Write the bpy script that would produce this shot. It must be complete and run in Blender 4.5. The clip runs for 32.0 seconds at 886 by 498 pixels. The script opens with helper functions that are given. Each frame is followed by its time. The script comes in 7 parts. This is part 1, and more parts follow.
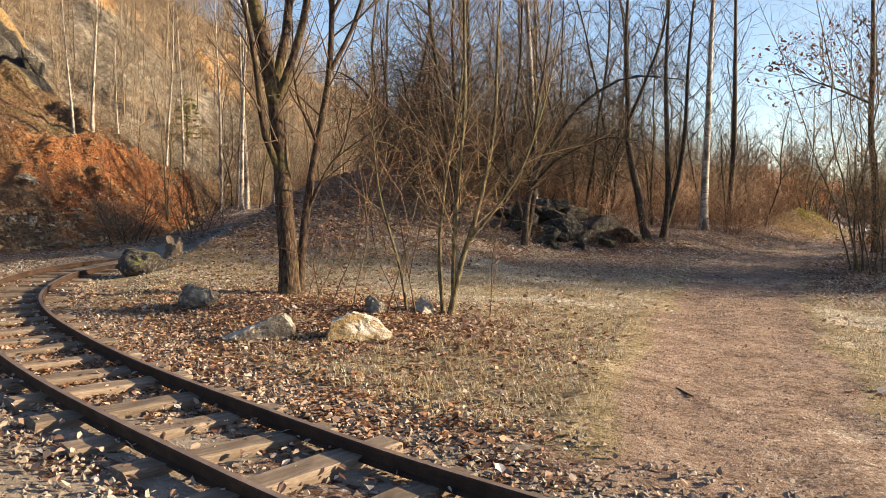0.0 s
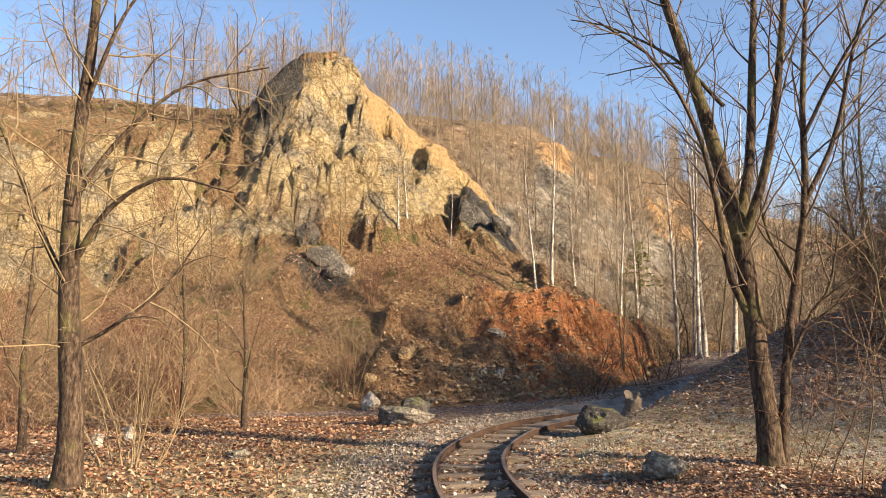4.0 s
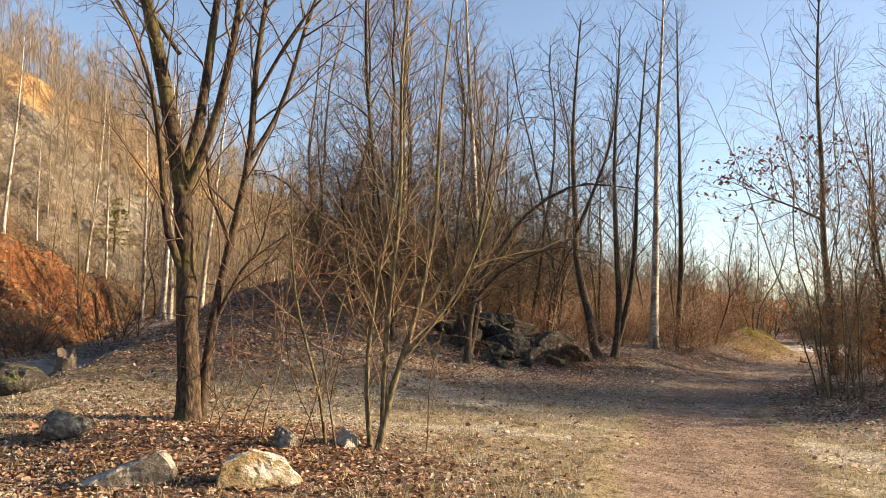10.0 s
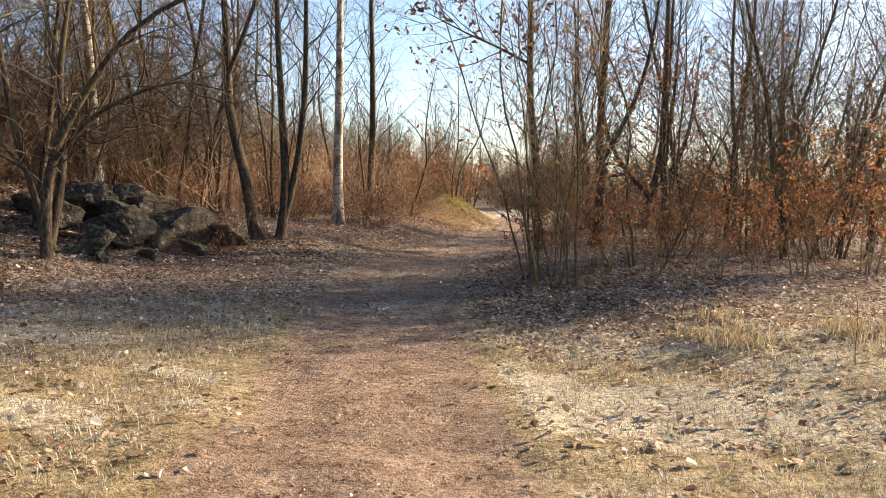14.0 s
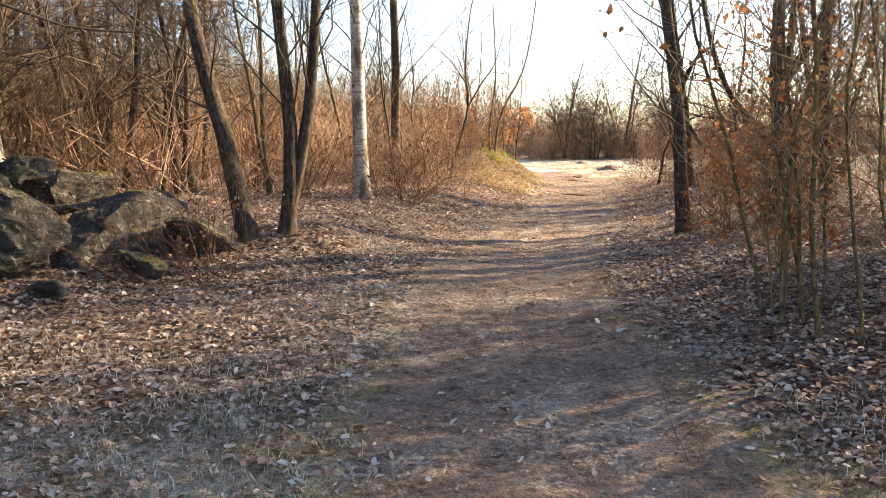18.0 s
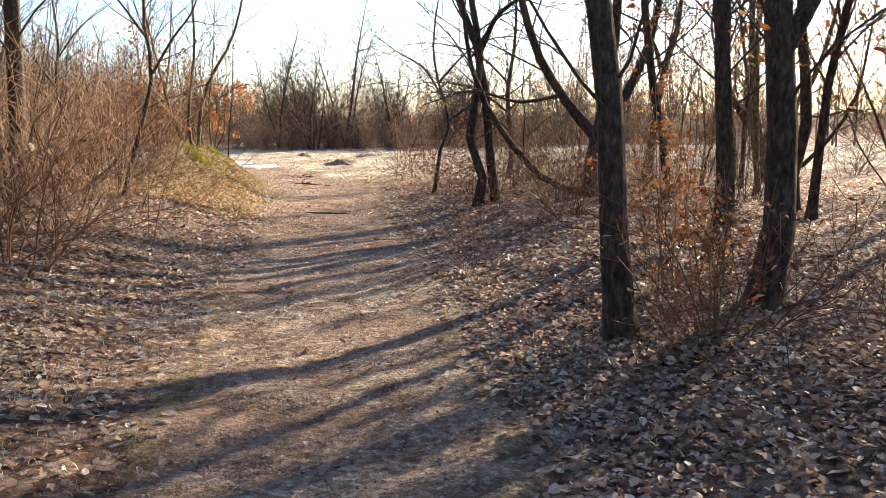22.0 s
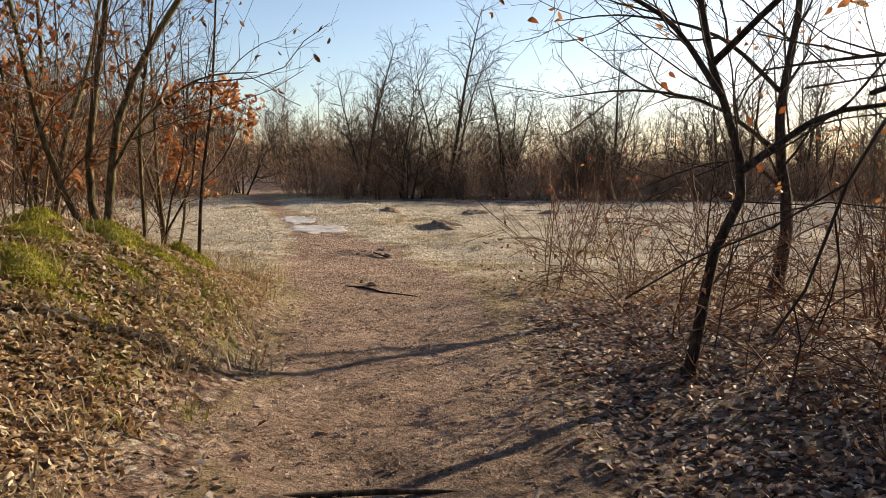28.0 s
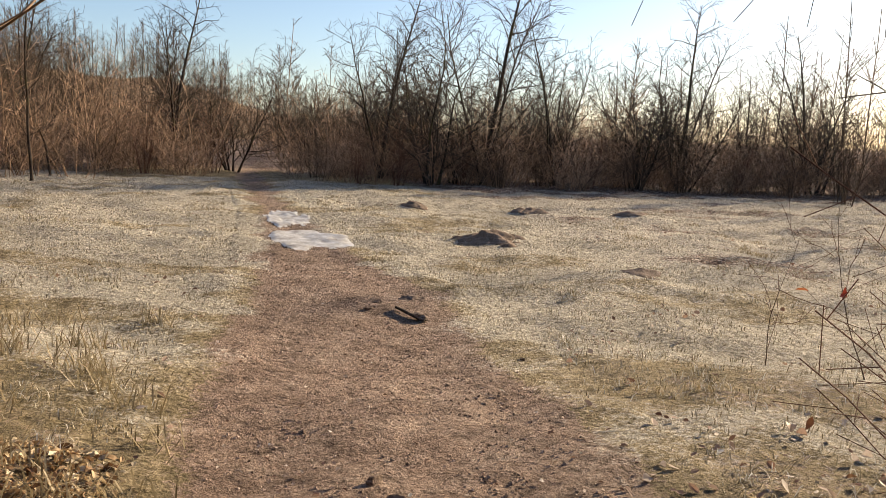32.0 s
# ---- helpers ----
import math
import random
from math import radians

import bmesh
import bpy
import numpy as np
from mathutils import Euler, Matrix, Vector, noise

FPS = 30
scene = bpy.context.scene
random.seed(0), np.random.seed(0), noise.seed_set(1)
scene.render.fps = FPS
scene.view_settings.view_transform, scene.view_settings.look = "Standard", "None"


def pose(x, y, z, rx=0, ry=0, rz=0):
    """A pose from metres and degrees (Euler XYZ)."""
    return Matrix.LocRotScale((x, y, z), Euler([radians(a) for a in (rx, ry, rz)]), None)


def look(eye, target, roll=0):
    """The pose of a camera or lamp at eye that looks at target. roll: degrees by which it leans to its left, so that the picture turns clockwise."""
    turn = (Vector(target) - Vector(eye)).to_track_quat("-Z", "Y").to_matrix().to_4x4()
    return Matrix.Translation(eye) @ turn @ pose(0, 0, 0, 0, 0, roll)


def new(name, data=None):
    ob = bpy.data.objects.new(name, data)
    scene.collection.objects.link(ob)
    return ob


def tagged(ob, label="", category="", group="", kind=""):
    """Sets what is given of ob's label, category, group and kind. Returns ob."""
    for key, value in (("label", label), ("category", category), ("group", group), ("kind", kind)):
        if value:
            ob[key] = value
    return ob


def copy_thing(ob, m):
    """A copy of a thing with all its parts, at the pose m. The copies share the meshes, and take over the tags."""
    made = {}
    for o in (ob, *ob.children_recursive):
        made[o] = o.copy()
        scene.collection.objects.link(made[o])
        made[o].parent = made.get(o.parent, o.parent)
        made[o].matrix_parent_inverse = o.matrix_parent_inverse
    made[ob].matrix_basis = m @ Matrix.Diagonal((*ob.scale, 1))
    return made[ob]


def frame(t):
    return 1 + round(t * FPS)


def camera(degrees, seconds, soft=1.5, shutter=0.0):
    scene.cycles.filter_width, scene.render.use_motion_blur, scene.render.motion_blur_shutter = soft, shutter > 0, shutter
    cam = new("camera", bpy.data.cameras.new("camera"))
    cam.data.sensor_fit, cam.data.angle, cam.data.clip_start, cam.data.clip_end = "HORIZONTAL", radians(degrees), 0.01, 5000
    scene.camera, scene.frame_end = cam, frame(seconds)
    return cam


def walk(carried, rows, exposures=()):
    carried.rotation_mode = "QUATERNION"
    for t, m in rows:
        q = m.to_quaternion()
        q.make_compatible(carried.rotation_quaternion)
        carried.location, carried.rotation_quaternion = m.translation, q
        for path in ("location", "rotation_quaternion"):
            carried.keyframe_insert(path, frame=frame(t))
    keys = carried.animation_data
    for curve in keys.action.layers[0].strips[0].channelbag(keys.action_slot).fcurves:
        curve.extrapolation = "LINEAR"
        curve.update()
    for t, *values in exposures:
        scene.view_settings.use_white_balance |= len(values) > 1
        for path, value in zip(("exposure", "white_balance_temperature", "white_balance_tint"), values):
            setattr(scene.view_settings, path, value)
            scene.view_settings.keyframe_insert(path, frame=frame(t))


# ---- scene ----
cam = camera(57.18, 32.0, soft=0.5)


def view(x, y, z, yaw, pitch, roll):
    """The camera's pose: yaw to the left of +y, pitch up, roll as look() takes it."""
    a, b = radians(yaw), radians(pitch)
    ahead = Vector((-math.sin(a) * math.cos(b), math.cos(a) * math.cos(b), math.sin(b)))
    return look((x, y, z), Vector((x, y, z)) + ahead, roll)


EXPOSURES = [(0, 1.5, 7600, 12), (1, 1.6, 7600, 12), (3, 1.7, 7300, 12), (6, 1.3, 7100, 12), (7, 1.4, 7200, 12), (9, 1.4, 7500, 12), (10, 1.6, 8000, 12), (11, 1.2, 8000, 12), (12, 0.6, 8200, 12), (13, 1.35, 7900, 12), (14, 1.8, 7700, 12), (17, 2.4, 7700, 12), (18, 2.5, 7900, 12), (19, 2.5, 7900, 12), (20, 2.15, 7400, 12), (21, 2.25, 7500, 12), (23, 1.75, 6800, 12), (25, 1.35, 7200, 12), (26, 1.2, 7300, 12), (29, 0.9, 7500, 12), (30, 1.08, 7400, 12), (32, 0.98, 7300, 12)]
PATH = [
    (0, view(5.313, -2.061, 1.580, 35.03, -4.08, 0.95)),
    (0.5, view(5.067, -1.773, 1.576, 39.22, -4.01, 0.61)),
    (1, view(4.779, -1.599, 1.595, 43.92, -3.52, 0.94)),
    (1.5, view(4.578, -1.488, 1.615, 49.03, -2.73, 0.58)),
    (2, view(4.475, -1.448, 1.634, 53.82, -1.84, 0.22)),
    (2.5, view(4.428, -1.461, 1.642, 58.58, -0.22, -0.04)),
    (3, view(4.403, -1.466, 1.658, 62.44, 2.01, -0.51)),
    (3.5, view(4.401, -1.469, 1.665, 64.81, 4.42, -0.75)),
    (5.5, view(4.298, -1.356, 1.652, 66.44, 7.82, -0.79)),
    (6, view(4.281, -1.363, 1.640, 64.48, 6.67, -0.56)),
    (6.5, view(4.301, -1.388, 1.610, 61.95, 5.52, -0.55)),
    (7, view(4.284, -1.382, 1.601, 59.19, 4.83, -0.50)),
    (7.5, view(4.278, -1.383, 1.602, 56.93, 4.76, -0.47)),
    (8, view(4.279, -1.363, 1.608, 55.28, 4.96, -0.48)),
    (8.5, view(4.302, -1.353, 1.611, 52.15, 4.54, -0.07)),
    (9, view(4.357, -1.334, 1.606, 46.74, 3.65, 0.42)),
    (9.5, view(4.422, -1.166, 1.557, 39.45, 3.58, 0.93)),
    (10, view(4.548, -0.759, 1.529, 31.13, 4.08, 1.90)),
    (10.5, view(4.572, -0.282, 1.505, 23.56, 5.07, 2.71)),
    (11, view(4.539, 0.237, 1.549, 17.72, 6.49, 2.50)),
    (11.5, view(4.484, 0.818, 1.615, 13.37, 5.71, 2.12)),
    (12, view(4.429, 1.396, 1.656, 11.65, 3.71, 1.87)),
    (12.5, view(4.356, 1.917, 1.623, 11.49, 1.42, 0.88)),
    (13, view(4.241, 2.542, 1.573, 11.29, -1.53, 0.70)),
    (13.5, view(4.035, 3.201, 1.544, 11.98, -3.46, 0.82)),
    (14, view(3.824, 3.930, 1.512, 10.99, -4.58, 1.01)),
    (14.5, view(3.509, 4.607, 1.520, 10.16, -5.58, 1.54)),
    (16.5, view(2.041, 6.846, 1.497, 3.86, -7.64, -1.82)),
    (17, view(1.842, 7.591, 1.505, 5.39, -7.88, -1.75)),
    (17.5, view(1.695, 8.396, 1.525, 8.26, -8.08, -1.81)),
    (18, view(1.482, 9.107, 1.569, 10.18, -8.12, -1.09)),
    (18.5, view(1.369, 9.846, 1.622, 9.27, -8.05, -0.28)),
    (19, view(1.251, 10.547, 1.663, 6.74, -7.51, 0.13)),
    (19.5, view(1.129, 11.327, 1.685, 2.53, -7.47, 0.99)),
    (20, view(0.948, 12.046, 1.655, -1.00, -7.46, 0.57)),
    (20.5, view(0.828, 12.784, 1.636, -3.94, -7.73, -0.05)),
    (21, view(0.747, 13.555, 1.639, -6.58, -8.67, -0.15)),
    (21.5, view(0.712, 14.285, 1.627, -8.97, -9.26, -0.22)),
    (22, view(0.727, 15.064, 1.610, -10.50, -9.41, -0.28)),
    (22.5, view(0.754, 15.779, 1.609, -10.97, -9.33, -0.23)),
    (23, view(0.799, 16.546, 1.611, -11.08, -8.46, -0.22)),
    (23.5, view(0.817, 17.275, 1.624, -10.65, -7.56, -0.72)),
    (24, view(0.888, 18.010, 1.615, -10.59, -7.16, -0.78)),
    (24.5, view(0.900, 18.743, 1.585, -10.35, -6.70, -0.69)),
    (25, view(0.990, 19.445, 1.565, -9.94, -6.51, 0.04)),
    (25.5, view(1.110, 20.137, 1.556, -8.77, -6.54, 0.47)),
    (26, view(1.231, 20.848, 1.545, -7.54, -6.21, 0.68)),
    (26.5, view(1.289, 21.563, 1.547, -6.21, -6.03, 0.71)),
    (28.5, view(1.311, 24.778, 1.557, -3.14, -6.94, 0.57)),
    (29, view(1.251, 25.505, 1.553, -3.00, -7.90, 0.44)),
    (29.5, view(1.180, 26.218, 1.575, -3.77, -8.45, 0.54)),
    (30, view(1.129, 26.920, 1.598, -3.92, -8.98, 0.70)),
    (30.5, view(1.120, 27.601, 1.605, -4.64, -9.19, 1.14)),
    (31, view(1.092, 28.294, 1.607, -4.73, -9.01, 1.32)),
    (31.5, view(1.131, 29.046, 1.605, -4.50, -8.83, 2.00)),
    (32, view(1.063, 29.787, 1.602, -2.71, -8.21, 2.44)),
]
walk(cam, PATH, EXPOSURES)

# ---------------------------------------------------------------- light
SUN_AZ, SUN_EL = 54.0, 19.5            # degrees to the right of +y, and above the horizon
world = bpy.data.worlds.new("sky")
scene.world = world
world.use_nodes = True
_nt = world.node_tree
_sky = _nt.nodes.new("ShaderNodeTexSky")
_sky.sky_type, _sky.sun_disc = "NISHITA", False
_sky.sun_elevation, _sky.sun_rotation = radians(SUN_EL), radians(SUN_AZ)
_sky.air_density, _sky.dust_density, _sky.ozone_density = 0.8, 0.8, 2.8
_bg = _nt.nodes["Background"]
_bg.inputs["Strength"].default_value = 0.095
_nt.links.new(_sky.outputs["Color"], _bg.inputs["Color"])
_sun = bpy.data.lights.new("sun", "SUN")
_sun.energy, _sun.angle, _sun.color = 5.0, radians(0.6), (1.0, 0.83, 0.6)
sun = new("sun", _sun)
_az, _el = radians(SUN_AZ), radians(SUN_EL)
SUN_DIR = Vector((math.sin(_az) * math.cos(_el), math.cos(_az) * math.cos(_el), math.sin(_el)))
sun.matrix_world = look((30, 30, 30), Vector((30, 30, 30)) - SUN_DIR)

# ---------------------------------------------------------------- small maths


def smooth(a, lo, hi):
    t = np.clip((a - lo) / (hi - lo), 0, 1)
    return t * t * (3 - 2 * t)


def _hash(ix, iy, seed):
    h = (ix.astype(np.int64) * 374761393 + iy.astype(np.int64) * 668265263 + seed * 974634777) & 0x7FFFFFFF
    h = ((h ^ (h >> 13)) * 1274126177) & 0x7FFFFFFF
    return ((h ^ (h >> 16)) & 0xFFFF) / 65535.0


def vnoise(x, y, seed=0):
    """Value noise, -1 to 1."""
    x, y = np.asarray(x, float), np.asarray(y, float)
    ix, iy = np.floor(x), np.floor(y)
    fx, fy = x - ix, y - iy
    fx, fy = fx * fx * (3 - 2 * fx), fy * fy * (3 - 2 * fy)
    a, b = _hash(ix, iy, seed), _hash(ix + 1, iy, seed)
    c, d = _hash(ix, iy + 1, seed), _hash(ix + 1, iy + 1, seed)
    return 2 * ((a * (1 - fx) + b * fx) * (1 - fy) + (c * (1 - fx) + d * fx) * fy) - 1


def fbm(x, y, octaves=4, seed=0):
    s, a, t = 0.0, 1.0, 0.0
    for k in range(octaves):
        s, t = s + a * vnoise(np.asarray(x) * 2**k + 17.3 * k, np.asarray(y) * 2**k - 9.1 * k, seed + k), t + a
        a *= 0.5
    return s / t


def gauss(x, y, cx, cy, sx, sy, turn=0.0):
    c, s = math.cos(radians(turn)), math.sin(radians(turn))
    u, v = (x - cx) * c + (y - cy) * s, -(x - cx) * s + (y - cy) * c
    return np.exp(-0.5 * ((u / sx) ** 2 + (v / sy) ** 2))


# ---------------------------------------------------------------- plan
# the trodden path: y, centre x, half width
TRAIL = np.array([(-30, 14, 1.3), (-8, 8.2, 1.3), (-3, 6.3, 1.25), (1, 5.0, 1.2), (4, 3.9, 1.05), (7, 2.85, 0.9), (10, 2.1, 0.92), (14, 1.15, 1.0),
                  (17, 0.75, 0.8), (20, 0.9, 0.85), (24, 1.15, 0.85), (27, 1.3, 0.8), (31, 1.4, 0.9), (35, 0.85, 1.0),
                  (38, 0.4, 0.85), (40, -0.2, 0.6), (44, -1.15, 0.45), (53, -3.3, 0.5), (62, -5.5, 0.5), (90, -12, 0.5)])
# the track's centre line
TRACK = np.array([(16, 1.5), (12, 1.1), (8, 0.85), (5, 0.82), (3.0, 0.92), (1.8, 1.08), (0.2, 1.36), (-0.9, 1.6), (-2.1, 1.93), (-3.6, 2.43), (-5.0, 3.07), (-6.35, 3.97),
                  (-7.7, 5.2), (-9.0, 6.85), (-10.2, 9.0), (-11.5, 11.8), (-13, 15.5), (-14.5, 20), (-16, 25)])


def spline(points, step):
    """A smooth line through points, resampled evenly."""
    p = np.vstack([2 * points[0] - points[1], points, 2 * points[-1] - points[-2]])
    out = []
    for i in range(1, len(p) - 2):
        t = np.linspace(0, 1, 24, endpoint=False)[:, None]
        a, b, c, d = p[i - 1], p[i], p[i + 1], p[i + 2]
        out.append(0.5 * (2 * b + (c - a) * t + (2 * a - 5 * b + 4 * c - d) * t**2 + (3 * b - a - 3 * c + d) * t**3))
    q = np.vstack(out + [points[-1:]])
    s = np.r_[0, np.cumsum(np.linalg.norm(np.diff(q, axis=0), axis=1))]
    n = int(s[-1] / step) + 1
    u = np.linspace(0, s[-1], n)
    return np.stack([np.interp(u, s, q[:, k]) for k in range(q.shape[1])], 1)


TRACK_LINE = spline(TRACK, 0.25)


def trail_off(x, y):
    """Distance from the path's edge, negative inside it."""
    c, w = np.interp(y, TRAIL[:, 0], TRAIL[:, 1]), np.interp(y, TRAIL[:, 0], TRAIL[:, 2])
    return np.abs(x - c) - w, x - c


def track_off(x, y):
    x, y = np.asarray(x, float), np.asarray(y, float)
    best = np.full(x.shape, 99.0)
    near = (x > -20) & (x < 20) & (y > -6) & (y < 30)
    if near.any():
        px, py = x[near], y[near]
        d = np.full(px.shape, 99.0)
        for cx, cy in TRACK_LINE[::2]:
            d = np.minimum(d, np.hypot(px - cx, py - cy))
        best[near] = d
    return best


# the axes of the quarry face: s along it, d into it
FACE_O, FACE_D, FACE_S = np.array((4.4, -1.4)), np.array((-0.906, 0.423)), np.array((0.423, 0.906))


FACE_K = 1.1


def face_sd(x, y):
    return ((x - 4.4) * FACE_S[0] + (y + 1.4) * FACE_S[1]) / FACE_K, ((x - 4.4) * FACE_D[0] + (y + 1.4) * FACE_D[1]) / FACE_K


TOE = np.array([(-40, 10), (-20, 11.5), (-12, 13), (-8, 15.5), (-4, 18.5), (-2.6, 20), (0, 20.5), (3, 21), (5, 24), (8, 29), (14, 36)])


def hill(x, y):
    """The wooded hillside behind, that runs along the west."""
    toe = np.interp(y, [-60, 0, 14, 30, 60, 85, 112, 200], [-36, -30, -25, -26, -34, -28, -5, 10])
    top = np.interp(y, [-60, 0, 30, 45, 60, 85, 110, 200], [18, 20.5, 20.5, 19, 15, 8, 6, 6])
    rise = smooth(toe - x, -2, 34) * 0.6 + smooth(toe - x, 2, 24) * 0.4
    return top * rise * smooth(y, -90, -30) + 0


MOUND = 1.95


def mound(x, y):
    """The spoil heap inside the track's curve."""
    return gauss(x, y, -9.0, 15.2, 3.0, 3.9, 18)


def height(x, y, track=None):
    """The lie of the land."""
    x, y = np.asarray(x, float), np.asarray(y, float)
    off, side = trail_off(x, y)
    tr = track_off(x, y) if track is None else track
    z = 0.05 * fbm(x / 2.7, y / 2.7, 3, 3) + 0.034 * fbm(x / 0.42, y / 0.42, 3, 9)
    z = z * smooth(tr, 0.4, 1.6)
    z -= 0.05 * smooth(-off, -0.5, 0.5)
    out = np.maximum(off, 0)
    z += 0.14 * smooth(y, 12, 18) * (1 - smooth(y, 33, 37))
    wood = np.where(side < 0, smooth(y, 16, 18.5), 0.7 * smooth(y, 12, 17)) * (1 - smooth(y, 28, 33))
    z += 0.34 * smooth(out, 0.2, 1.8) * wood
    z += 0.25 * smooth(side, 1.5, 4) * smooth(y, 8, 12) * (1 - smooth(y, 14, 18))
    z += 0.62 * gauss(x, y, -0.85, 29.7, 0.75, 1.5) * smooth(off, 0.05, 0.6)
    z += 0.14 * gauss(x, y, -1.5, 5.2, 1.5, 1.1) * smooth(tr, 1.0, 2.2)
    z += MOUND * mound(x, y) * smooth(tr, 0.8, 1.8)
    z += 0.10 * fbm(x / 0.9, y / 0.6, 4, 17) * smooth(y, 31, 36) * (1 - smooth(y, 52, 56)) * smooth(off, 0, 0.7)
    z += 0.7 * gauss(x, y, -17, 30, 8, 9)
    z += 0.09 * gauss(x, y, 2.3, 41.6, 0.34, 0.24) + 0.06 * gauss(x, y, 1.2, 45.7, 0.3, 0.25) + 0.07 * gauss(x, y, 3.6, 46.2, 0.4, 0.3) + 0.05 * gauss(x, y, 5.7, 46.3, 0.4, 0.3)
    s, d = face_sd(x, y)
    z -= 0.25 * smooth(d, 12, 20) * smooth(s, -8, -2) * (1 - smooth(s, 4, 9))
    toe = np.interp(s, TOE[:, 0], TOE[:, 1])
    z -= 0.8 * smooth(d - toe, 0.3, 3.0) * smooth(s, -44, -36) * (1 - smooth(s, 10, 14))
    far = np.hypot(x, y - 20)
    z += 0.4 * fbm(x / 40, y / 40, 2, 5) * smooth(far, 50, 120)
    return z


def ground_z(x, y):
    return float(height(np.array([x]), np.array([y]))[0])


# ---------------------------------------------------------------- mesh helpers


def mesh_object(name, verts, faces, material, parent=None, label="", shade=True):
    me = bpy.data.meshes.new(name)
    verts = np.asarray(verts, np.float32)
    if isinstance(faces, np.ndarray):
        n, k = faces.shape
        me.vertices.add(len(verts))
        me.vertices.foreach_set("co", verts.ravel())
        me.loops.add(n * k)
        me.loops.foreach_set("vertex_index", faces.ravel().astype(np.int32))
        me.polygons.add(n)
        me.polygons.foreach_set("loop_start", np.arange(0, n * k, k, dtype=np.int32))
        me.update(calc_edges=True)
        me.validate()
    else:
        me.from_pydata([tuple(v) for v in verts], [], faces)
    me.polygons.foreach_set("use_smooth", np.full(len(me.polygons), shade))
    me.materials.append(material)
    ob = new(name, me)
    if parent is not None:
        ob.parent = parent
    if label:
        ob["label"] = label
    return ob


def part(name, bm, material, parent, label=""):
    me = bpy.data.meshes.new(name)
    bm.to_mesh(me)
    bm.free()
    me.materials.append(material)
    ob = new(name, me)
    ob.parent = parent
    if label:
        ob["label"] = label
    return ob


def attribute(ob, name, values):
    a = ob.data.attributes.new(name, "FLOAT", "POINT")
    a.data.foreach_set("value", np.asarray(values, np.float32).ravel())


def grid(xs, ys):
    """Vertices (x, y) and quads of a grid."""
    X, Y = np.meshgrid(xs, ys)
    nx, ny = len(xs), len(ys)
    i = (np.arange(ny - 1)[:, None] * nx + np.arange(nx - 1)[None]).ravel()
    return X.ravel(), Y.ravel(), np.stack([i, i + 1, i + nx + 1, i + nx], 1)


# ---------------------------------------------------------------- materials


def start(name, rough=0.85):
    m = bpy.data.materials.new(name)
    m.use_nodes = True
    nt = m.node_tree
    b = nt.nodes["Principled BSDF"]
    b.inputs["Roughness"].default_value = rough
    b.inputs["Specular IOR Level"].default_value = 0.25
    return m, nt, b


def node(nt, kind, **sets):
    n = nt.nodes.new(kind)
    for k, v in sets.items():
        n.inputs[k.replace("_", " ")].default_value = v
    return n


def noise_of(nt, scale, detail=4.0, rough=0.6, stretch=None, obj=True):
    c = nt.nodes.new("ShaderNodeTexCoord")
    out = c.outputs["Object"] if obj else c.outputs["Generated"]
    if stretch:
        mp = nt.nodes.new("ShaderNodeMapping")
        mp.inputs["Scale"].default_value = stretch
        nt.links.new(out, mp.inputs["Vector"])
        out = mp.outputs["Vector"]
    n = node(nt, "ShaderNodeTexNoise", Scale=scale, Detail=detail, Roughness=rough)
    nt.links.new(out, n.inputs["Vector"])
    return n.outputs["Fac"]


def cells(nt, scale, warp=0.03, feature="F1", stretch=None):
    """Broken pieces: the colour of each, and the way to its edge or middle."""
    c = nt.nodes.new("ShaderNodeTexCoord")
    v = c.outputs["Object"]
    if stretch:
        mp = nt.nodes.new("ShaderNodeMapping")
        mp.inputs["Scale"].default_value = stretch
        nt.links.new(v, mp.inputs["Vector"])
        v = mp.outputs["Vector"]
    w = node(nt, "ShaderNodeTexNoise", Scale=scale * 0.7, Detail=3.0)
    nt.links.new(v, w.inputs["Vector"])
    sc = nt.nodes.new("ShaderNodeVectorMath")
    sc.operation = "MULTIPLY_ADD"
    nt.links.new(w.outputs["Color"], sc.inputs[0])
    sc.inputs[1].default_value = (warp, warp, warp)
    nt.links.new(v, sc.inputs[2])
    n = node(nt, "ShaderNodeTexVoronoi", Scale=scale)
    n.feature = feature
    nt.links.new(sc.outputs[0], n.inputs["Vector"])
    if feature == "DISTANCE_TO_EDGE":
        return None, n.outputs["Distance"]
    s = nt.nodes.new("ShaderNodeSeparateColor")
    nt.links.new(n.outputs["Color"], s.inputs[0])
    return s.outputs[0], n.outputs["Distance"]


def ramp(nt, fac, stops):
    r = nt.nodes.new("ShaderNodeValToRGB")
    e = r.color_ramp.elements
    while len(e) < len(stops):
        e.new(0.5)
    for el, (p, c) in zip(e, stops):
        el.position, el.color = p, (*c, 1) if len(c) == 3 else c
    nt.links.new(fac, r.inputs["Fac"])
    return r.outputs["Color"]


def mix(nt, fac, a, b, mode="MIX"):
    m = nt.nodes.new("ShaderNodeMix")
    m.data_type, m.blend_type = "RGBA", mode
    for socket, v in ((m.inputs[0], fac), (m.inputs[6], a), (m.inputs[7], b)):
        if isinstance(v, (int, float)):
            socket.default_value = v
        elif isinstance(v, tuple):
            socket.default_value = (*v, 1)
        else:
            nt.links.new(v, socket)
    return m.outputs[2]


def calc(nt, op, a, b=0.0):
    m = nt.nodes.new("ShaderNodeMath")
    m.operation = op
    for socket, v in ((m.inputs[0], a), (m.inputs[1], b)):
        if isinstance(v, (int, float)):
            socket.default_value = v
        else:
            nt.links.new(v, socket)
    return m.outputs[0]


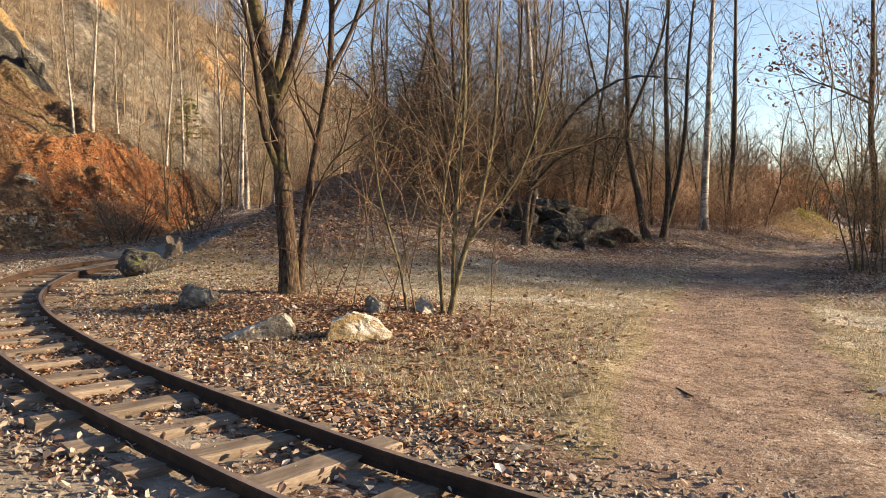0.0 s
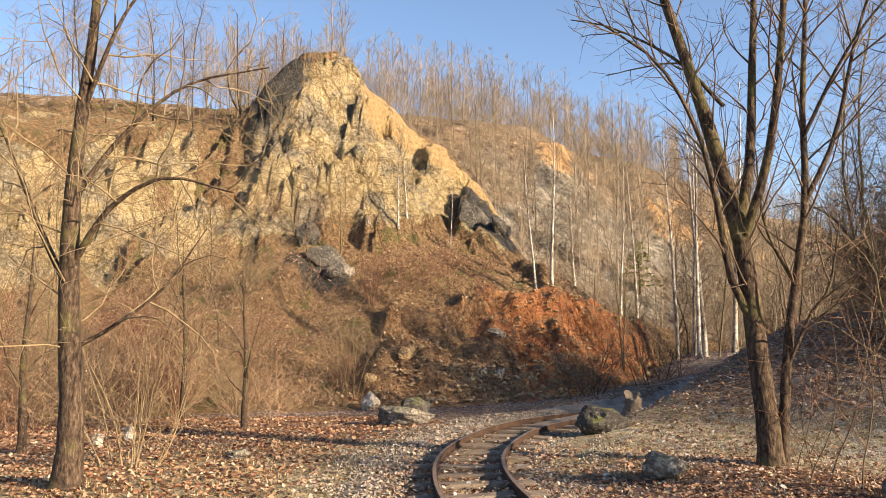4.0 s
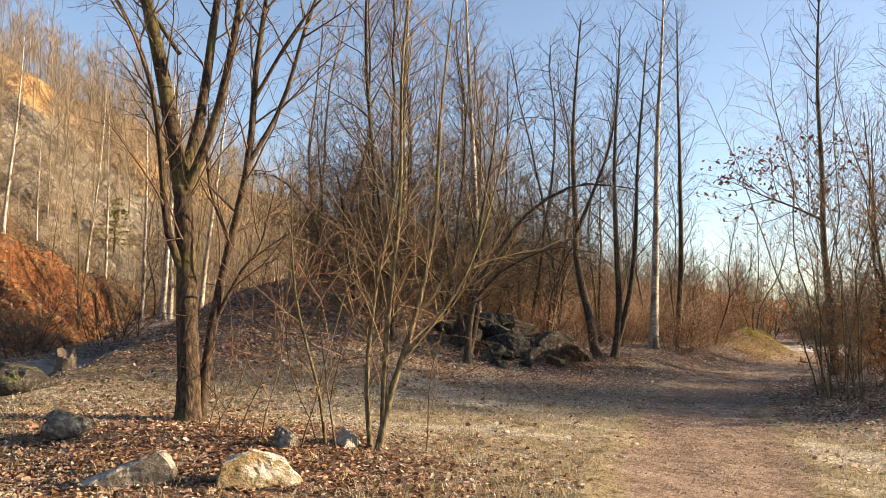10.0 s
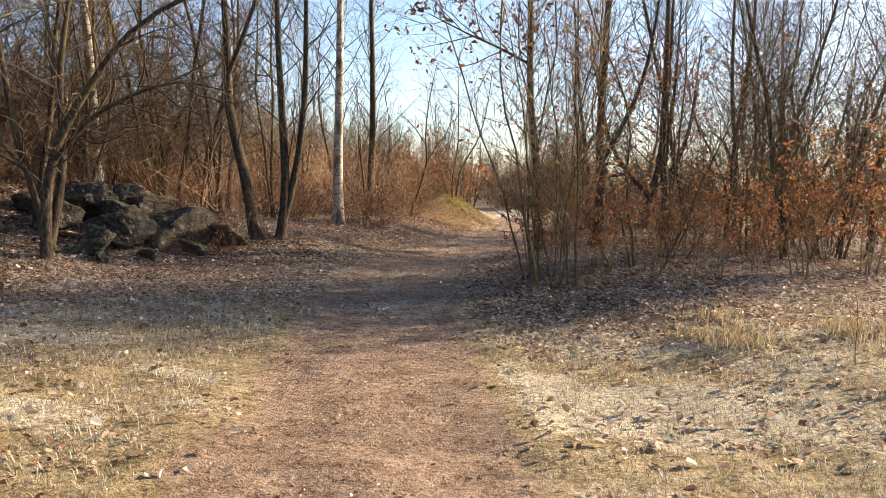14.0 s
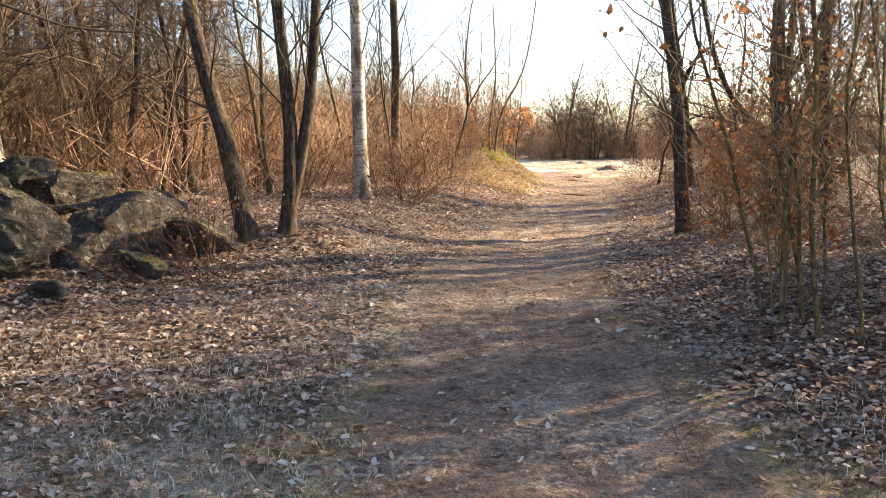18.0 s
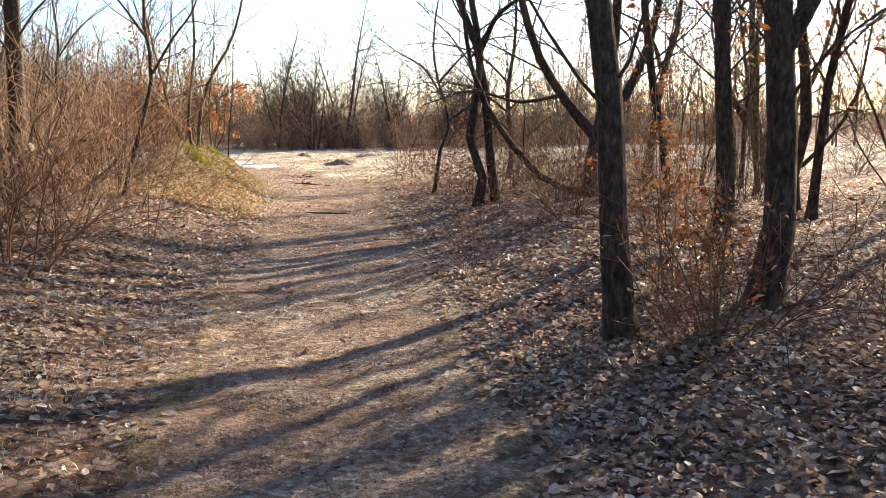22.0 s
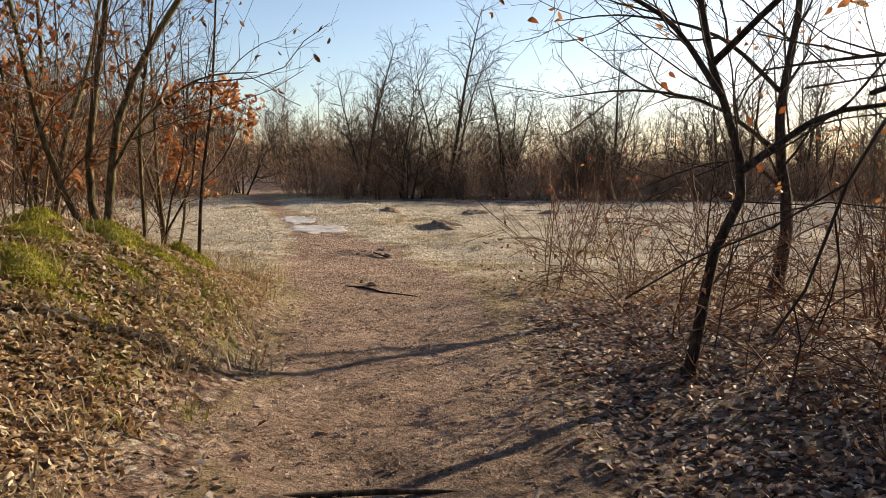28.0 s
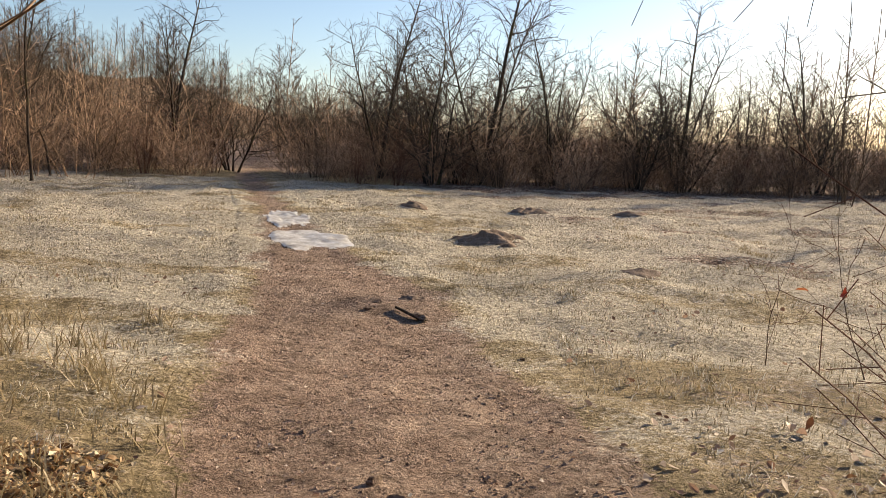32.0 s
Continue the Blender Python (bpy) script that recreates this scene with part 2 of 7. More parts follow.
def mask(nt, fac, lo, hi):
    m = nt.nodes.new("ShaderNodeMapRange")
    m.interpolation_type = "SMOOTHSTEP"
    m.inputs["From Min"].default_value, m.inputs["From Max"].default_value = lo, hi
    nt.links.new(fac, m.inputs["Value"])
    return m.outputs["Result"]


def attr(nt, name):
    a = nt.nodes.new("ShaderNodeAttribute")
    a.attribute_name = name
    return a.outputs["Fac"]


def bump(nt, b, fac, strength, distance):
    n = node(nt, "ShaderNodeBump", Strength=strength, Distance=distance)
    nt.links.new(fac, n.inputs["Height"])
    nt.links.new(n.outputs["Normal"], b.inputs["Normal"])


def blotchy(name, stops, scale=3.0, fine=30.0, rough=0.85, relief=0.6, depth=0.02, vary=0.0, island=False, stretch=None):
    """A surface with coarse blotches and fine grain; vary: how far pieces differ in brightness."""
    m, nt, b = start(name, rough)
    big, small = noise_of(nt, scale, 5, 0.6, stretch), noise_of(nt, fine, 6, 0.65, stretch)
    f = calc(nt, "ADD", calc(nt, "MULTIPLY", big, 0.6), calc(nt, "MULTIPLY", small, 0.4))
    c = ramp(nt, f, stops)
    if vary:
        if island:
            g = nt.nodes.new("ShaderNodeNewGeometry").outputs["Random Per Island"]
        else:
            g = nt.nodes.new("ShaderNodeObjectInfo").outputs["Random"]
        v = calc(nt, "ADD", calc(nt, "MULTIPLY", g, 2 * vary), 1 - vary)
        cc = nt.nodes.new("ShaderNodeCombineColor")
        for k in range(3):
            nt.links.new(v, cc.inputs[k])
        c = mix(nt, 1.0, c, cc.outputs[0], "MULTIPLY")
    nt.links.new(c, b.inputs["Base Color"])
    bump(nt, b, f, relief, depth)
    return m


def leafy(name, stops, rough=0.6, thin=0.25):
    """Leaves and blades: a colour from the ramp for each one, with some light let through."""
    m, nt, b = start(name, rough)
    g = nt.nodes.new("ShaderNodeNewGeometry").outputs["Random Per Island"]
    c = ramp(nt, g, stops)
    c = mix(nt, 0.35, c, ramp(nt, noise_of(nt, 60, 3), [(0.3, (0.35, 0.3, 0.25)), (0.7, (1, 1, 1))]), "MULTIPLY")
    nt.links.new(c, b.inputs["Base Color"])
    if thin:
        t = nt.nodes.new("ShaderNodeBsdfTranslucent")
        nt.links.new(c, t.inputs["Color"])
        s = nt.nodes.new("ShaderNodeMixShader")
        s.inputs[0].default_value = thin
        nt.links.new(b.outputs[0], s.inputs[1])
        nt.links.new(t.outputs[0], s.inputs[2])
        nt.links.new(s.outputs[0], nt.nodes["Material Output"].inputs["Surface"])
    return m


def ground_material(name):
    """Straw grass, frost, leaf litter, moss and trodden earth, laid out by the land's own masks."""
    m, nt, b = start(name, 0.92)
    big, mid, fine, grain = noise_of(nt, 0.45, 4), noise_of(nt, 2.6, 6, 0.65), noise_of(nt, 30, 6, 0.7), noise_of(nt, 95, 4, 0.7)
    clod = noise_of(nt, 11, 4, 0.6)
    blend = calc(nt, "ADD", calc(nt, "MULTIPLY", mid, 0.45), calc(nt, "MULTIPLY", fine, 0.55))
    grass = ramp(nt, blend, [(0.34, (0.08, 0.065, 0.03)), (0.45, (0.29, 0.235, 0.135)), (0.55, (0.48, 0.40, 0.265)), (0.70, (0.63, 0.55, 0.41))])
    shade, rim = cells(nt, 19, 0.05)
    litter = ramp(nt, shade, [(0.0, (0.08, 0.045, 0.035)), (0.35, (0.26, 0.165, 0.13)), (0.65, (0.41, 0.30, 0.25)), (0.9, (0.56, 0.47, 0.42)), (1.0, (0.72, 0.68, 0.64))])
    litter = mix(nt, 0.75, litter, ramp(nt, rim, [(0.25, (1.1, 1.1, 1.1)), (0.62, (0.35, 0.32, 0.30))]), "MULTIPLY")
    frost = ramp(nt, fine, [(0.32, (0.22, 0.195, 0.14)), (0.46, (0.52, 0.49, 0.41)), (0.64, (0.80, 0.79, 0.75))])
    soil = ramp(nt, blend, [(0.36, (0.11, 0.073, 0.056)), (0.45, (0.28, 0.20, 0.158)), (0.55, (0.41, 0.31, 0.252)), (0.68, (0.57, 0.47, 0.395))])

    def part_of(which, sway, lo, hi):
        return mask(nt, calc(nt, "ADD", attr(nt, which), calc(nt, "MULTIPLY", calc(nt, "SUBTRACT", blend, 0.5), sway)), lo, hi)

    c = mix(nt, part_of("litter", 2.0, 0.32, 0.62), grass, litter)
    c = mix(nt, part_of("trail", 2.4, 0.36, 0.64), c, soil)
    c = mix(nt, calc(nt, "MULTIPLY", part_of("frost", 2.6, 0.35, 0.85), 0.8), c, frost)
    c = mix(nt, part_of("moss", 3.0, 0.45, 0.8), c, ramp(nt, fine, [(0.3, (0.06, 0.065, 0.012)), (0.55, (0.22, 0.22, 0.035)), (0.75, (0.38, 0.36, 0.08))]))
    c = mix(nt, 0.5, c, ramp(nt, big, [(0.35, (0.55, 0.52, 0.49)), (0.65, (1.15, 1.12, 1.08))]), "MULTIPLY")
    c = mix(nt, 0.6, c, ramp(nt, grain, [(0.36, (0.3, 0.28, 0.26)), (0.48, (0.95, 0.95, 0.95)), (0.62, (1.45, 1.42, 1.38))]), "MULTIPLY")
    c = mix(nt, 0.75, c, ramp(nt, clod, [(0.34, (0.40, 0.37, 0.35)), (0.47, (1.0, 1.0, 1.0)), (0.66, (1.2, 1.18, 1.15))]), "MULTIPLY")
    nt.links.new(c, b.inputs["Base Color"])
    bump(nt, b, calc(nt, "ADD", calc(nt, "ADD", fine, calc(nt, "MULTIPLY", clod, 1.6)), calc(nt, "MULTIPLY", grain, 0.5)), 1.0, 0.08)
    return m


def face_material():
    """The quarry face: leaf-strewn bank, red clay, pale rock."""
    m, nt, b = start("quarry_face", 0.92)
    mid, fine, grit = noise_of(nt, 0.9, 6, 0.65), noise_of(nt, 6, 8, 0.7), noise_of(nt, 30, 6, 0.7)
    duff = ramp(nt, fine, [(0.3, (0.07, 0.042, 0.025)), (0.46, (0.22, 0.135, 0.072)), (0.6, (0.36, 0.235, 0.13)), (0.76, (0.48, 0.355, 0.21))])
    duff = mix(nt, mask(nt, mid, 0.52, 0.66), duff, ramp(nt, grit, [(0.3, (0.05, 0.05, 0.015)), (0.7, (0.22, 0.2, 0.08))]))
    clay = ramp(nt, calc(nt, "ADD", calc(nt, "MULTIPLY", mid, 0.5), calc(nt, "MULTIPLY", fine, 0.5)),
                [(0.34, (0.17, 0.055, 0.026)), (0.46, (0.40, 0.145, 0.06)), (0.56, (0.55, 0.25, 0.105)), (0.68, (0.64, 0.39, 0.20))])
    pale = ramp(nt, calc(nt, "ADD", calc(nt, "MULTIPLY", mid, 0.45), calc(nt, "MULTIPLY", fine, 0.55)),
                [(0.36, (0.14, 0.105, 0.065)), (0.44, (0.38, 0.29, 0.165)), (0.52, (0.55, 0.43, 0.245)), (0.66, (0.70, 0.59, 0.37))])
    pale = mix(nt, calc(nt, "MULTIPLY", mask(nt, noise_of(nt, 0.55, 5, 0.65), 0.47, 0.6), 0.75), pale, ramp(nt, fine, [(0.35, (0.06, 0.055, 0.048)), (0.5, (0.24, 0.215, 0.175)), (0.65, (0.44, 0.40, 0.33))]))
    crack = cells(nt, 0.9, 0.5, "DISTANCE_TO_EDGE", (1, 1, 0.8))[1]
    crack_small = cells(nt, 3.2, 0.18, "DISTANCE_TO_EDGE")[1]
    joints = calc(nt, "MULTIPLY", mask(nt, crack, 0.0, 0.07), mask(nt, crack_small, -0.03, 0.10))
    pale = mix(nt, joints, mix(nt, 1.0, pale, (0.62, 0.57, 0.5), "MULTIPLY"), pale)
    pale = mix(nt, mask(nt, calc(nt, "ADD", attr(nt, "rim"), calc(nt, "MULTIPLY", calc(nt, "SUBTRACT", mid, 0.5), 1.2)), 0.4, 0.6), pale,
               ramp(nt, fine, [(0.3, (0.33, 0.20, 0.09)), (0.5, (0.54, 0.37, 0.18)), (0.7, (0.66, 0.49, 0.28))]))
    dark = ramp(nt, fine, [(0.3, (0.02, 0.019, 0.018)), (0.6, (0.09, 0.085, 0.08)), (0.75, (0.2, 0.19, 0.17))])
    wob = calc(nt, "MULTIPLY", calc(nt, "SUBTRACT", calc(nt, "ADD", mid, fine), 1.0), 0.9)
    ochre = ramp(nt, calc(nt, "ADD", calc(nt, "MULTIPLY", mid, 0.4), calc(nt, "MULTIPLY", fine, 0.6)),
                 [(0.36, (0.10, 0.05, 0.028)), (0.46, (0.28, 0.155, 0.08)), (0.56, (0.44, 0.275, 0.145)), (0.68, (0.58, 0.42, 0.25))])
    clay = mix(nt, mask(nt, calc(nt, "ADD", attr(nt, "red"), calc(nt, "MULTIPLY", calc(nt, "SUBTRACT", mid, 0.5), 1.6)), 0.35, 0.65), ochre, clay)
    clay = mix(nt, mask(nt, grit, 0.58, 0.68), clay, (0.40, 0.28, 0.18))
    co = nt.nodes.new("ShaderNodeCombineXYZ")
    nt.links.new(calc(nt, "MULTIPLY", calc(nt, "ADD", attr(nt, "along"), calc(nt, "MULTIPLY", attr(nt, "into"), 0.25)), 3.2), co.inputs[0])
    nt.links.new(calc(nt, "MULTIPLY", attr(nt, "into"), 0.5), co.inputs[1])
    rn = node(nt, "ShaderNodeTexNoise", Scale=1.0, Detail=6.0, Roughness=0.65)
    nt.links.new(co.outputs[0], rn.inputs["Vector"])
    runnel = rn.outputs["Fac"]
    clay = mix(nt, 0.85, clay, ramp(nt, runnel, [(0.36, (0.42, 0.36, 0.32)), (0.5, (1.0, 1.0, 1.0)), (0.62, (1.25, 1.22, 1.15))]), "MULTIPLY")
    clay = mix(nt, mask(nt, mid, 0.53, 0.62), clay, ramp(nt, grit, [(0.3, (0.11, 0.05, 0.03)), (0.7, (0.40, 0.24, 0.14))]))
    c = mix(nt, mask(nt, calc(nt, "ADD", attr(nt, "clay"), calc(nt, "MULTIPLY", wob, 2.2)), 0.42, 0.72), duff, clay)
    c = mix(nt, mask(nt, calc(nt, "ADD", attr(nt, "rock"), wob), 0.38, 0.58), c, pale)
    c = mix(nt, mask(nt, calc(nt, "ADD", attr(nt, "basalt"), wob), 0.4, 0.6), c, dark)
    nt.links.new(c, b.inputs["Base Color"])
    bump(nt, b, calc(nt, "ADD", calc(nt, "ADD", fine, calc(nt, "MULTIPLY", joints, 0.25)), calc(nt, "MULTIPLY", grit, 0.6)), 1.0, 0.4)
    return m


def hill_material():
    m, nt, b = start("wooded_hillside", 0.95)
    mid, fine = noise_of(nt, 0.22, 6, 0.65), noise_of(nt, 1.6, 9, 0.85)
    duff = ramp(nt, fine, [(0.38, (0.05, 0.034, 0.024)), (0.5, (0.19, 0.13, 0.085)), (0.62, (0.38, 0.285, 0.195))])
    scree = ramp(nt, fine, [(0.40, (0.045, 0.042, 0.038)), (0.5, (0.19, 0.175, 0.15)), (0.62, (0.40, 0.36, 0.30))])
    scar = ramp(nt, fine, [(0.36, (0.14, 0.075, 0.04)), (0.5, (0.40, 0.235, 0.11)), (0.64, (0.58, 0.40, 0.21))])
    wob = calc(nt, "MULTIPLY", calc(nt, "SUBTRACT", calc(nt, "ADD", mid, fine), 1.0), 1.1)
    c = mix(nt, mask(nt, calc(nt, "ADD", attr(nt, "scree"), wob), 0.35, 0.75), duff, scree)
    c = mix(nt, mask(nt, calc(nt, "ADD", attr(nt, "scar"), wob), 0.4, 0.6), c, scar)
    nt.links.new(c, b.inputs["Base Color"])
    bump(nt, b, fine, 1.0, 0.3)
    return m


def birch_material():
    m, nt, b = start("birch_bark", 0.7)
    bands = noise_of(nt, 2.0, 5, 0.7, (3, 3, 9))
    patch = noise_of(nt, 1.3, 4, 0.6, (4, 4, 1.2))
    c = ramp(nt, bands, [(0.34, (0.09, 0.08, 0.07)), (0.45, (0.34, 0.305, 0.265)), (0.68, (0.60, 0.56, 0.50))])
    c = mix(nt, mask(nt, patch, 0.46, 0.6), c, (0.13, 0.105, 0.08))
    nt.links.new(c, b.inputs["Base Color"])
    bump(nt, b, bands, 0.4, 0.01)
    return m


def bark_material(name, stops, moss=0.0):
    m, nt, b = start(name, 0.92)
    f = noise_of(nt, 6.0, 6, 0.65, (5, 5, 1.8))
    g = noise_of(nt, 1.2, 4)
    c = ramp(nt, f, stops)
    if moss:
        c = mix(nt, calc(nt, "MULTIPLY", mask(nt, g, 0.5, 0.62), moss), c, (0.16, 0.15, 0.05))
    nt.links.new(c, b.inputs["Base Color"])
    bump(nt, b, f, 0.9, 0.02)
    return m


def rock_material(name, stops, moss=0.0, lichen=0.0, top=((0.06, 0.07, 0.01), (0.27, 0.28, 0.04)), reach=(0.75, 1.1)):
    m, nt, b = start(name, 0.85)
    big, fine = noise_of(nt, 2.2, 6, 0.65), noise_of(nt, 16, 8, 0.7)
    f = calc(nt, "ADD", calc(nt, "MULTIPLY", big, 0.55), calc(nt, "MULTIPLY", fine, 0.45))
    c = ramp(nt, f, stops)
    if lichen:
        c = mix(nt, calc(nt, "MULTIPLY", mask(nt, fine, 0.56, 0.66), lichen), c, (0.5, 0.5, 0.46))
    # faces that look up take the two top colours, moss-green unless others are given
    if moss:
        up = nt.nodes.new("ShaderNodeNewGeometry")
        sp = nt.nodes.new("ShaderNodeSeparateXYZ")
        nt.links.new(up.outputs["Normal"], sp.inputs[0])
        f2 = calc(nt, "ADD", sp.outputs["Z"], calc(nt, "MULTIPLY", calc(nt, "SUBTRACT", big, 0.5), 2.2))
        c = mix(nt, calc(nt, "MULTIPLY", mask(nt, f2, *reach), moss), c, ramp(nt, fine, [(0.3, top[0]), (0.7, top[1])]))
    nt.links.new(c, b.inputs["Base Color"])
    bump(nt, b, calc(nt, "ADD", f, calc(nt, "MULTIPLY", noise_of(nt, 5, 6, 0.7), 0.8)), 1.0, 0.12)
    return m


M_GROUND = ground_material("frosty_meadow")
M_FACE = face_material()
M_HILL = hill_material()
M_TRAIL = ground_material("trodden_earth")
M_BALLAST = blotchy("ballast_bed", [(0.3, (0.06, 0.05, 0.042)), (0.5, (0.20, 0.17, 0.14)), (0.7, (0.37, 0.32, 0.265))], 3, 40, 0.95, 1.0, 0.03)
M_STONE = blotchy("ballast_stone", [(0.3, (0.075, 0.062, 0.052)), (0.5, (0.20, 0.168, 0.137)), (0.7, (0.36, 0.305, 0.25))], 6, 60, 0.9, 0.5, 0.01, 0.5, True)
M_RAIL = blotchy("rusty_rail", [(0.3, (0.012, 0.008, 0.006)), (0.5, (0.035, 0.02, 0.014)), (0.72, (0.09, 0.05, 0.032))], 6, 80, 0.75, 0.5, 0.004)
M_RAILTOP = blotchy("worn_rail_head", [(0.3, (0.07, 0.05, 0.04)), (0.6, (0.17, 0.13, 0.11)), (0.8, (0.28, 0.23, 0.2))], 6, 60, 0.5, 0.3, 0.003)
M_SLEEPER = blotchy("weathered_sleeper", [(0.3, (0.07, 0.05, 0.037)), (0.5, (0.15, 0.118, 0.092)), (0.7, (0.29, 0.24, 0.19))], 3, 22, 0.92, 0.8, 0.01, 0.25, False, (1, 7, 7))
M_BARK = bark_material("rough_bark", [(0.34, (0.010, 0.007, 0.005)), (0.5, (0.05, 0.033, 0.023)), (0.7, (0.135, 0.094, 0.066))], 0.3)
M_BARK_DARK = bark_material("dark_bark", [(0.32, (0.012, 0.009, 0.008)), (0.5, (0.05, 0.037, 0.028)), (0.7, (0.125, 0.097, 0.074))], 0.25)
M_BARK_GREEN = bark_material("mossy_bark", [(0.34, (0.03, 0.025, 0.014)), (0.5, (0.11, 0.088, 0.05)), (0.7, (0.25, 0.20, 0.12))], 0.6)
M_BIRCH = birch_material()
M_TWIG = blotchy("brown_twig", [(0.3, (0.045, 0.03, 0.021)), (0.7, (0.16, 0.11, 0.073))], 4, 30, 0.85, 0.2, 0.003)
M_TWIG_RED = blotchy("reddish_twig", [(0.3, (0.06, 0.027, 0.02)), (0.7, (0.22, 0.115, 0.072))], 4, 30, 0.8, 0.2, 0.003)
M_TWIG_TAN = blotchy("tan_twig", [(0.3, (0.085, 0.06, 0.035)), (0.7, (0.30, 0.22, 0.13))], 4, 30, 0.8, 0.2, 0.003)
M_TWIG_DARK = blotchy("dark_twig", [(0.3, (0.022, 0.016, 0.012)), (0.7, (0.10, 0.074, 0.055))], 4, 30, 0.85, 0.2, 0.003)
M_FARWOOD = blotchy("far_wood", [(0.3, (0.10, 0.08, 0.06)), (0.7, (0.31, 0.25, 0.185))], 0.4, 6, 0.9, 0.2, 0.01, 0.35, True)
M_FARDARK = blotchy("far_thicket_wood", [(0.3, (0.05, 0.036, 0.026)), (0.7, (0.17, 0.12, 0.08))], 0.4, 6, 0.9, 0.2, 0.01, 0.35, True)
M_LEAF = leafy("fallen_leaf", [(0.0, (0.13, 0.07, 0.052)), (0.25, (0.30, 0.19, 0.145)), (0.55, (0.43, 0.315, 0.25)), (0.85, (0.55, 0.455, 0.38)), (1.0, (0.78, 0.75, 0.71))], 0.55, 0.35)
M_LEAF_TAN = leafy("dry_tan_leaf", [(0.0, (0.17, 0.09, 0.045)), (0.35, (0.38, 0.25, 0.135)), (0.7, (0.58, 0.45, 0.28)), (1.0, (0.74, 0.66, 0.50))], 0.55, 0.3)
M_LEAF_RED = leafy("russet_leaf", [(0.0, (0.09, 0.04, 0.025)), (0.35, (0.22, 0.105, 0.06)), (0.7, (0.36, 0.215, 0.13)), (1.0, (0.55, 0.43, 0.32))], 0.65, 0.2)
M_LEAF_ORANGE = leafy("orange_leaf", [(0.0, (0.22, 0.075, 0.03)), (0.5, (0.40, 0.165, 0.065)), (1.0, (0.52, 0.29, 0.14))], 0.55, 0.4)
M_LEAF_OAK = leafy("brown_oak_leaf", [(0.0, (0.09, 0.032, 0.025)), (0.5, (0.18, 0.065, 0.04)), (1.0, (0.30, 0.13, 0.07))], 0.6, 0.3)
M_LEAF_SCARLET = leafy("scarlet_leaf", [(0.0, (0.22, 0.035, 0.025)), (0.6, (0.42, 0.10, 0.05)), (1.0, (0.50, 0.22, 0.09))], 0.6, 0.4)
M_GRASS = leafy("straw_grass", [(0.0, (0.18, 0.14, 0.075)), (0.4, (0.35, 0.28, 0.165)), (0.8, (0.49, 0.41, 0.27)), (1.0, (0.60, 0.53, 0.40))], 0.7, 0.3)
M_GRASS_FROST = leafy("frosted_grass", [(0.0, (0.15, 0.12, 0.075)), (0.35, (0.36, 0.31, 0.21)), (0.7, (0.56, 0.52, 0.42)), (1.0, (0.80, 0.80, 0.77))], 0.7, 0.25)
M_MOSS = leafy("moss_cushion", [(0.0, (0.12, 0.12, 0.018)), (0.6, (0.30, 0.29, 0.04)), (1.0, (0.46, 0.42, 0.09))], 0.85, 0.2)
M_NEEDLE = leafy("green_needle", [(0.0, (0.07, 0.09, 0.025)), (0.6, (0.16, 0.18, 0.06)), (1.0, (0.28, 0.27, 0.11))], 0.6, 0.15)
M_ROCK_PALE = rock_material("pale_boulder", [(0.33, (0.16, 0.13, 0.10)), (0.48, (0.38, 0.33, 0.27)), (0.62, (0.60, 0.55, 0.48)), (0.75, (0.74, 0.70, 0.64))])
M_ROCK_GREY = rock_material("grey_boulder", [(0.38, (0.035, 0.03, 0.026)), (0.5, (0.15, 0.13, 0.11)), (0.62, (0.38, 0.34, 0.29))], 0.3, 0.4)
M_ROCK_DARK = rock_material("dark_boulder", [(0.33, (0.016, 0.015, 0.014)), (0.5, (0.06, 0.055, 0.049)), (0.68, (0.17, 0.15, 0.125))], 0.6, 0.35)
# split and buff: upward faces paler than the sides
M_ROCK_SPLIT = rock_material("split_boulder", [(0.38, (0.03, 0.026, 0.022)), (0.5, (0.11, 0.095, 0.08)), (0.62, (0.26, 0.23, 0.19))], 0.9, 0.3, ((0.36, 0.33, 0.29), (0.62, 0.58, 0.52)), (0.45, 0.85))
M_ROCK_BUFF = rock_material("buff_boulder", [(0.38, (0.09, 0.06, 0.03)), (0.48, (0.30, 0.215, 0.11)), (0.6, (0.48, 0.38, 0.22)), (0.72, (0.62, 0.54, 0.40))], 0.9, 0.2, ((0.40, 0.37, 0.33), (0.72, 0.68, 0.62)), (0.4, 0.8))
M_ROCK_TAN = rock_material("tan_boulder", [(0.33, (0.14, 0.085, 0.045)), (0.5, (0.36, 0.24, 0.13)), (0.65, (0.55, 0.42, 0.26))])
M_MOSS_BED = blotchy("moss_bed", [(0.3, (0.05, 0.055, 0.012)), (0.5, (0.17, 0.17, 0.03)), (0.7, (0.34, 0.32, 0.06))], 9, 60, 0.95, 1.0, 0.03)
M_EARTH = blotchy("dug_earth", [(0.3, (0.08, 0.056, 0.043)), (0.5, (0.20, 0.145, 0.11)), (0.7, (0.36, 0.275, 0.215))], 6, 40, 0.95, 1.0, 0.03)
M_GRIT = blotchy("path_grit", [(0.3, (0.12, 0.085, 0.066)), (0.5, (0.31, 0.23, 0.185)), (0.7, (0.55, 0.46, 0.39))], 6, 40, 0.95, 0.6, 0.01, 0.6, True)
M_ICE = blotchy("frozen_puddle", [(0.36, (0.22, 0.18, 0.145)), (0.5, (0.46, 0.44, 0.41)), (0.64, (0.74, 0.74, 0.74))], 4, 22, 0.45, 0.2, 0.01)
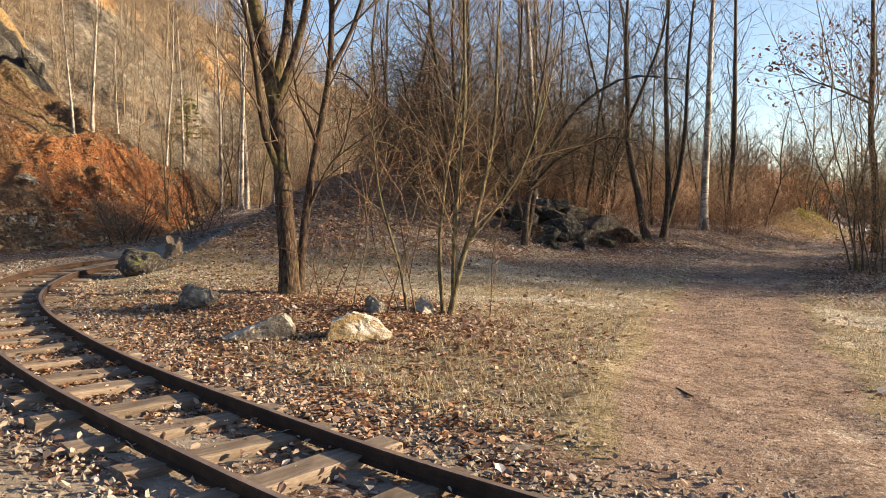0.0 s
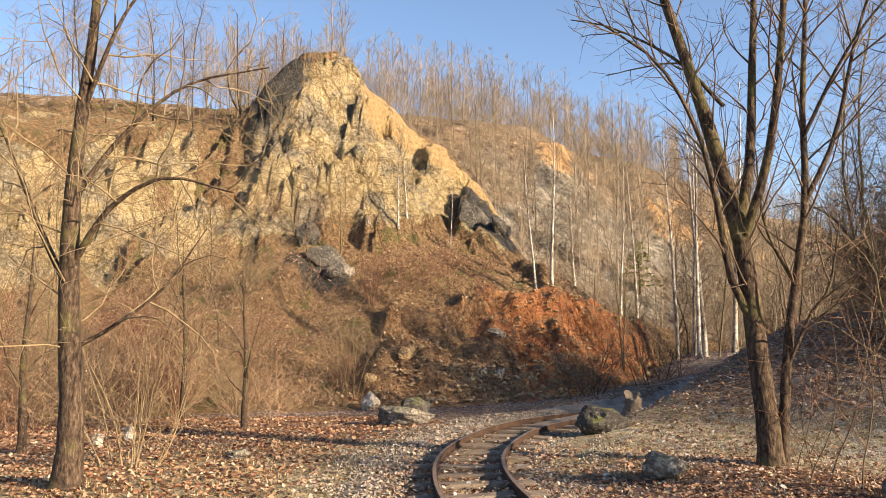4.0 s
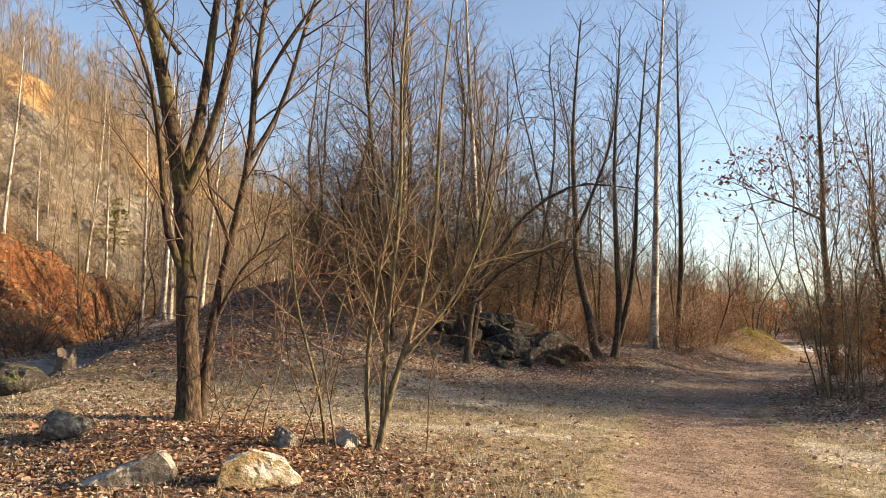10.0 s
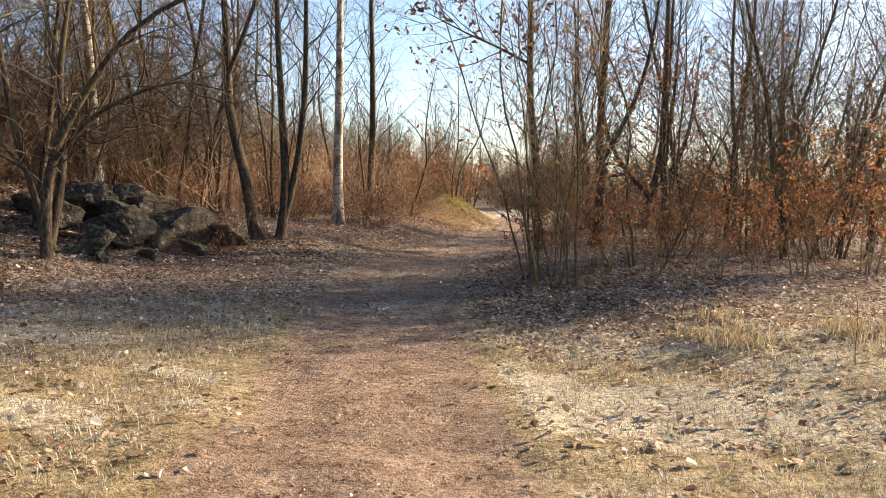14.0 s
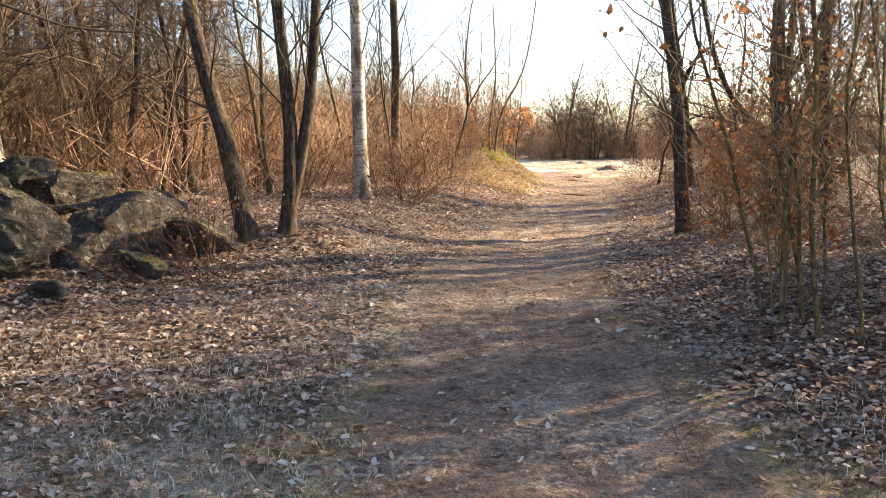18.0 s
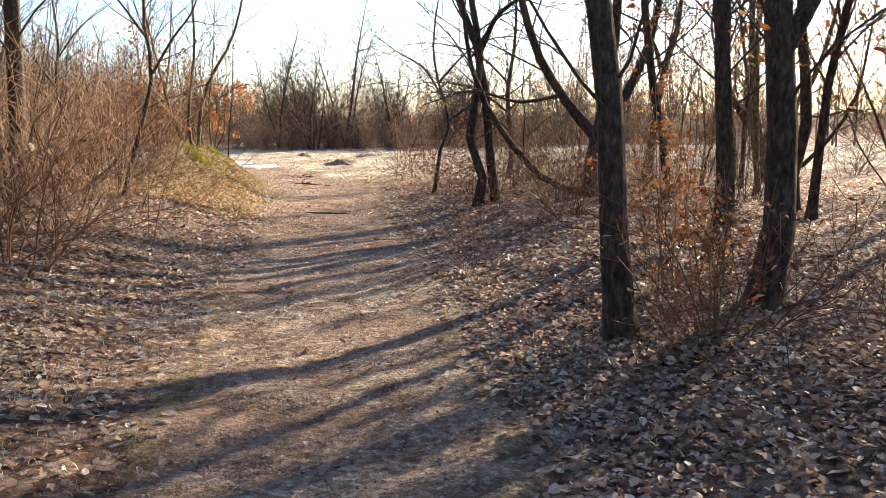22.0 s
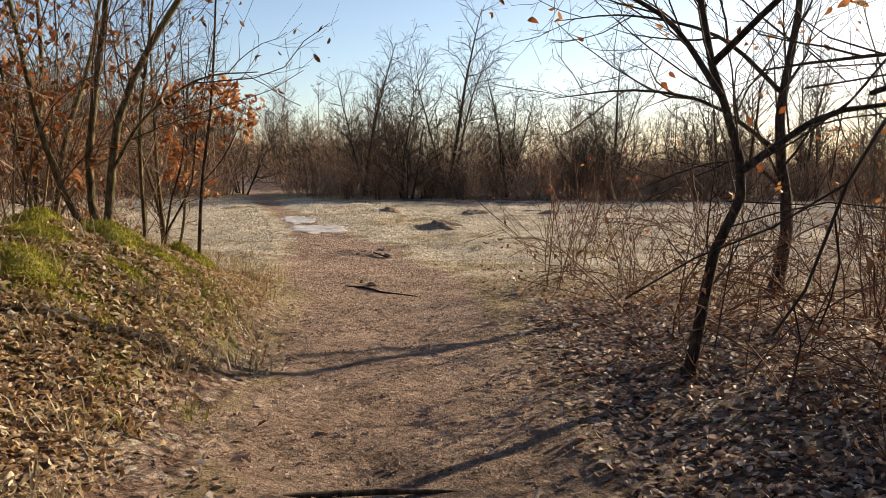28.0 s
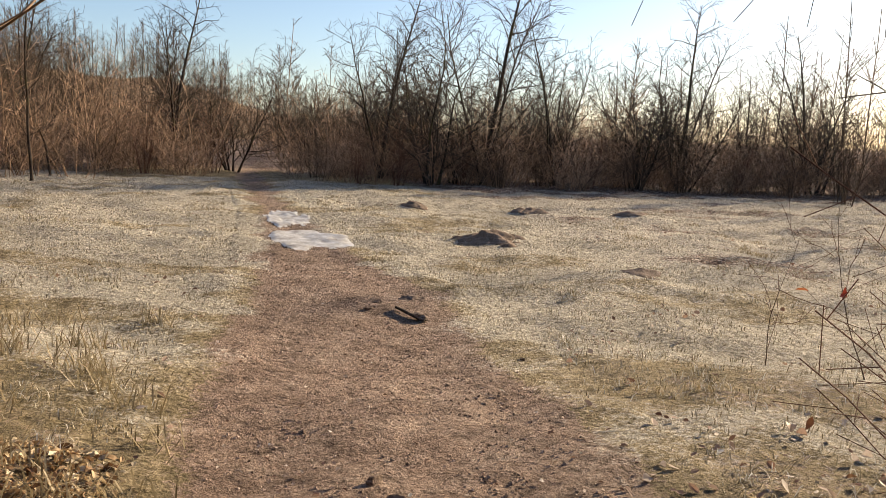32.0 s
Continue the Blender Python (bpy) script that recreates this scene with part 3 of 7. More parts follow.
M_DEADWOOD = blotchy("dead_wood", [(0.3, (0.10, 0.075, 0.055)), (0.5, (0.26, 0.21, 0.165)), (0.7, (0.45, 0.39, 0.32))], 5, 30, 0.9, 0.6, 0.01, 0, False, (6, 6, 1))

# ---------------------------------------------------------------- ground
def spread(lo, hi, step, far, grow=1.25):
    """Even steps from lo to hi, then wider and wider ones to the horizon."""
    core = list(np.arange(lo, hi + 1e-6, step))
    a, b, s = lo, hi, step
    left, right = [], []
    while a > -far or b < far:
        s *= grow
        a, b = a - s, b + s
        left.append(a)
        right.append(b)
    return np.array(left[::-1] + core + right)


def masks(X, Y, tr):
    """Where litter, frost, moss and trodden earth lie."""
    off, side = trail_off(X, Y)
    off = off + 0.3 * fbm(X / 0.8, Y / 0.8, 3, 44)
    wood = smooth(Y, 11, 15) * (1 - smooth(Y, 29, 34)) * smooth(off, -0.35, 0.5)
    litter = np.maximum.reduce([wood, 0.95 * gauss(X, Y, -0.9, 29, 1.6, 3.2) * smooth(off, 0.1, 0.5), 0.9 * gauss(X, Y, -1.6, 4.9, 2.2, 1.5), 0.75 * smooth(2.2 - tr, 0, 1.2) * smooth(X, -3, 0),
                                smooth(side, 3.5, 6) * smooth(Y, 9, 12), smooth(-6 - X, 0, 3) * 0.55, smooth(Y, 55, 62), smooth(np.abs(X), 12, 16),
                                0.7 * gauss(X, Y, -4, 13, 3, 3), 0.9 * mound(X, Y), 0.62 * gauss(X, Y, -6.8, 10.5, 3.2, 2.6), 0.5 * gauss(X, Y, 4.2, 33.5, 2, 2)])
    frost = np.maximum.reduce([1.35 * smooth(Y + 3 * fbm(X / 1.2, Y / 1.2, 3, 21), 31.5, 37) * (1 - smooth(Y, 51, 56)) * smooth(off, -0.5, 0.3), 0.85 * gauss(X, Y, 3.9, 9.3, 2.2, 3.0) * smooth(off, -0.1, 0.3), 0.72 * gauss(X, Y, -0.2, 8.6, 3.4, 2.4) * smooth(off, -0.1, 0.3), 0.7 * gauss(X, Y, -1, 10.8, 4, 2.4) * (0.35 + 0.65 * smooth(off, -0.1, 0.3)),
                               0.5 * gauss(X, Y, 1.5, 3.2, 1.6, 1.0), 0.45 * gauss(X, Y, -5, 5.5, 3, 3), 0.2 * mound(X, Y), 0.4 * wood, 0.55 * gauss(X, Y, 6.5, 4, 2, 4),
                               0.4 * smooth(Y, 9, 13) * (1 - smooth(Y, 24, 29))])
    frost = frost * (0.35 + 0.8 * smooth(fbm(X / 1.5, Y / 0.7, 4, 88), -0.4, 0.2))
    moss = 1.0 * gauss(X, Y, -0.5, 29.5, 0.62, 1.4) + 0.35 * gauss(X, Y, -0.6, 4.2, 2.2, 0.9)
    trail = smooth(0.35 - off, 0, 0.7) * (1 - 0.35 * smooth(Y, 42, 47))
    return dict(litter=litter, frost=frost, moss=moss, trail=trail)


def build_ground():
    xs, ys = spread(-15, 15, 0.15, 1500), spread(-5, 56, 0.17, 1500)
    X, Y, Q = grid(xs, ys)
    tr = track_off(X, Y)
    bed = 0.07 * smooth(-trail_off(X, Y)[0], -0.25, 0.05) * smooth(Y, -8, -6) * (1 - smooth(Y, 58, 61))
    ob = mesh_object("ground", np.stack([X, Y, height(X, Y, tr) - bed], 1), Q, M_GROUND)
    tagged(ob, "rough meadow and woodland floor with frost, straw grass and leaf litter", "ground", kind="structure")
    for name, v in masks(X, Y, tr).items():
        attribute(ob, name, v)


def build_trail():
    v = np.linspace(-7, 62, 690)
    u = np.linspace(-1.5, 1.5, 31)
    U, V = np.meshgrid(u, v)
    c, w = np.interp(V, TRAIL[:, 0], TRAIL[:, 1]), np.interp(V, TRAIL[:, 0], TRAIL[:, 2])
    X = (c + U * (w + 0.1)).ravel()
    Y, U = V.ravel(), U.ravel()
    Z = height(X, Y) + 0.012 - 0.045 * smooth(np.abs(U), 1.2, 1.5) + 0.014 * fbm(X / 0.25, Y / 0.25, 3, 4)
    ob = mesh_object("path", np.stack([X, Y, Z], 1), grid(u, v)[2], M_TRAIL)
    tagged(ob, "trodden reddish-brown earth path with scattered crumbs of soil", "path", kind="structure")
    for name, m in masks(X, Y, track_off(X, Y)).items():
        attribute(ob, name, m)


def build_ballast():
    line = TRACK_LINE
    t = np.gradient(line, axis=0)
    t /= np.linalg.norm(t, axis=1)[:, None]
    n = np.stack([-t[:, 1], t[:, 0]], 1)
    u = np.linspace(-2.0, 3.6, 57)
    P = line[:, None] + n[:, None] * u[None, :, None]
    X, Y = P[..., 0].ravel(), P[..., 1].ravel()
    U = np.tile(u, len(line))
    Z = height(X, Y) * smooth(np.abs(U), 0.5, 1.4) - 0.0 - 0.10 * smooth(np.where(U < 0, -U - 0.2, U + 0.2 - (0.3 + 1.8 * smooth(X, -1.5, 0.5)) * (1 - smooth(X, 2.5, 5))) + 0.3 * fbm(X, Y, 2, 8), 1.0, 1.7) - 0.8 * smooth(mound(X, Y), 0.003, 0.06) * smooth(-U, 0.75, 1.3) + 0.035 * smooth(U, 0.9, 1.4) + 0.02 * fbm(X / 0.18, Y / 0.18, 3, 6)
    i = (np.arange(len(line) - 1)[:, None] * 57 + np.arange(56)[None]).ravel()
    ob = mesh_object("ballast", np.stack([X, Y, Z], 1), np.stack([i, i + 1, i + 58, i + 57], 1), M_BALLAST)
    tagged(ob, "bed of grey-brown ballast gravel under the narrow-gauge track", "ballast", kind="structure")


def profile(a, pairs):
    p = np.array(pairs, float)
    return np.interp(a, p[:, 0], p[:, 1])


def rock_like(q):
    return smooth(q, 0.02, 0.1) * (1 - smooth(q, 0.95, 1.0))


def face_z(S, D):
    """Height of the quarry face, and how much of each surface shows there."""
    toe = profile(S, TOE) + 0.6 * fbm(S / 2.5, D / 6, 3, 31)
    foot_d = profile(S, [(-40, 22), (-20, 26), (-10, 29), (-6, 30), (-2, 31), (2, 31.5), (3, 29), (6, 30), (10, 34), (16, 40)])
    foot_z = profile(S, [(-40, 2.3), (-20, 2.6), (-12, 2.9), (-8, 3.8), (-6, 5.0), (-4, 5.5), (-2, 5.8), (1.8, 5.0), (2.6, 4.0), (4.2, 3.1), (6, 2.1), (9, 1.3), (14, 0.6)])
    top_z = profile(S, [(-40, 9), (-25, 9.8), (-14, 9.7), (-9.8, 9.9), (-8.6, 11.2), (-7, 12.6), (-6, 13.3), (-5.1, 13.6), (-4.4, 13.1), (-3.6, 12.1), (-2.1, 10.8), (-0.6, 9.4), (0.9, 7.7), (2.0, 6.2),
                        (2.6, 4.2), (4.2, 3.1), (6, 2.1), (9, 1.3), (14, 0.6)])
    up = np.clip((D - toe) / (foot_d - toe), 0, 1)
    lower = -0.3 + (foot_z + 0.3) * (0.72 * up + 0.28 * up**2) + 0.22 * fbm(S / 1.1, D / 1.1, 5, 41) * smooth(up, 0, 0.15)
    # clay bank: steep lip near the top, runnels below
    clay = smooth(S, -3.6, -2.2) * (1 - smooth(S, 6.0, 7.5)) * (1 - smooth(up - 0.06 * S - 0.1 * vnoise(S, D, 8), 0.46, 0.58))
    lower += clay * (0.75 * smooth(up + 0.10 * vnoise(S * 0.9, D * 0.4, 3), 0.44, 0.53) * (1 - smooth(up, 0.6, 0.9)) - 0.07 * smooth(-np.abs(vnoise(S * 1.6 + 0.1 * D, D * 0.16, 12)), -0.3, 0) + 0.34 * np.abs(fbm(S / 0.9, D / 0.55, 5, 33)) + 0.22 * np.round(2 * vnoise(S / 0.7 + 0.3 * D, D / 0.5, 35)) / 2 * smooth(up, 0.15, 0.3))
    # gully in shade
    lower -= 0.8 * gauss(S, D, -2.9, 22.9, 0.35, 0.9) + 0.6 * gauss(S, D, -4.6, 25, 0.8, 1.5)
    # wall: fins that lean, with deep joints between them
    wall_h = top_z - foot_z
    lean = S + 0.25 * (D - 31)
    saw = (lean * 0.62 + 0.35 * vnoise(S * 0.35, D * 0.4, 51)) % 1.0
    fins = 0.55 * saw * smooth(S, -4.6, -3.2) * (1 - smooth(S, 1.5, 2.2))
    zq = wall_h * np.clip((D - foot_d + fins + 0.8) / 3.8, 0, 1)
    rough = 0.8 + 0.6 * fbm(S / 2.8, zq / 2.4, 3, 61) + 0.32 * np.round(1.7 * vnoise(S / 1.3 + 0.35 * zq, zq / 1.0, 65)) / 1.7 + 0.35 * np.round(1.5 * vnoise(S / 2.6 - 0.2 * zq, zq / 1.9, 67)) / 1.5 + 0.35 * np.abs(fbm(S / 0.55, zq / 0.45, 4, 71))
    # clefts that cut into the ridge
    cleft = 1.2 * gauss(S - 0.18 * (D - 33), D, -3.0, 33.6, 0.32, 0.8) + 1.6 * gauss(S - 0.18 * (D - 33), D, -1.85, 32.9, 0.45, 0.9) + 1.5 * gauss(S, D, -0.35, 32.2, 0.5, 0.9)
    q = np.clip((D - foot_d + fins * 1.15 + rough - cleft) / 3.8, 0, 1)
    steps = q + 0.05 * np.sin(q * 19 + 3 * vnoise(S / 1.5, D / 3, 81))
    Z = lower + wall_h * np.clip(steps, 0, 1)
    behind = np.maximum(D - foot_d - 4.0, 0)
    Z += behind * profile(S, [(-40, 0.32), (-12, 0.36), (-8, 0.25), (-5.5, 0.0), (-4.5, -0.6), (14, -0.45)])
    Z += 0.3 * np.abs(fbm(S / 0.6, D / 0.6, 4, 93)) * rock_like(q)
    Z += 0.16 * fbm(S / 0.45, D / 0.45, 4, 91) * smooth(D - toe, 0.2, 1.2)
    rock = smooth(q, 0.03, 0.16) * (1 - smooth(q + 0.12 * vnoise(S, D, 5) - 0.08 * smooth(S, -5, -4), 0.93, 1.0)) * smooth(wall_h, 0.8, 2.0)
    rock *= 1 - smooth(-S, 7.6, 9.0) * smooth(fbm(S / 2.2, D / 1.2, 3, 23), -0.25, 0.2) * 0.95
    basalt = (gauss(S, D, 1.3, 31.8, 1.3, 0.8, -20) * 1.1 + gauss(S, Z * 2.0 + 9, -7.6, 32.0, 0.8, 3.0) * 0.9 + gauss(S, D, -4.9, 27.6, 1.0, 0.55, -28) * 1.1
              + 0.55 * gauss(S, Z, -6.3, 12.6, 0.9, 0.9))
    rim = smooth(q, 0.62, 0.8) * smooth(S, -4.4, -3.4)
    return Z, clay, rock, basalt, toe, rim


def face_red(S, D):
    """Where the clay is red rather than ochre."""
    up = np.clip((D - profile(S, TOE)) / 9.0, 0, 1)
    return smooth(S, 0.2, 3.2) * (1 - 0.6 * smooth(up, 0.35, 0.7)) + 0.5 * gauss(S, D, 0.6, 25.5, 1.2, 1.2)


def build_face():
    s, d = np.arange(-36, 16, 0.14), np.arange(9, 50, 0.13)
    S, D, Q = grid(s, d)
    Z, clay, rock, basalt, toe, rim = face_z(S, D)
    P = FACE_O[None] + FACE_K * (S[:, None] * FACE_S[None] + D[:, None] * FACE_D[None])
    Z = Z * FACE_K
    base = height(P[:, 0], P[:, 1])
    k = smooth(D - toe, -0.6, 0.8)
    Z = np.where(D < toe - 0.6, base - 0.3, base * (1 - k) + Z * k)
    back = smooth(D, 46, 50) + smooth(S, 13.5, 16) + smooth(-S, 33, 36)
    Z = Z * (1 - np.clip(back, 0, 1)) - 1.5 * np.clip(back, 0, 1)
    keep = (D[Q] > toe[Q] - 0.9).all(axis=1)
    used = np.unique(Q[keep])
    at = np.full(len(S), -1)
    at[used] = np.arange(len(used))
    ob = mesh_object("quarry_face", np.stack([P[:, 0], P[:, 1], Z], 1)[used], at[Q[keep]], M_FACE)
    tagged(ob, "old quarry face of pale yellow rock above a red clay bank", "rock face", kind="structure")
    for name, v in (("clay", clay), ("rock", rock), ("basalt", basalt), ("rim", rim), ("along", S), ("into", D), ("red", face_red(S, D))):
        attribute(ob, name, v[used])


def hill_z(x, y):
    z = hill(x, y)
    z = z + 1.5 * fbm(x / 9, y / 9, 4, 13) * smooth(z, 1, 6)
    scar = (1.15 * gauss(x, y, -43.5, 36, 2.6, 6.5) + 0.9 * gauss(x, y, -41, 47, 2.2, 4)) * smooth(fbm(x / 4, y / 4, 3, 77), -0.25, 0.25)
    return z + (1.1 + 1.6 * fbm(x / 2.2, y / 2.2, 4, 19)) * smooth(scar, 0.3, 0.6), scar


def build_hill():
    xs, ys = spread(-75, -20, 0.6, 60, 1.2), np.arange(-75, 150, 0.75)
    xs = xs[(xs > -190) & (xs < 14)]
    X, Y, Q = grid(xs, ys)
    Z, scar = hill_z(X, Y)
    toe = smooth(hill(X, Y), 0.05, 0.6)
    edge = smooth(Y, -75, -60) * (1 - smooth(Y, 135, 150)) * smooth(X, -190, -150)
    ob = mesh_object("hillside", np.stack([X, Y, (height(X, Y) - 2.5 + 2.5 * toe + Z) * edge - 2 * (1 - edge)], 1), Q, M_HILL)
    tagged(ob, "steep wooded hillside with grey scree and orange earth scars", "hillside", kind="structure")
    attribute(ob, "scar", scar * 1.1)
    attribute(ob, "scree", 0.6 * gauss(X, Y, -38, 26, 7, 9) + 0.4 * gauss(X, Y, -38, 40, 6, 8))


build_ground()
build_trail()
build_ballast()
build_face()
build_hill()


# ---------------------------------------------------------------- track
def build_track():
    root = tagged(new("railway_track"), "curving narrow-gauge track of rusty rails on weathered wooden sleepers", "railway track")
    line = TRACK_LINE
    t = np.gradient(line, axis=0)
    t /= np.linalg.norm(t, axis=1)[:, None]
    n = np.stack([-t[:, 1], t[:, 0]], 1)
    zs = 0.0 - 0.25 * smooth(face_sd(line[:, 0], line[:, 1])[1], 12, 20)
    # rail section: foot, web, head
    sec = np.array([(-0.045, 0), (0.045, 0), (0.045, 0.010), (0.010, 0.018), (0.010, 0.066), (0.027, 0.074), (0.027, 0.094), (0.020, 0.100), (-0.020, 0.100), (-0.027, 0.094), (-0.027, 0.074),
                    (-0.010, 0.066), (-0.010, 0.018), (-0.045, 0.010)])
    k = len(sec)
    for side in (-0.41, 0.41):
        off = side + sec[:, 0]
        P = np.concatenate([line[:, None] + n[:, None] * off[None, :, None], np.broadcast_to((0.045 + zs[:, None] + sec[None, :, 1])[..., None], (len(line), k, 1))], 2)
        i, j = np.arange(len(line) - 1)[:, None] * k, np.arange(k)[None]
        Q = np.stack([i + j, i + (j + 1) % k, i + k + (j + 1) % k, i + k + j], -1).reshape(-1, 4)
        rail = mesh_object("rail", P.reshape(-1, 3), Q, M_RAIL, root, "rust-brown steel rail", shade=False)
        rail.data.materials.append(M_RAILTOP)
        top = (np.arange(len(Q)) % k) == 7
        rail.data.polygons.foreach_set("material_index", top.astype(np.int32))
    rng = random.Random(4)
    shapes = []
    for v in range(4):
        bm = bmesh.new()
        bmesh.ops.create_cube(bm, size=1.0)
        bmesh.ops.scale(bm, vec=(1.42, 0.205, 0.13), verts=bm.verts)
        bmesh.ops.subdivide_edges(bm, edges=[e for e in bm.edges if abs(e.verts[0].co.x - e.verts[1].co.x) > 1], cuts=5)
        bmesh.ops.bevel(bm, geom=[e for e in bm.edges if e.is_manifold and e.calc_face_angle(0) > 1], offset=0.014, segments=1, affect="EDGES")
        for w in bm.verts:
            w.co += Vector((rng.uniform(-0.02, 0.02) * (abs(w.co.x) > 0.6), rng.uniform(-0.008, 0.008), rng.uniform(-0.006, 0.006)))
        me = bpy.data.meshes.new("sleeper")
        bm.to_mesh(me)
        bm.free()
        me.materials.append(M_SLEEPER)
        shapes.append(me)
    s = np.r_[0, np.cumsum(np.linalg.norm(np.diff(line, axis=0), axis=1))]
    for d in np.arange(0.2, s[-1] - 0.1, 0.62):
        d += rng.uniform(-0.05, 0.05)
        x, y, z = np.interp(d, s, line[:, 0]), np.interp(d, s, line[:, 1]), np.interp(d, s, zs)
        i = int(np.searchsorted(s, d).clip(0, len(s) - 1))
        a = math.degrees(math.atan2(n[i, 1], n[i, 0]))
        ob = new("sleeper", shapes[rng.randrange(4)])
        ob.parent = root
        ob.matrix_basis = pose(x, y, z - 0.002 + rng.uniform(-0.014, 0.008), rng.uniform(-1.5, 1.5), rng.uniform(-1, 1), a + rng.uniform(-4, 4)) @ Matrix.Diagonal((rng.uniform(0.94, 1.06), rng.uniform(0.85, 1.12), 1, 1))


build_track()


# ---------------------------------------------------------------- rocks and stumps
def boulder(name, x, y, size, material, seed, label, turn=0.0, tilt=(0, 0), sink=0.25, cuts=9, detail=3, category="rock", group="", z=None, rough=0.12, corners=None):
    """A broken block with flat faces and chipped edges, then roughened."""
    rng = random.Random(seed)
    bm = bmesh.new()
    for c in corners or ():
        bm.verts.new(Vector(c) * 2 - Vector((0, 0, 0.6)))
    for _ in range(0 if corners else cuts + 6):
        v = Vector((rng.gauss(0, 1), rng.gauss(0, 1), rng.gauss(0, 1))).normalized()
        bm.verts.new(v * rng.uniform(0.8, 1.0))
    hull = bmesh.ops.convex_hull(bm, input=bm.verts)
    bmesh.ops.delete(bm, geom=[g for g in hull["geom_interior"] if isinstance(g, bmesh.types.BMVert)], context="VERTS")
    bmesh.ops.bevel(bm, geom=list(bm.edges), offset=0.05, segments=1, affect="EDGES")
    bmesh.ops.triangulate(bm, faces=bm.faces)
    for _ in range(3):
        long = [e for e in bm.edges if e.calc_length() > 0.16]
        bmesh.ops.subdivide_edges(bm, edges=long, cuts=1)
        bmesh.ops.triangulate(bm, faces=bm.faces)
    shift = Vector((seed * 0.37, seed * 0.11, 0))
    for v in bm.verts:
        v.co += v.co.normalized() * (rough * 0.7 * noise.noise(v.co * 1.9 + shift) + rough * 0.6 * noise.noise(v.co * 5 + shift))
    m = Matrix.Diagonal((size[0] / 2, size[1] / 2, size[2] / 2 * 1.15, 1))
    bm.transform(pose(0, 0, 0, tilt[0], tilt[1], 0) @ m)
    me = bpy.data.meshes.new(name)
    bm.to_mesh(me)
    bm.free()
    me.materials.append(material)
    ob = new(name, me)
    low = min(v.co.z for v in me.vertices)
    ob.matrix_basis = pose(x, y, (ground_z(x, y) if z is None else z) - low - sink * size[2], 0, 0, turn)
    return tagged(ob, label, category, group)


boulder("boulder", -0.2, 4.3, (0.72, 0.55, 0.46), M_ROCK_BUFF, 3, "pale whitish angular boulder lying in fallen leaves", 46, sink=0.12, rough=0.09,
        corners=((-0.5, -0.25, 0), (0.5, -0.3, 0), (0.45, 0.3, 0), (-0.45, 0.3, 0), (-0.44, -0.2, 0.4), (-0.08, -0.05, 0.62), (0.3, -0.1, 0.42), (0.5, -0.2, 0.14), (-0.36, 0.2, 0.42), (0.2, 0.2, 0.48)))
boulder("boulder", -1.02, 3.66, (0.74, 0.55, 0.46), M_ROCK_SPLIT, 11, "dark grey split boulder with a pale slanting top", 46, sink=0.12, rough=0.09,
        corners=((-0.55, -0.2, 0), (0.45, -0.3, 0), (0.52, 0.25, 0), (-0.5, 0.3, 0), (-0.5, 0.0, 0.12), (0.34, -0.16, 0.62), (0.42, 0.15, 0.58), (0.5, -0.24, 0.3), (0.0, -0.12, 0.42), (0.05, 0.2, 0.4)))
boulder("boulder", -3.02, 4.5, (0.6, 0.5, 0.4), M_ROCK_GREY, 7, "grey mossy boulder at the edge of the leaf heap", 20)
boulder("boulder", -0.66, 6.1, (0.6, 0.3, 0.36), M_ROCK_PALE, 5, "flat pale stone slab leaning among the tree stems", -50, (20, 0))
boulder("boulder", -0.85, 5.35, (0.34, 0.34, 0.36), M_ROCK_GREY, 6, "small grey stone beside the leaning slab", 10)
boulder("boulder", -6.75, 6.25, (1.05, 0.85, 0.6), M_ROCK_DARK, 19, "large dark boulder beside the curve of the track", 30, sink=0.2)
boulder("boulder", -16.4, 5.65, (0.75, 0.65, 0.75), M_ROCK_PALE, 23, "white weathered boulder at the foot of the bank", 0, sink=0.15)
boulder("boulder", -10.5, 4.3, (1.6, 1.0, 0.5), M_ROCK_GREY, 29, "low flat grey-brown boulder beside the track", 25, sink=0.2)
boulder("boulder", -11.3, 4.85, (0.9, 0.8, 0.55), M_ROCK_DARK, 31, "dark stone lying behind the flat boulder", 60, sink=0.1)
boulder("boulder", -7.0, 0.55, (0.4, 0.3, 0.22), M_ROCK_GREY, 33, "small grey stone at the edge of the brush", 60)
boulder("boulder", -10.2, -0.65, (0.26, 0.24, 0.4), M_ROCK_PALE, 34, "small upright pale stone in the brush", 15)
boulder("boulder", -9.4, -1.15, (0.26, 0.22, 0.36), M_ROCK_PALE, 35, "small upright pale stone in the brush", 70)

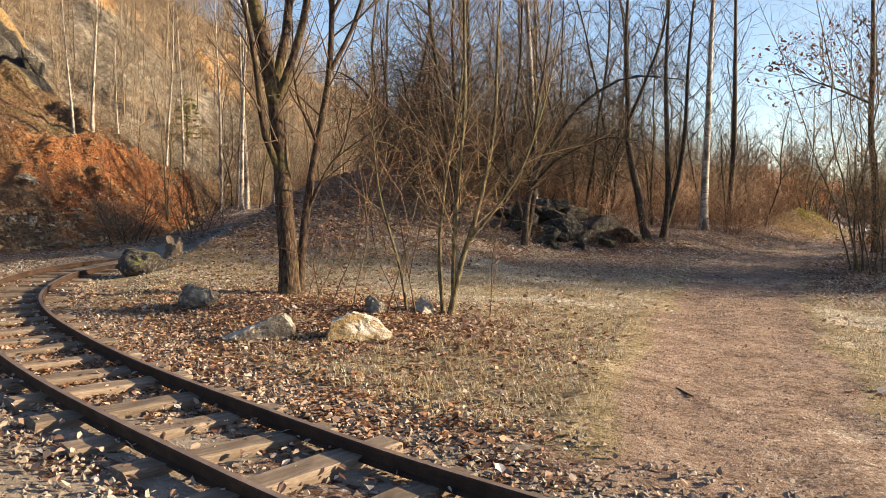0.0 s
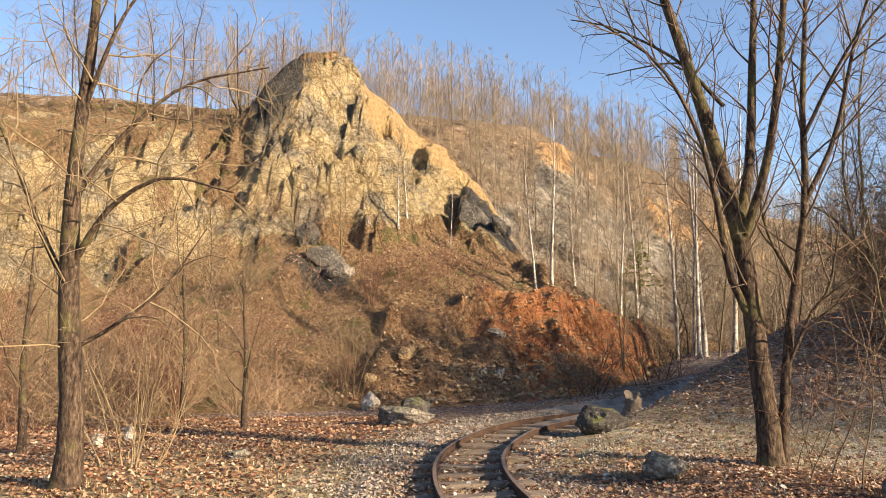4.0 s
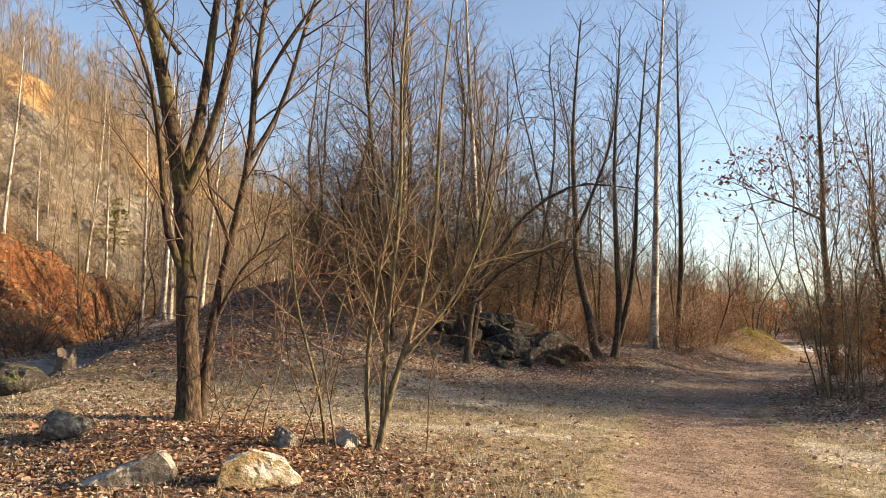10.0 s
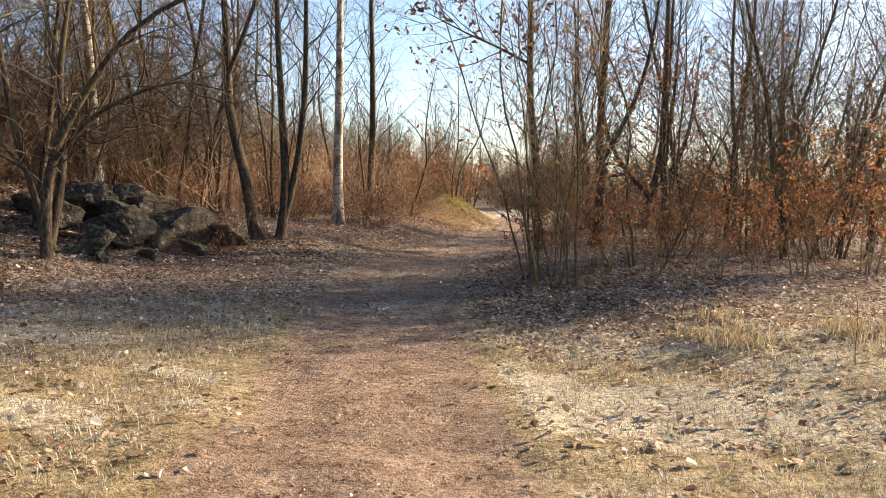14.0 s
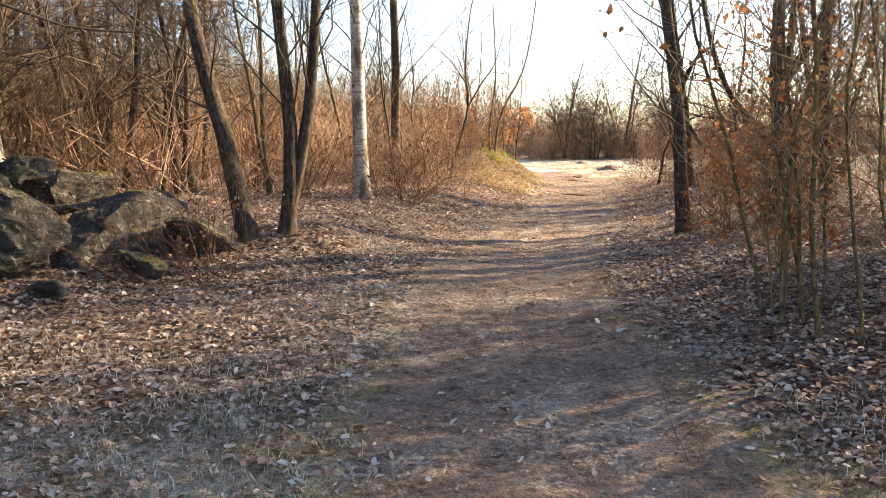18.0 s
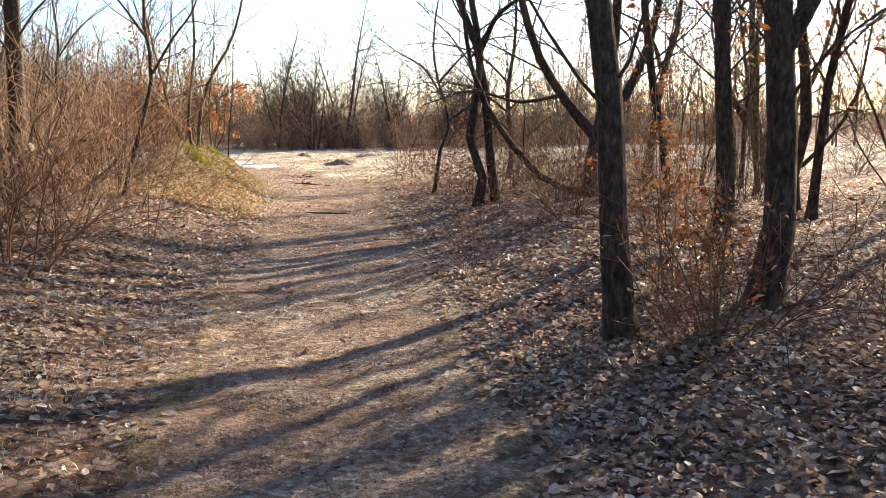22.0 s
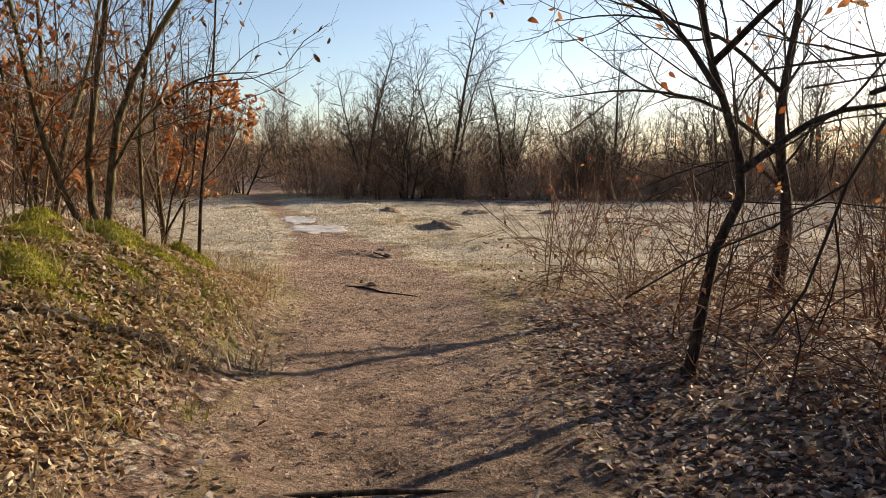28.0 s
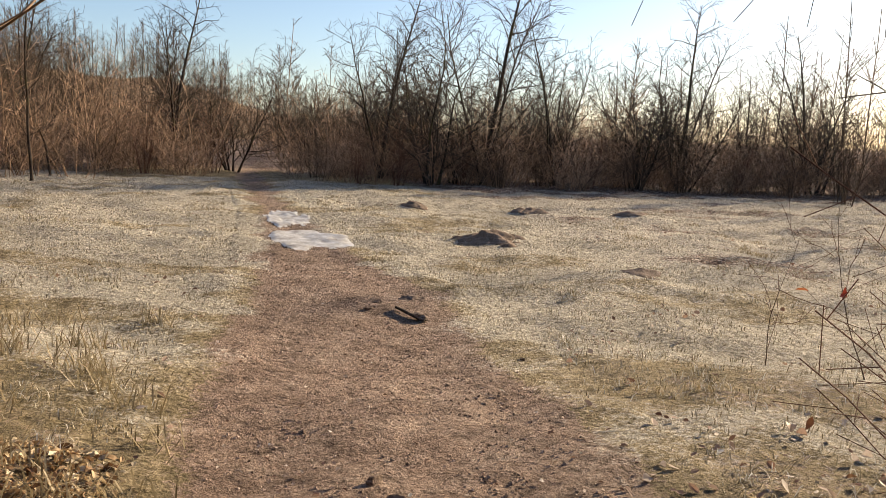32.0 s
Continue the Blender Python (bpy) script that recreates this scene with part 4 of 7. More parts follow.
# heap of dark mossy blocks beside the path
_rng = random.Random(8)
for x, y, sx, sy, sz, zz in ((-3.0, 16.35, 1.55, 1.25, 1.0, 0.0), (-2.35, 16.75, 1.0, 0.8, 0.6, 0.0), (-4.2, 17.2, 1.3, 1.1, 0.9, 0.35), (-3.45, 15.2, 1.25, 1.1, 0.8, 0.0), (-4.4, 16.1, 1.4, 1.2, 0.9, 0.35),
                             (-2.6, 15.7, 0.8, 0.7, 0.4, 0.0), (-3.4, 14.4, 0.9, 0.8, 0.6, 0.0), (-4.3, 14.7, 1.3, 1.1, 0.85, 0.1), (-4.9, 15.5, 1.2, 1.0, 0.8, 0.1),
                             (-3.75, 15.75, 0.9, 0.8, 0.6, 0.5), (-2.75, 14.9, 0.5, 0.45, 0.3, 0.0), (-2.95, 14.1, 0.42, 0.36, 0.3, 0.0), (-3.3, 17.3, 0.9, 0.7, 0.6, 0.1), (-4.2, 16.5, 0.7, 0.6, 0.5, 0.9)):
    boulder("boulder", x, y, (sx * 1.15, sy * 1.1, sz * 0.86), M_ROCK_DARK, _rng.randrange(999), "dark mossy block in a heap of boulders", _rng.uniform(0, 180), (_rng.uniform(-15, 15), _rng.uniform(-15, 15)), 0.2, cuts=5, rough=0.2, group="heap of dark boulders",
            z=ground_z(x, y) + zz * 0.45)


def on_face(s, d):
    p = FACE_O + FACE_K * (s * FACE_S + d * FACE_D)
    return float(p[0]), float(p[1]), FACE_K * float(face_z(np.array([s]), np.array([d]))[0][0])


# blocks of rock on the bank and along the crest
for s, d, size, mat, seed, label, turn, tilt in (
        (1.15, 24.6, (0.95, 0.5, 0.3), M_ROCK_GREY, 41, "flat grey slab lying on the red clay bank", 20, (30, 10)),
        (2.65, 27.2, (1.2, 0.6, 0.75), M_ROCK_TAN, 42, "tan block set in the top of the clay bank", 30, (15, 0)),
        (1.0, 22.4, (0.5, 0.4, 0.7), M_ROCK_GREY, 43, "grey upright slab on the clay bank", 0, (20, 20)),
        (0.6, 22.3, (0.4, 0.3, 0.5), M_ROCK_GREY, 44, "grey upright slab on the clay bank", 20, (20, -10)),
        (0.25, 21.6, (0.45, 0.35, 0.25), M_ROCK_TAN, 45, "small orange-brown block at the foot of the bank", 10, (0, 0)),
        (-1.5, 22.8, (0.7, 0.4, 0.9), M_ROCK_TAN, 46, "tan slab leaning out of the bank", 10, (25, 10)),
        (-2.4, 21.7, (0.5, 0.4, 0.45), M_ROCK_TAN, 47, "tan lump of rock low on the bank", 10, (0, 0)),
        (-4.6, 28.2, (2.0, 1.0, 1.1), M_ROCK_DARK, 48, "dark basalt block jutting from the slope", 30, (25, 25)),
        (-4.0, 27.4, (1.4, 0.8, 0.9), M_ROCK_GREY, 49, "grey basalt block jutting from the slope", 30, (20, 30)),
        (-5.4, 28.9, (1.3, 0.9, 1.0), M_ROCK_DARK, 50, "dark basalt block jutting from the slope", 50, (15, 25)),
        (0.6, 31.4, (2.4, 1.0, 1.1), M_ROCK_DARK, 51, "long dark rock shelf below the crest", 40, (10, 30)),
        (1.6, 31.2, (1.6, 0.9, 0.9), M_ROCK_DARK, 52, "dark rock shelf below the crest", 40, (10, 30)),
        (4.4, 28.3, (0.5, 0.4, 0.4), M_ROCK_TAN, 53, "small tan block on the crest of the bank", 0, (0, 0)),
        (3.9, 28.0, (0.35, 0.3, 0.3), M_ROCK_TAN, 54, "small tan block on the crest of the bank", 0, (0, 0))):
    x, y, z = on_face(s, d)
    boulder("rock_block", x, y, size, mat, seed, label, turn + 65, tilt, 0.35, category="rock", z=z)


def stump(x, y, h, r, label, lean=(0, 0), seed=1):
    """A short broken trunk with splintered top and root flare."""
    rng = random.Random(seed)
    bm = bmesh.new()
    n, rows = 14, 8
    ring = []
    for k in range(rows + 1):
        f = k / rows
        ring.append([bm.verts.new((math.cos(a) * q, math.sin(a) * q, h * f + (rng.uniform(-0.25, 0.18) * h if k == rows else 0)))
                     for i in range(n) for a in (2 * math.pi * i / n,) for q in (r * (1 + 0.6 * (1 - f) ** 4 * (1 + 0.5 * math.sin(4 * a))) * rng.uniform(0.88, 1.12),)])
    for k in range(rows):
        for i in range(n):
            bm.faces.new((ring[k][i], ring[k][(i + 1) % n], ring[k + 1][(i + 1) % n], ring[k + 1][i]))
    mid = bm.verts.new((0, 0, h * 0.7))
    for i in range(n):
        bm.faces.new((ring[-1][i], ring[-1][(i + 1) % n], mid))
    me = bpy.data.meshes.new("tree_stump")
    bm.to_mesh(me)
    bm.free()
    me.materials.append(M_SLEEPER)
    ob = new("tree_stump", me)
    ob.matrix_basis = pose(x, y, ground_z(x, y) - 0.04, lean[0], lean[1], 0)
    return tagged(ob, label, "tree stump")


stump(-8.1, 7.9, 0.45, 0.15, "grey splintered tree stump beside the track", (8, 14), 2)

# ---------------------------------------------------------------- plants: branching
def unit(v):
    return v / max(np.linalg.norm(v), 1e-9)


def sprig(rng, p, d, length, r0, r1, n, wander, lift):
    """One bending branch: points and radii."""
    pts, rad = [p], [r0]
    step = length / n
    for k in range(n):
        d = unit(d + wander * np.array([rng.gauss(0, 1), rng.gauss(0, 1), rng.gauss(0, 0.7)]) + np.array([0, 0, lift]))
        p = p + d * step
        pts.append(p)
        rad.append(r0 + (r1 - r0) * (k + 1) / n)
    return np.array(pts), np.array(rad)


def bough(rng, poly, level, rules, out):
    """Set side branches along a branch, and so on down the levels."""
    if level >= len(rules):
        return
    R = rules[level]
    pts, rad = poly
    seg = np.r_[0, np.cumsum(np.linalg.norm(np.diff(pts, axis=0), axis=1))]
    total = seg[-1]
    count = max(1, int(R["per_m"] * total * (1 - R["from"]) + rng.random()))
    turn = rng.uniform(0, 6.28)
    for k in range(count):
        f = R["from"] + (1 - R["from"]) * (k + rng.random()) / count
        at = f * total
        i = min(int(np.searchsorted(seg, at)), len(pts) - 1)
        i = max(i, 1)
        w = (at - seg[i - 1]) / max(seg[i] - seg[i - 1], 1e-6)
        p = pts[i - 1] * (1 - w) + pts[i] * w
        r = rad[i - 1] * (1 - w) + rad[i] * w
        along = unit(pts[i] - pts[i - 1])
        turn += 2.4 + rng.uniform(-0.5, 0.5)
        a = unit(np.cross(along, np.array([0.3, 0.1, 1.0]) if abs(along[2]) < 0.9 else np.array([1.0, 0, 0])))
        b = np.cross(along, a)
        side = math.cos(turn) * a + math.sin(turn) * b
        ang = radians(R["angle"] + rng.uniform(-12, 12))
        d = unit(math.cos(ang) * along + math.sin(ang) * side)
        length = R["length"] * rng.uniform(0.6, 1.25) * (1 - R.get("fade", 0.5) * f)
        child = sprig(rng, p, d, length, min(r * 0.7, R["r"]), R["tip"], R["n"], R["wander"], R["lift"])
        out[level + 1].append(child)
        bough(rng, child, level + 1, rules, out)


def tubes(polys, sides):
    """Tapered tubes round branches."""
    V, F, base = [], [], 0
    ang = np.arange(sides) * 2 * math.pi / sides
    ca, sa = np.cos(ang)[None, :, None], np.sin(ang)[None, :, None]
    j = np.arange(sides)
    for pts, rad in polys:
        t = np.gradient(pts, axis=0)
        t /= np.linalg.norm(t, axis=1)[:, None] + 1e-9
        ref = np.array([1.0, 0.2, 0.1]) if abs(t[0, 2]) > 0.7 else np.array([0.1, 0.2, 1.0])
        a = np.cross(t, ref)
        a /= np.linalg.norm(a, axis=1)[:, None] + 1e-9
        b = np.cross(t, a)
        V.append((pts[:, None] + rad[:, None, None] * (ca * a[:, None] + sa * b[:, None])).reshape(-1, 3))
        i = np.arange(len(pts) - 1)[:, None] * sides
        F.append((base + np.stack([i + j, i + (j + 1) % sides, i + sides + (j + 1) % sides, i + sides + j], -1)).reshape(-1, 4))
        base += len(pts) * sides
    if not V:
        return np.zeros((0, 3)), np.zeros((0, 4), int)
    return np.concatenate(V), np.concatenate(F)


def leaf_mesh(P, N, size, rng, droop=0.25):
    """Curled leaves at the places P, facing along N: pointed ovals of six corners, folded along the midrib and twisted."""
    n = len(P)
    N = N / (np.linalg.norm(N, axis=1)[:, None] + 1e-9)
    a = np.cross(N, rng.normal(size=(n, 3)))
    a /= np.linalg.norm(a, axis=1)[:, None] + 1e-9
    b = np.cross(N, a)
    s = (size * rng.uniform(0.45, 1.35, n))[:, None]
    w = s * rng.uniform(0.18, 0.42, n)[:, None]
    tip, tail = s * rng.uniform(-droop, 1.6 * droop, n)[:, None] * N, s * rng.uniform(-droop, droop, n)[:, None] * N
    up, down = w * rng.uniform(-0.2, 0.9, n)[:, None] * N, w * rng.uniform(-0.2, 0.9, n)[:, None] * N
    u, q = rng.uniform(-0.28, -0.05, n)[:, None], rng.uniform(0.1, 0.34, n)[:, None]
    v = np.stack([P - a * s * 0.5 + tail, P + a * s * u + b * w + up, P + a * s * q + b * w * 0.8 + up, P + a * s * 0.5 + tip, P + a * s * q - b * w * 0.8 + down, P + a * s * u - b * w + down], 1)
    k = np.arange(n)[:, None] * 6
    F = np.concatenate([k + np.array([[0, 5, 4, 3]]), k + np.array([[0, 3, 2, 1]])])
    return v.reshape(-1, 3), F


def curled_leaf(P, N, size, rng):
    """Whole leaves for twigs: an oval blade of two wavy halves, bent along the midrib."""
    n = len(P)
    N = N / (np.linalg.norm(N, axis=1)[:, None] + 1e-9)
    a = np.cross(N, rng.normal(size=(n, 3)))
    a /= np.linalg.norm(a, axis=1)[:, None] + 1e-9
    b = np.cross(N, a)
    s = (size * rng.uniform(0.55, 1.25, n))[:, None]
    curl, fold = s * rng.uniform(-0.5, 0.5, n)[:, None], rng.uniform(0.1, 0.9, n)[:, None]
    mid, left, right = [], [], []
    for u, w in ((-0.5, 0), (-0.28, 0.15), (0.0, 0.21), (0.27, 0.14), (0.5, 0)):
        m = P + a * s * u + N * curl * (u * u * 4 - 0.5)
        mid.append(m)
        if w:
            left.append(m + (b + N * fold) * s * w + N * s * rng.normal(0, 0.05, (n, 1)))
            right.append(m - (b - N * fold) * s * w + N * s * rng.normal(0, 0.05, (n, 1)))
    V = np.stack(mid + left + right, 1)
    f = []
    for o, way in ((5, 1), (8, -1)):
        for t in ((0, 1, o), (1, 2, o), (2, o + 1, o), (2, 3, o + 1), (3, o + 2, o + 1), (3, 4, o + 2)):
            f.append(t[::way])
    F = (np.arange(n)[:, None, None] * 11 + np.array(f)[None]).reshape(-1, 3)
    return V.reshape(-1, 3), F


def rules_for(kind):
    """Side branches, level by level: how many to the metre, their angle, length and thickness."""
    def row(per_m, angle, length, r, tip, n, wander, lift, start, fade=0.5):
        return dict(per_m=per_m, angle=angle, length=length, r=r, tip=tip, n=n, wander=wander, lift=lift, fade=fade, **{"from": start})

    return {
        "slim": [row(4.8, 46, 2.0, 0.013, 0.0036, 5, 0.15, 0.07, 0.14, 0.6), row(4.6, 46, 0.9, 0.005, 0.0024, 3, 0.18, 0.04, 0.15), row(4.8, 48, 0.42, 0.0032, 0.0019, 1, 0.2, 0.02, 0.1)],
        "high": [row(5.4, 44, 1.5, 0.011, 0.0034, 5, 0.17, 0.09, 0.32, 0.6), row(4.8, 46, 0.8, 0.0048, 0.0023, 3, 0.18, 0.04, 0.12), row(4.8, 48, 0.4, 0.0031, 0.0019, 1, 0.2, 0.02, 0.1)],
        "sparse": [row(4.0, 44, 0.5, 0.005, 0.0025, 4, 0.2, 0.03, 0.25, 0.4), row(6.0, 48, 0.24, 0.003, 0.0019, 1, 0.2, 0.0, 0.1)],
        "shrub": [row(4.4, 42, 0.9, 0.0075, 0.0032, 4, 0.2, 0.03, 0.1, 0.4), row(5.6, 48, 0.4, 0.0036, 0.0021, 1, 0.2, 0.0, 0.1)],
        "limb": [row(3.4, 42, 1.6, 0.015, 0.004, 5, 0.14, 0.06, 0.2, 0.45), row(4.4, 44, 0.75, 0.0065, 0.003, 3, 0.18, 0.03, 0.12), row(5.0, 48, 0.36, 0.004, 0.0022, 1, 0.2, 0.0, 0.1)],
        "edge": [row(4.2, 50, 1.9, 0.022, 0.008, 4, 0.18, 0.05, 0.12), row(4.2, 50, 0.95, 0.0095, 0.006, 3, 0.22, 0.03, 0.12), row(3.8, 50, 0.5, 0.006, 0.0045, 1, 0.2, 0.02, 0.1)],
        "thin": [row(5.0, 40, 1.5, 0.0062, 0.0025, 5, 0.2, 0.06, 0.12), row(5.4, 48, 0.65, 0.003, 0.0018, 3, 0.22, 0.03, 0.1), row(4.2, 50, 0.3, 0.002, 0.0013, 1, 0.2, 0.02, 0.1)],
        "arch": [row(3.8, 58, 1.9, 0.013, 0.0036, 6, 0.22, -0.02, 0.15, 0.3), row(5.2, 58, 0.8, 0.0065, 0.003, 4, 0.26, -0.03, 0.08), row(5.0, 55, 0.38, 0.0036, 0.002, 1, 0.22, 0.0, 0.08)],
    }.get(kind, [])


def flared(poly):
    """Root swell for a stem that stands on the ground."""
    pts, rad = poly
    if pts[0, 2] > 0.15 or rad[0] < 0.03:
        return poly
    way = unit(pts[1] - pts[0])
    reach = min(0.9 * np.linalg.norm(pts[1] - pts[0]), 5 * rad[0] + 0.1)
    f = np.array([0.0, 0.12, 0.3, 0.6, 1.0])
    extra = pts[0] + way * (f * reach)[:, None]
    base = rad[0] / (1.35 if rad[0] > 1.2 * rad[1] else 1.0)
    swell = base * (1 + 0.75 * np.exp(-f * 4.5))
    return np.vstack([extra, pts[1:]]), np.r_[swell, rad[1:]]


def plant(name, trunks, kind, bark, twig, label, category, seed, leaves=None, sides=(8, 5, 3, 3), group=""):
    """A woody plant from its main stems: stem objects, a crown of branches and twigs, and leaves if it kept any."""
    rng = random.Random(seed)
    root = tagged(new(name), label, category, group)
    rules = rules_for(kind)
    trunks = [flared(p) for p in trunks] if len(trunks) <= 6 else trunks
    out = [[] for _ in range(len(rules) + 1)]
    for poly in trunks:
        bough(rng, poly, 0, rules, out)
    if len(trunks) <= 6:
        for poly in trunks:
            V, F = tubes([poly], sides[0])
            mesh_object("trunk" if len(trunks) < 3 else "stem", V, F, bark, root)
    else:
        V, F = tubes(trunks, 5)
        tagged(mesh_object("stem", V, F, bark, root), kind="stuff")
    VV, FF, base = [], [], 0
    for lv in range(1, len(out)):
        V, F = tubes(out[lv], sides[min(lv, 3)])
        VV.append(V)
        FF.append(F + base)
        base += len(V)
    if base:
        mesh_object("crown", np.concatenate(VV), np.concatenate(FF), twig, root)
    if leaves:
        mat, count, size, lo, hi = leaves
        nr = np.random.default_rng(seed)
        ends = np.array([p[0][k] for lv in out[-2:] for p in lv for k in (-1, len(p[0]) // 2) if lo <= p[0][k][2] <= hi])
        if len(ends):
            P = ends[nr.integers(0, len(ends), count)] + nr.normal(0, 0.045, (count, 3))
            V, F = curled_leaf(P, nr.normal(size=(count, 3)) + np.array([0, 0, 0.3]), size, nr)
            mesh_object("leaves", V, F, mat, root, "withered leaves that stayed on the twigs")
    return root


def stem(seed, h, r, lean=(0, 0), wander=0.04, n=12, base=(0, 0, 0), tip=0.012, lift=0.05):
    rng = random.Random(seed)
    pts, rad = sprig(rng, np.array(base, float), unit(np.array([lean[0], lean[1], 1.0])), h, r, tip, n, wander, lift)
    rad[0] *= 1.35
    return pts, rad


def clump(seed, count, h, r, fan=0.35, width=0.25, wander=0.07, lift=0.04, n=6):
    rng = random.Random(seed)
    out = []
    for k in range(count):
        a, q = rng.uniform(0, 6.283), rng.random()
        out.append(stem(rng.randrange(9999), h * rng.uniform(0.55, 1.1), r * rng.uniform(0.6, 1.2), (fan * q * math.cos(a), fan * q * math.sin(a)), wander, n,
                        (width * q * math.cos(a), width * q * math.sin(a), -0.05), 0.004, lift))
    return out


def place(ob, x, y, turn=0.0, size=1.0, tilt=(0, 0), z=None):
    ob.matrix_basis = pose(x, y, (ground_z(x, y) if z is None else z) - 0.03, tilt[0], tilt[1], turn) @ Matrix.Scale(size, 4)
    return ob


def repeat(ob, x, y, turn=0.0, size=1.0, tilt=(0, 0), z=None, label=""):
    m = pose(x, y, (ground_z(x, y) if z is None else z) - 0.03, tilt[0], tilt[1], turn)
    c = copy_thing(ob, m)
    c.scale = (size, size, size)
    if label:
        c["label"] = label
    return c


def bend(points, r0, r1, n=14):
    """A limb through given points, tapering."""
    q = spline(np.array(points, float), 0.12)
    k = np.linspace(0, len(q) - 1, max(5, min(n, len(q)))).astype(int)
    q = q[k]
    return q, np.linspace(r0, r1, len(q))


# ---------------------------------------------------------------- the tree by the track
# limbs in a plane across the view from the meadow: u to the right, z up, w away
def in_plane(points, turn):
    c, s = math.cos(radians(turn)), math.sin(radians(turn))
    return [(u * c - w * s, u * s + w * c, z) for u, z, w in points]


def limbs(turn, rows):
    return [bend(in_plane(p, turn), r0, r1) for p, r0, r1 in rows]


main_tree = plant("tree", limbs(46, [
    ([(0, -0.05, 0), (-0.03, 0.6, 0), (-0.11, 1.5, 0), (-0.16, 2.3, 0.05), (-0.27, 3.0, 0), (-0.58, 4.4, 0.1), (-0.85, 5.4, 0.1), (-1.3, 7.2, 0.3), (-1.5, 9.0, 0.4)], 0.15, 0.02),
    ([(-0.12, 1.7, 0), (-0.36, 2.3, -0.1), (-0.48, 3.2, -0.2), (-0.66, 4.1, -0.3), (-1.1, 5.0, -0.4), (-1.8, 5.6, -0.5)], 0.055, 0.012),
    ([(-0.25, 2.9, 0), (-0.08, 3.7, 0.2), (0.02, 5.0, 0.4), (0.1, 6.6, 0.7), (-0.1, 8.6, 0.8)], 0.075, 0.015),
    ([(-0.22, 2.7, 0), (0.1, 3.6, -0.2), (0.28, 4.6, -0.4), (0.42, 6.0, -0.6), (0.5, 8.0, -0.9)], 0.065, 0.015),
    ([(-0.35, 4.5, 0.1), (-0.9, 5.2, 0.2), (-1.7, 5.75, 0.2), (-2.3, 6.0, 0.3)], 0.03, 0.008),
]), "limb", M_BARK, M_TWIG, "bare forked tree with rough brown bark standing in fallen leaves", "tree", 5, sides=(10, 5, 4, 3))
place(main_tree, -3.06, 6.12)
second_tree = plant("tree", limbs(46, [
    ([(0.0, -0.05, 0), (0.05, 0.7, 0), (0.12, 1.4, 0), (0.2, 1.9, 0.05), (0.42, 3.2, 0.1), (0.46, 4.4, 0.2), (0.6, 6.2, 0.3), (0.6, 8.2, 0.4)], 0.068, 0.012),
    ([(0.1, 1.2, 0.0), (0.4, 1.85, -0.1), (0.6, 2.15, -0.2), (0.75, 2.9, -0.2)], 0.03, 0.008),
    ([(0.42, 3.2, 0.1), (0.8, 4.0, 0.1), (1.1, 5.2, 0.0), (1.6, 6.6, 0.0)], 0.035, 0.01),
    ([(0.44, 4.0, 0.1), (1.0, 5.0, -0.3), (1.8, 5.9, -0.5)], 0.028, 0.008),
    ([(0.25, 2.2, 0.1), (-0.05, 3.0, 0.3), (-0.1, 4.0, 0.5)], 0.026, 0.008),
]), "limb", M_BARK, M_TWIG, "bare leaning tree grown close against a thicker trunk", "tree", 6, sides=(8, 5, 4, 3))
place(second_tree, -2.98, 6.2)
_stub = mesh_object("broken_branch", *tubes([bend(in_plane([(0.06, 1.02, 0.0), (0.25, 1.06, -0.05), (0.48, 1.16, -0.1)], 46), 0.035, 0.02)], 6), M_DEADWOOD, second_tree, "pale broken branch stub")

# ---------------------------------------------------------------- stems that share the leaf heap with it
clump_tree = plant("shrub_tree", limbs(46, [
    ([(0, -0.05, 0), (0.12, 0.6, 0), (0.35, 1.4, 0), (0.55, 2.4, 0.1), (0.6, 3.6, 0.2), (0.75, 5.2, 0.3)], 0.042, 0.006),
    ([(0.05, 0.3, 0), (0.05, 1.2, 0), (0.1, 2.6, -0.2), (0.05, 4.0, -0.3), (0.15, 5.4, -0.3)], 0.036, 0.006),
    ([(-0.05, 0.0, 0.1), (-0.12, 0.7, 0.1), (-0.05, 1.6, 0.2), (0.15, 2.8, 0.3), (0.3, 4.6, 0.4)], 0.03, 0.006),
    ([(0.2, 0.9, 0), (0.75, 1.7, -0.2), (1.05, 2.6, -0.3), (1.3, 3.8, -0.3)], 0.022, 0.005),
    ([(-0.5, -0.05, 0.1), (-0.62, 0.6, 0.0), (-0.9, 1.6, 0.0), (-1.0, 2.8, 0.0)], 0.022, 0.006),
]), "thin", M_BARK_GREEN, M_TWIG_TAN, "bare many-stemmed shrub tree with mossy yellowish bark", "tree", 15)
place(clump_tree, -0.33, 6.15)

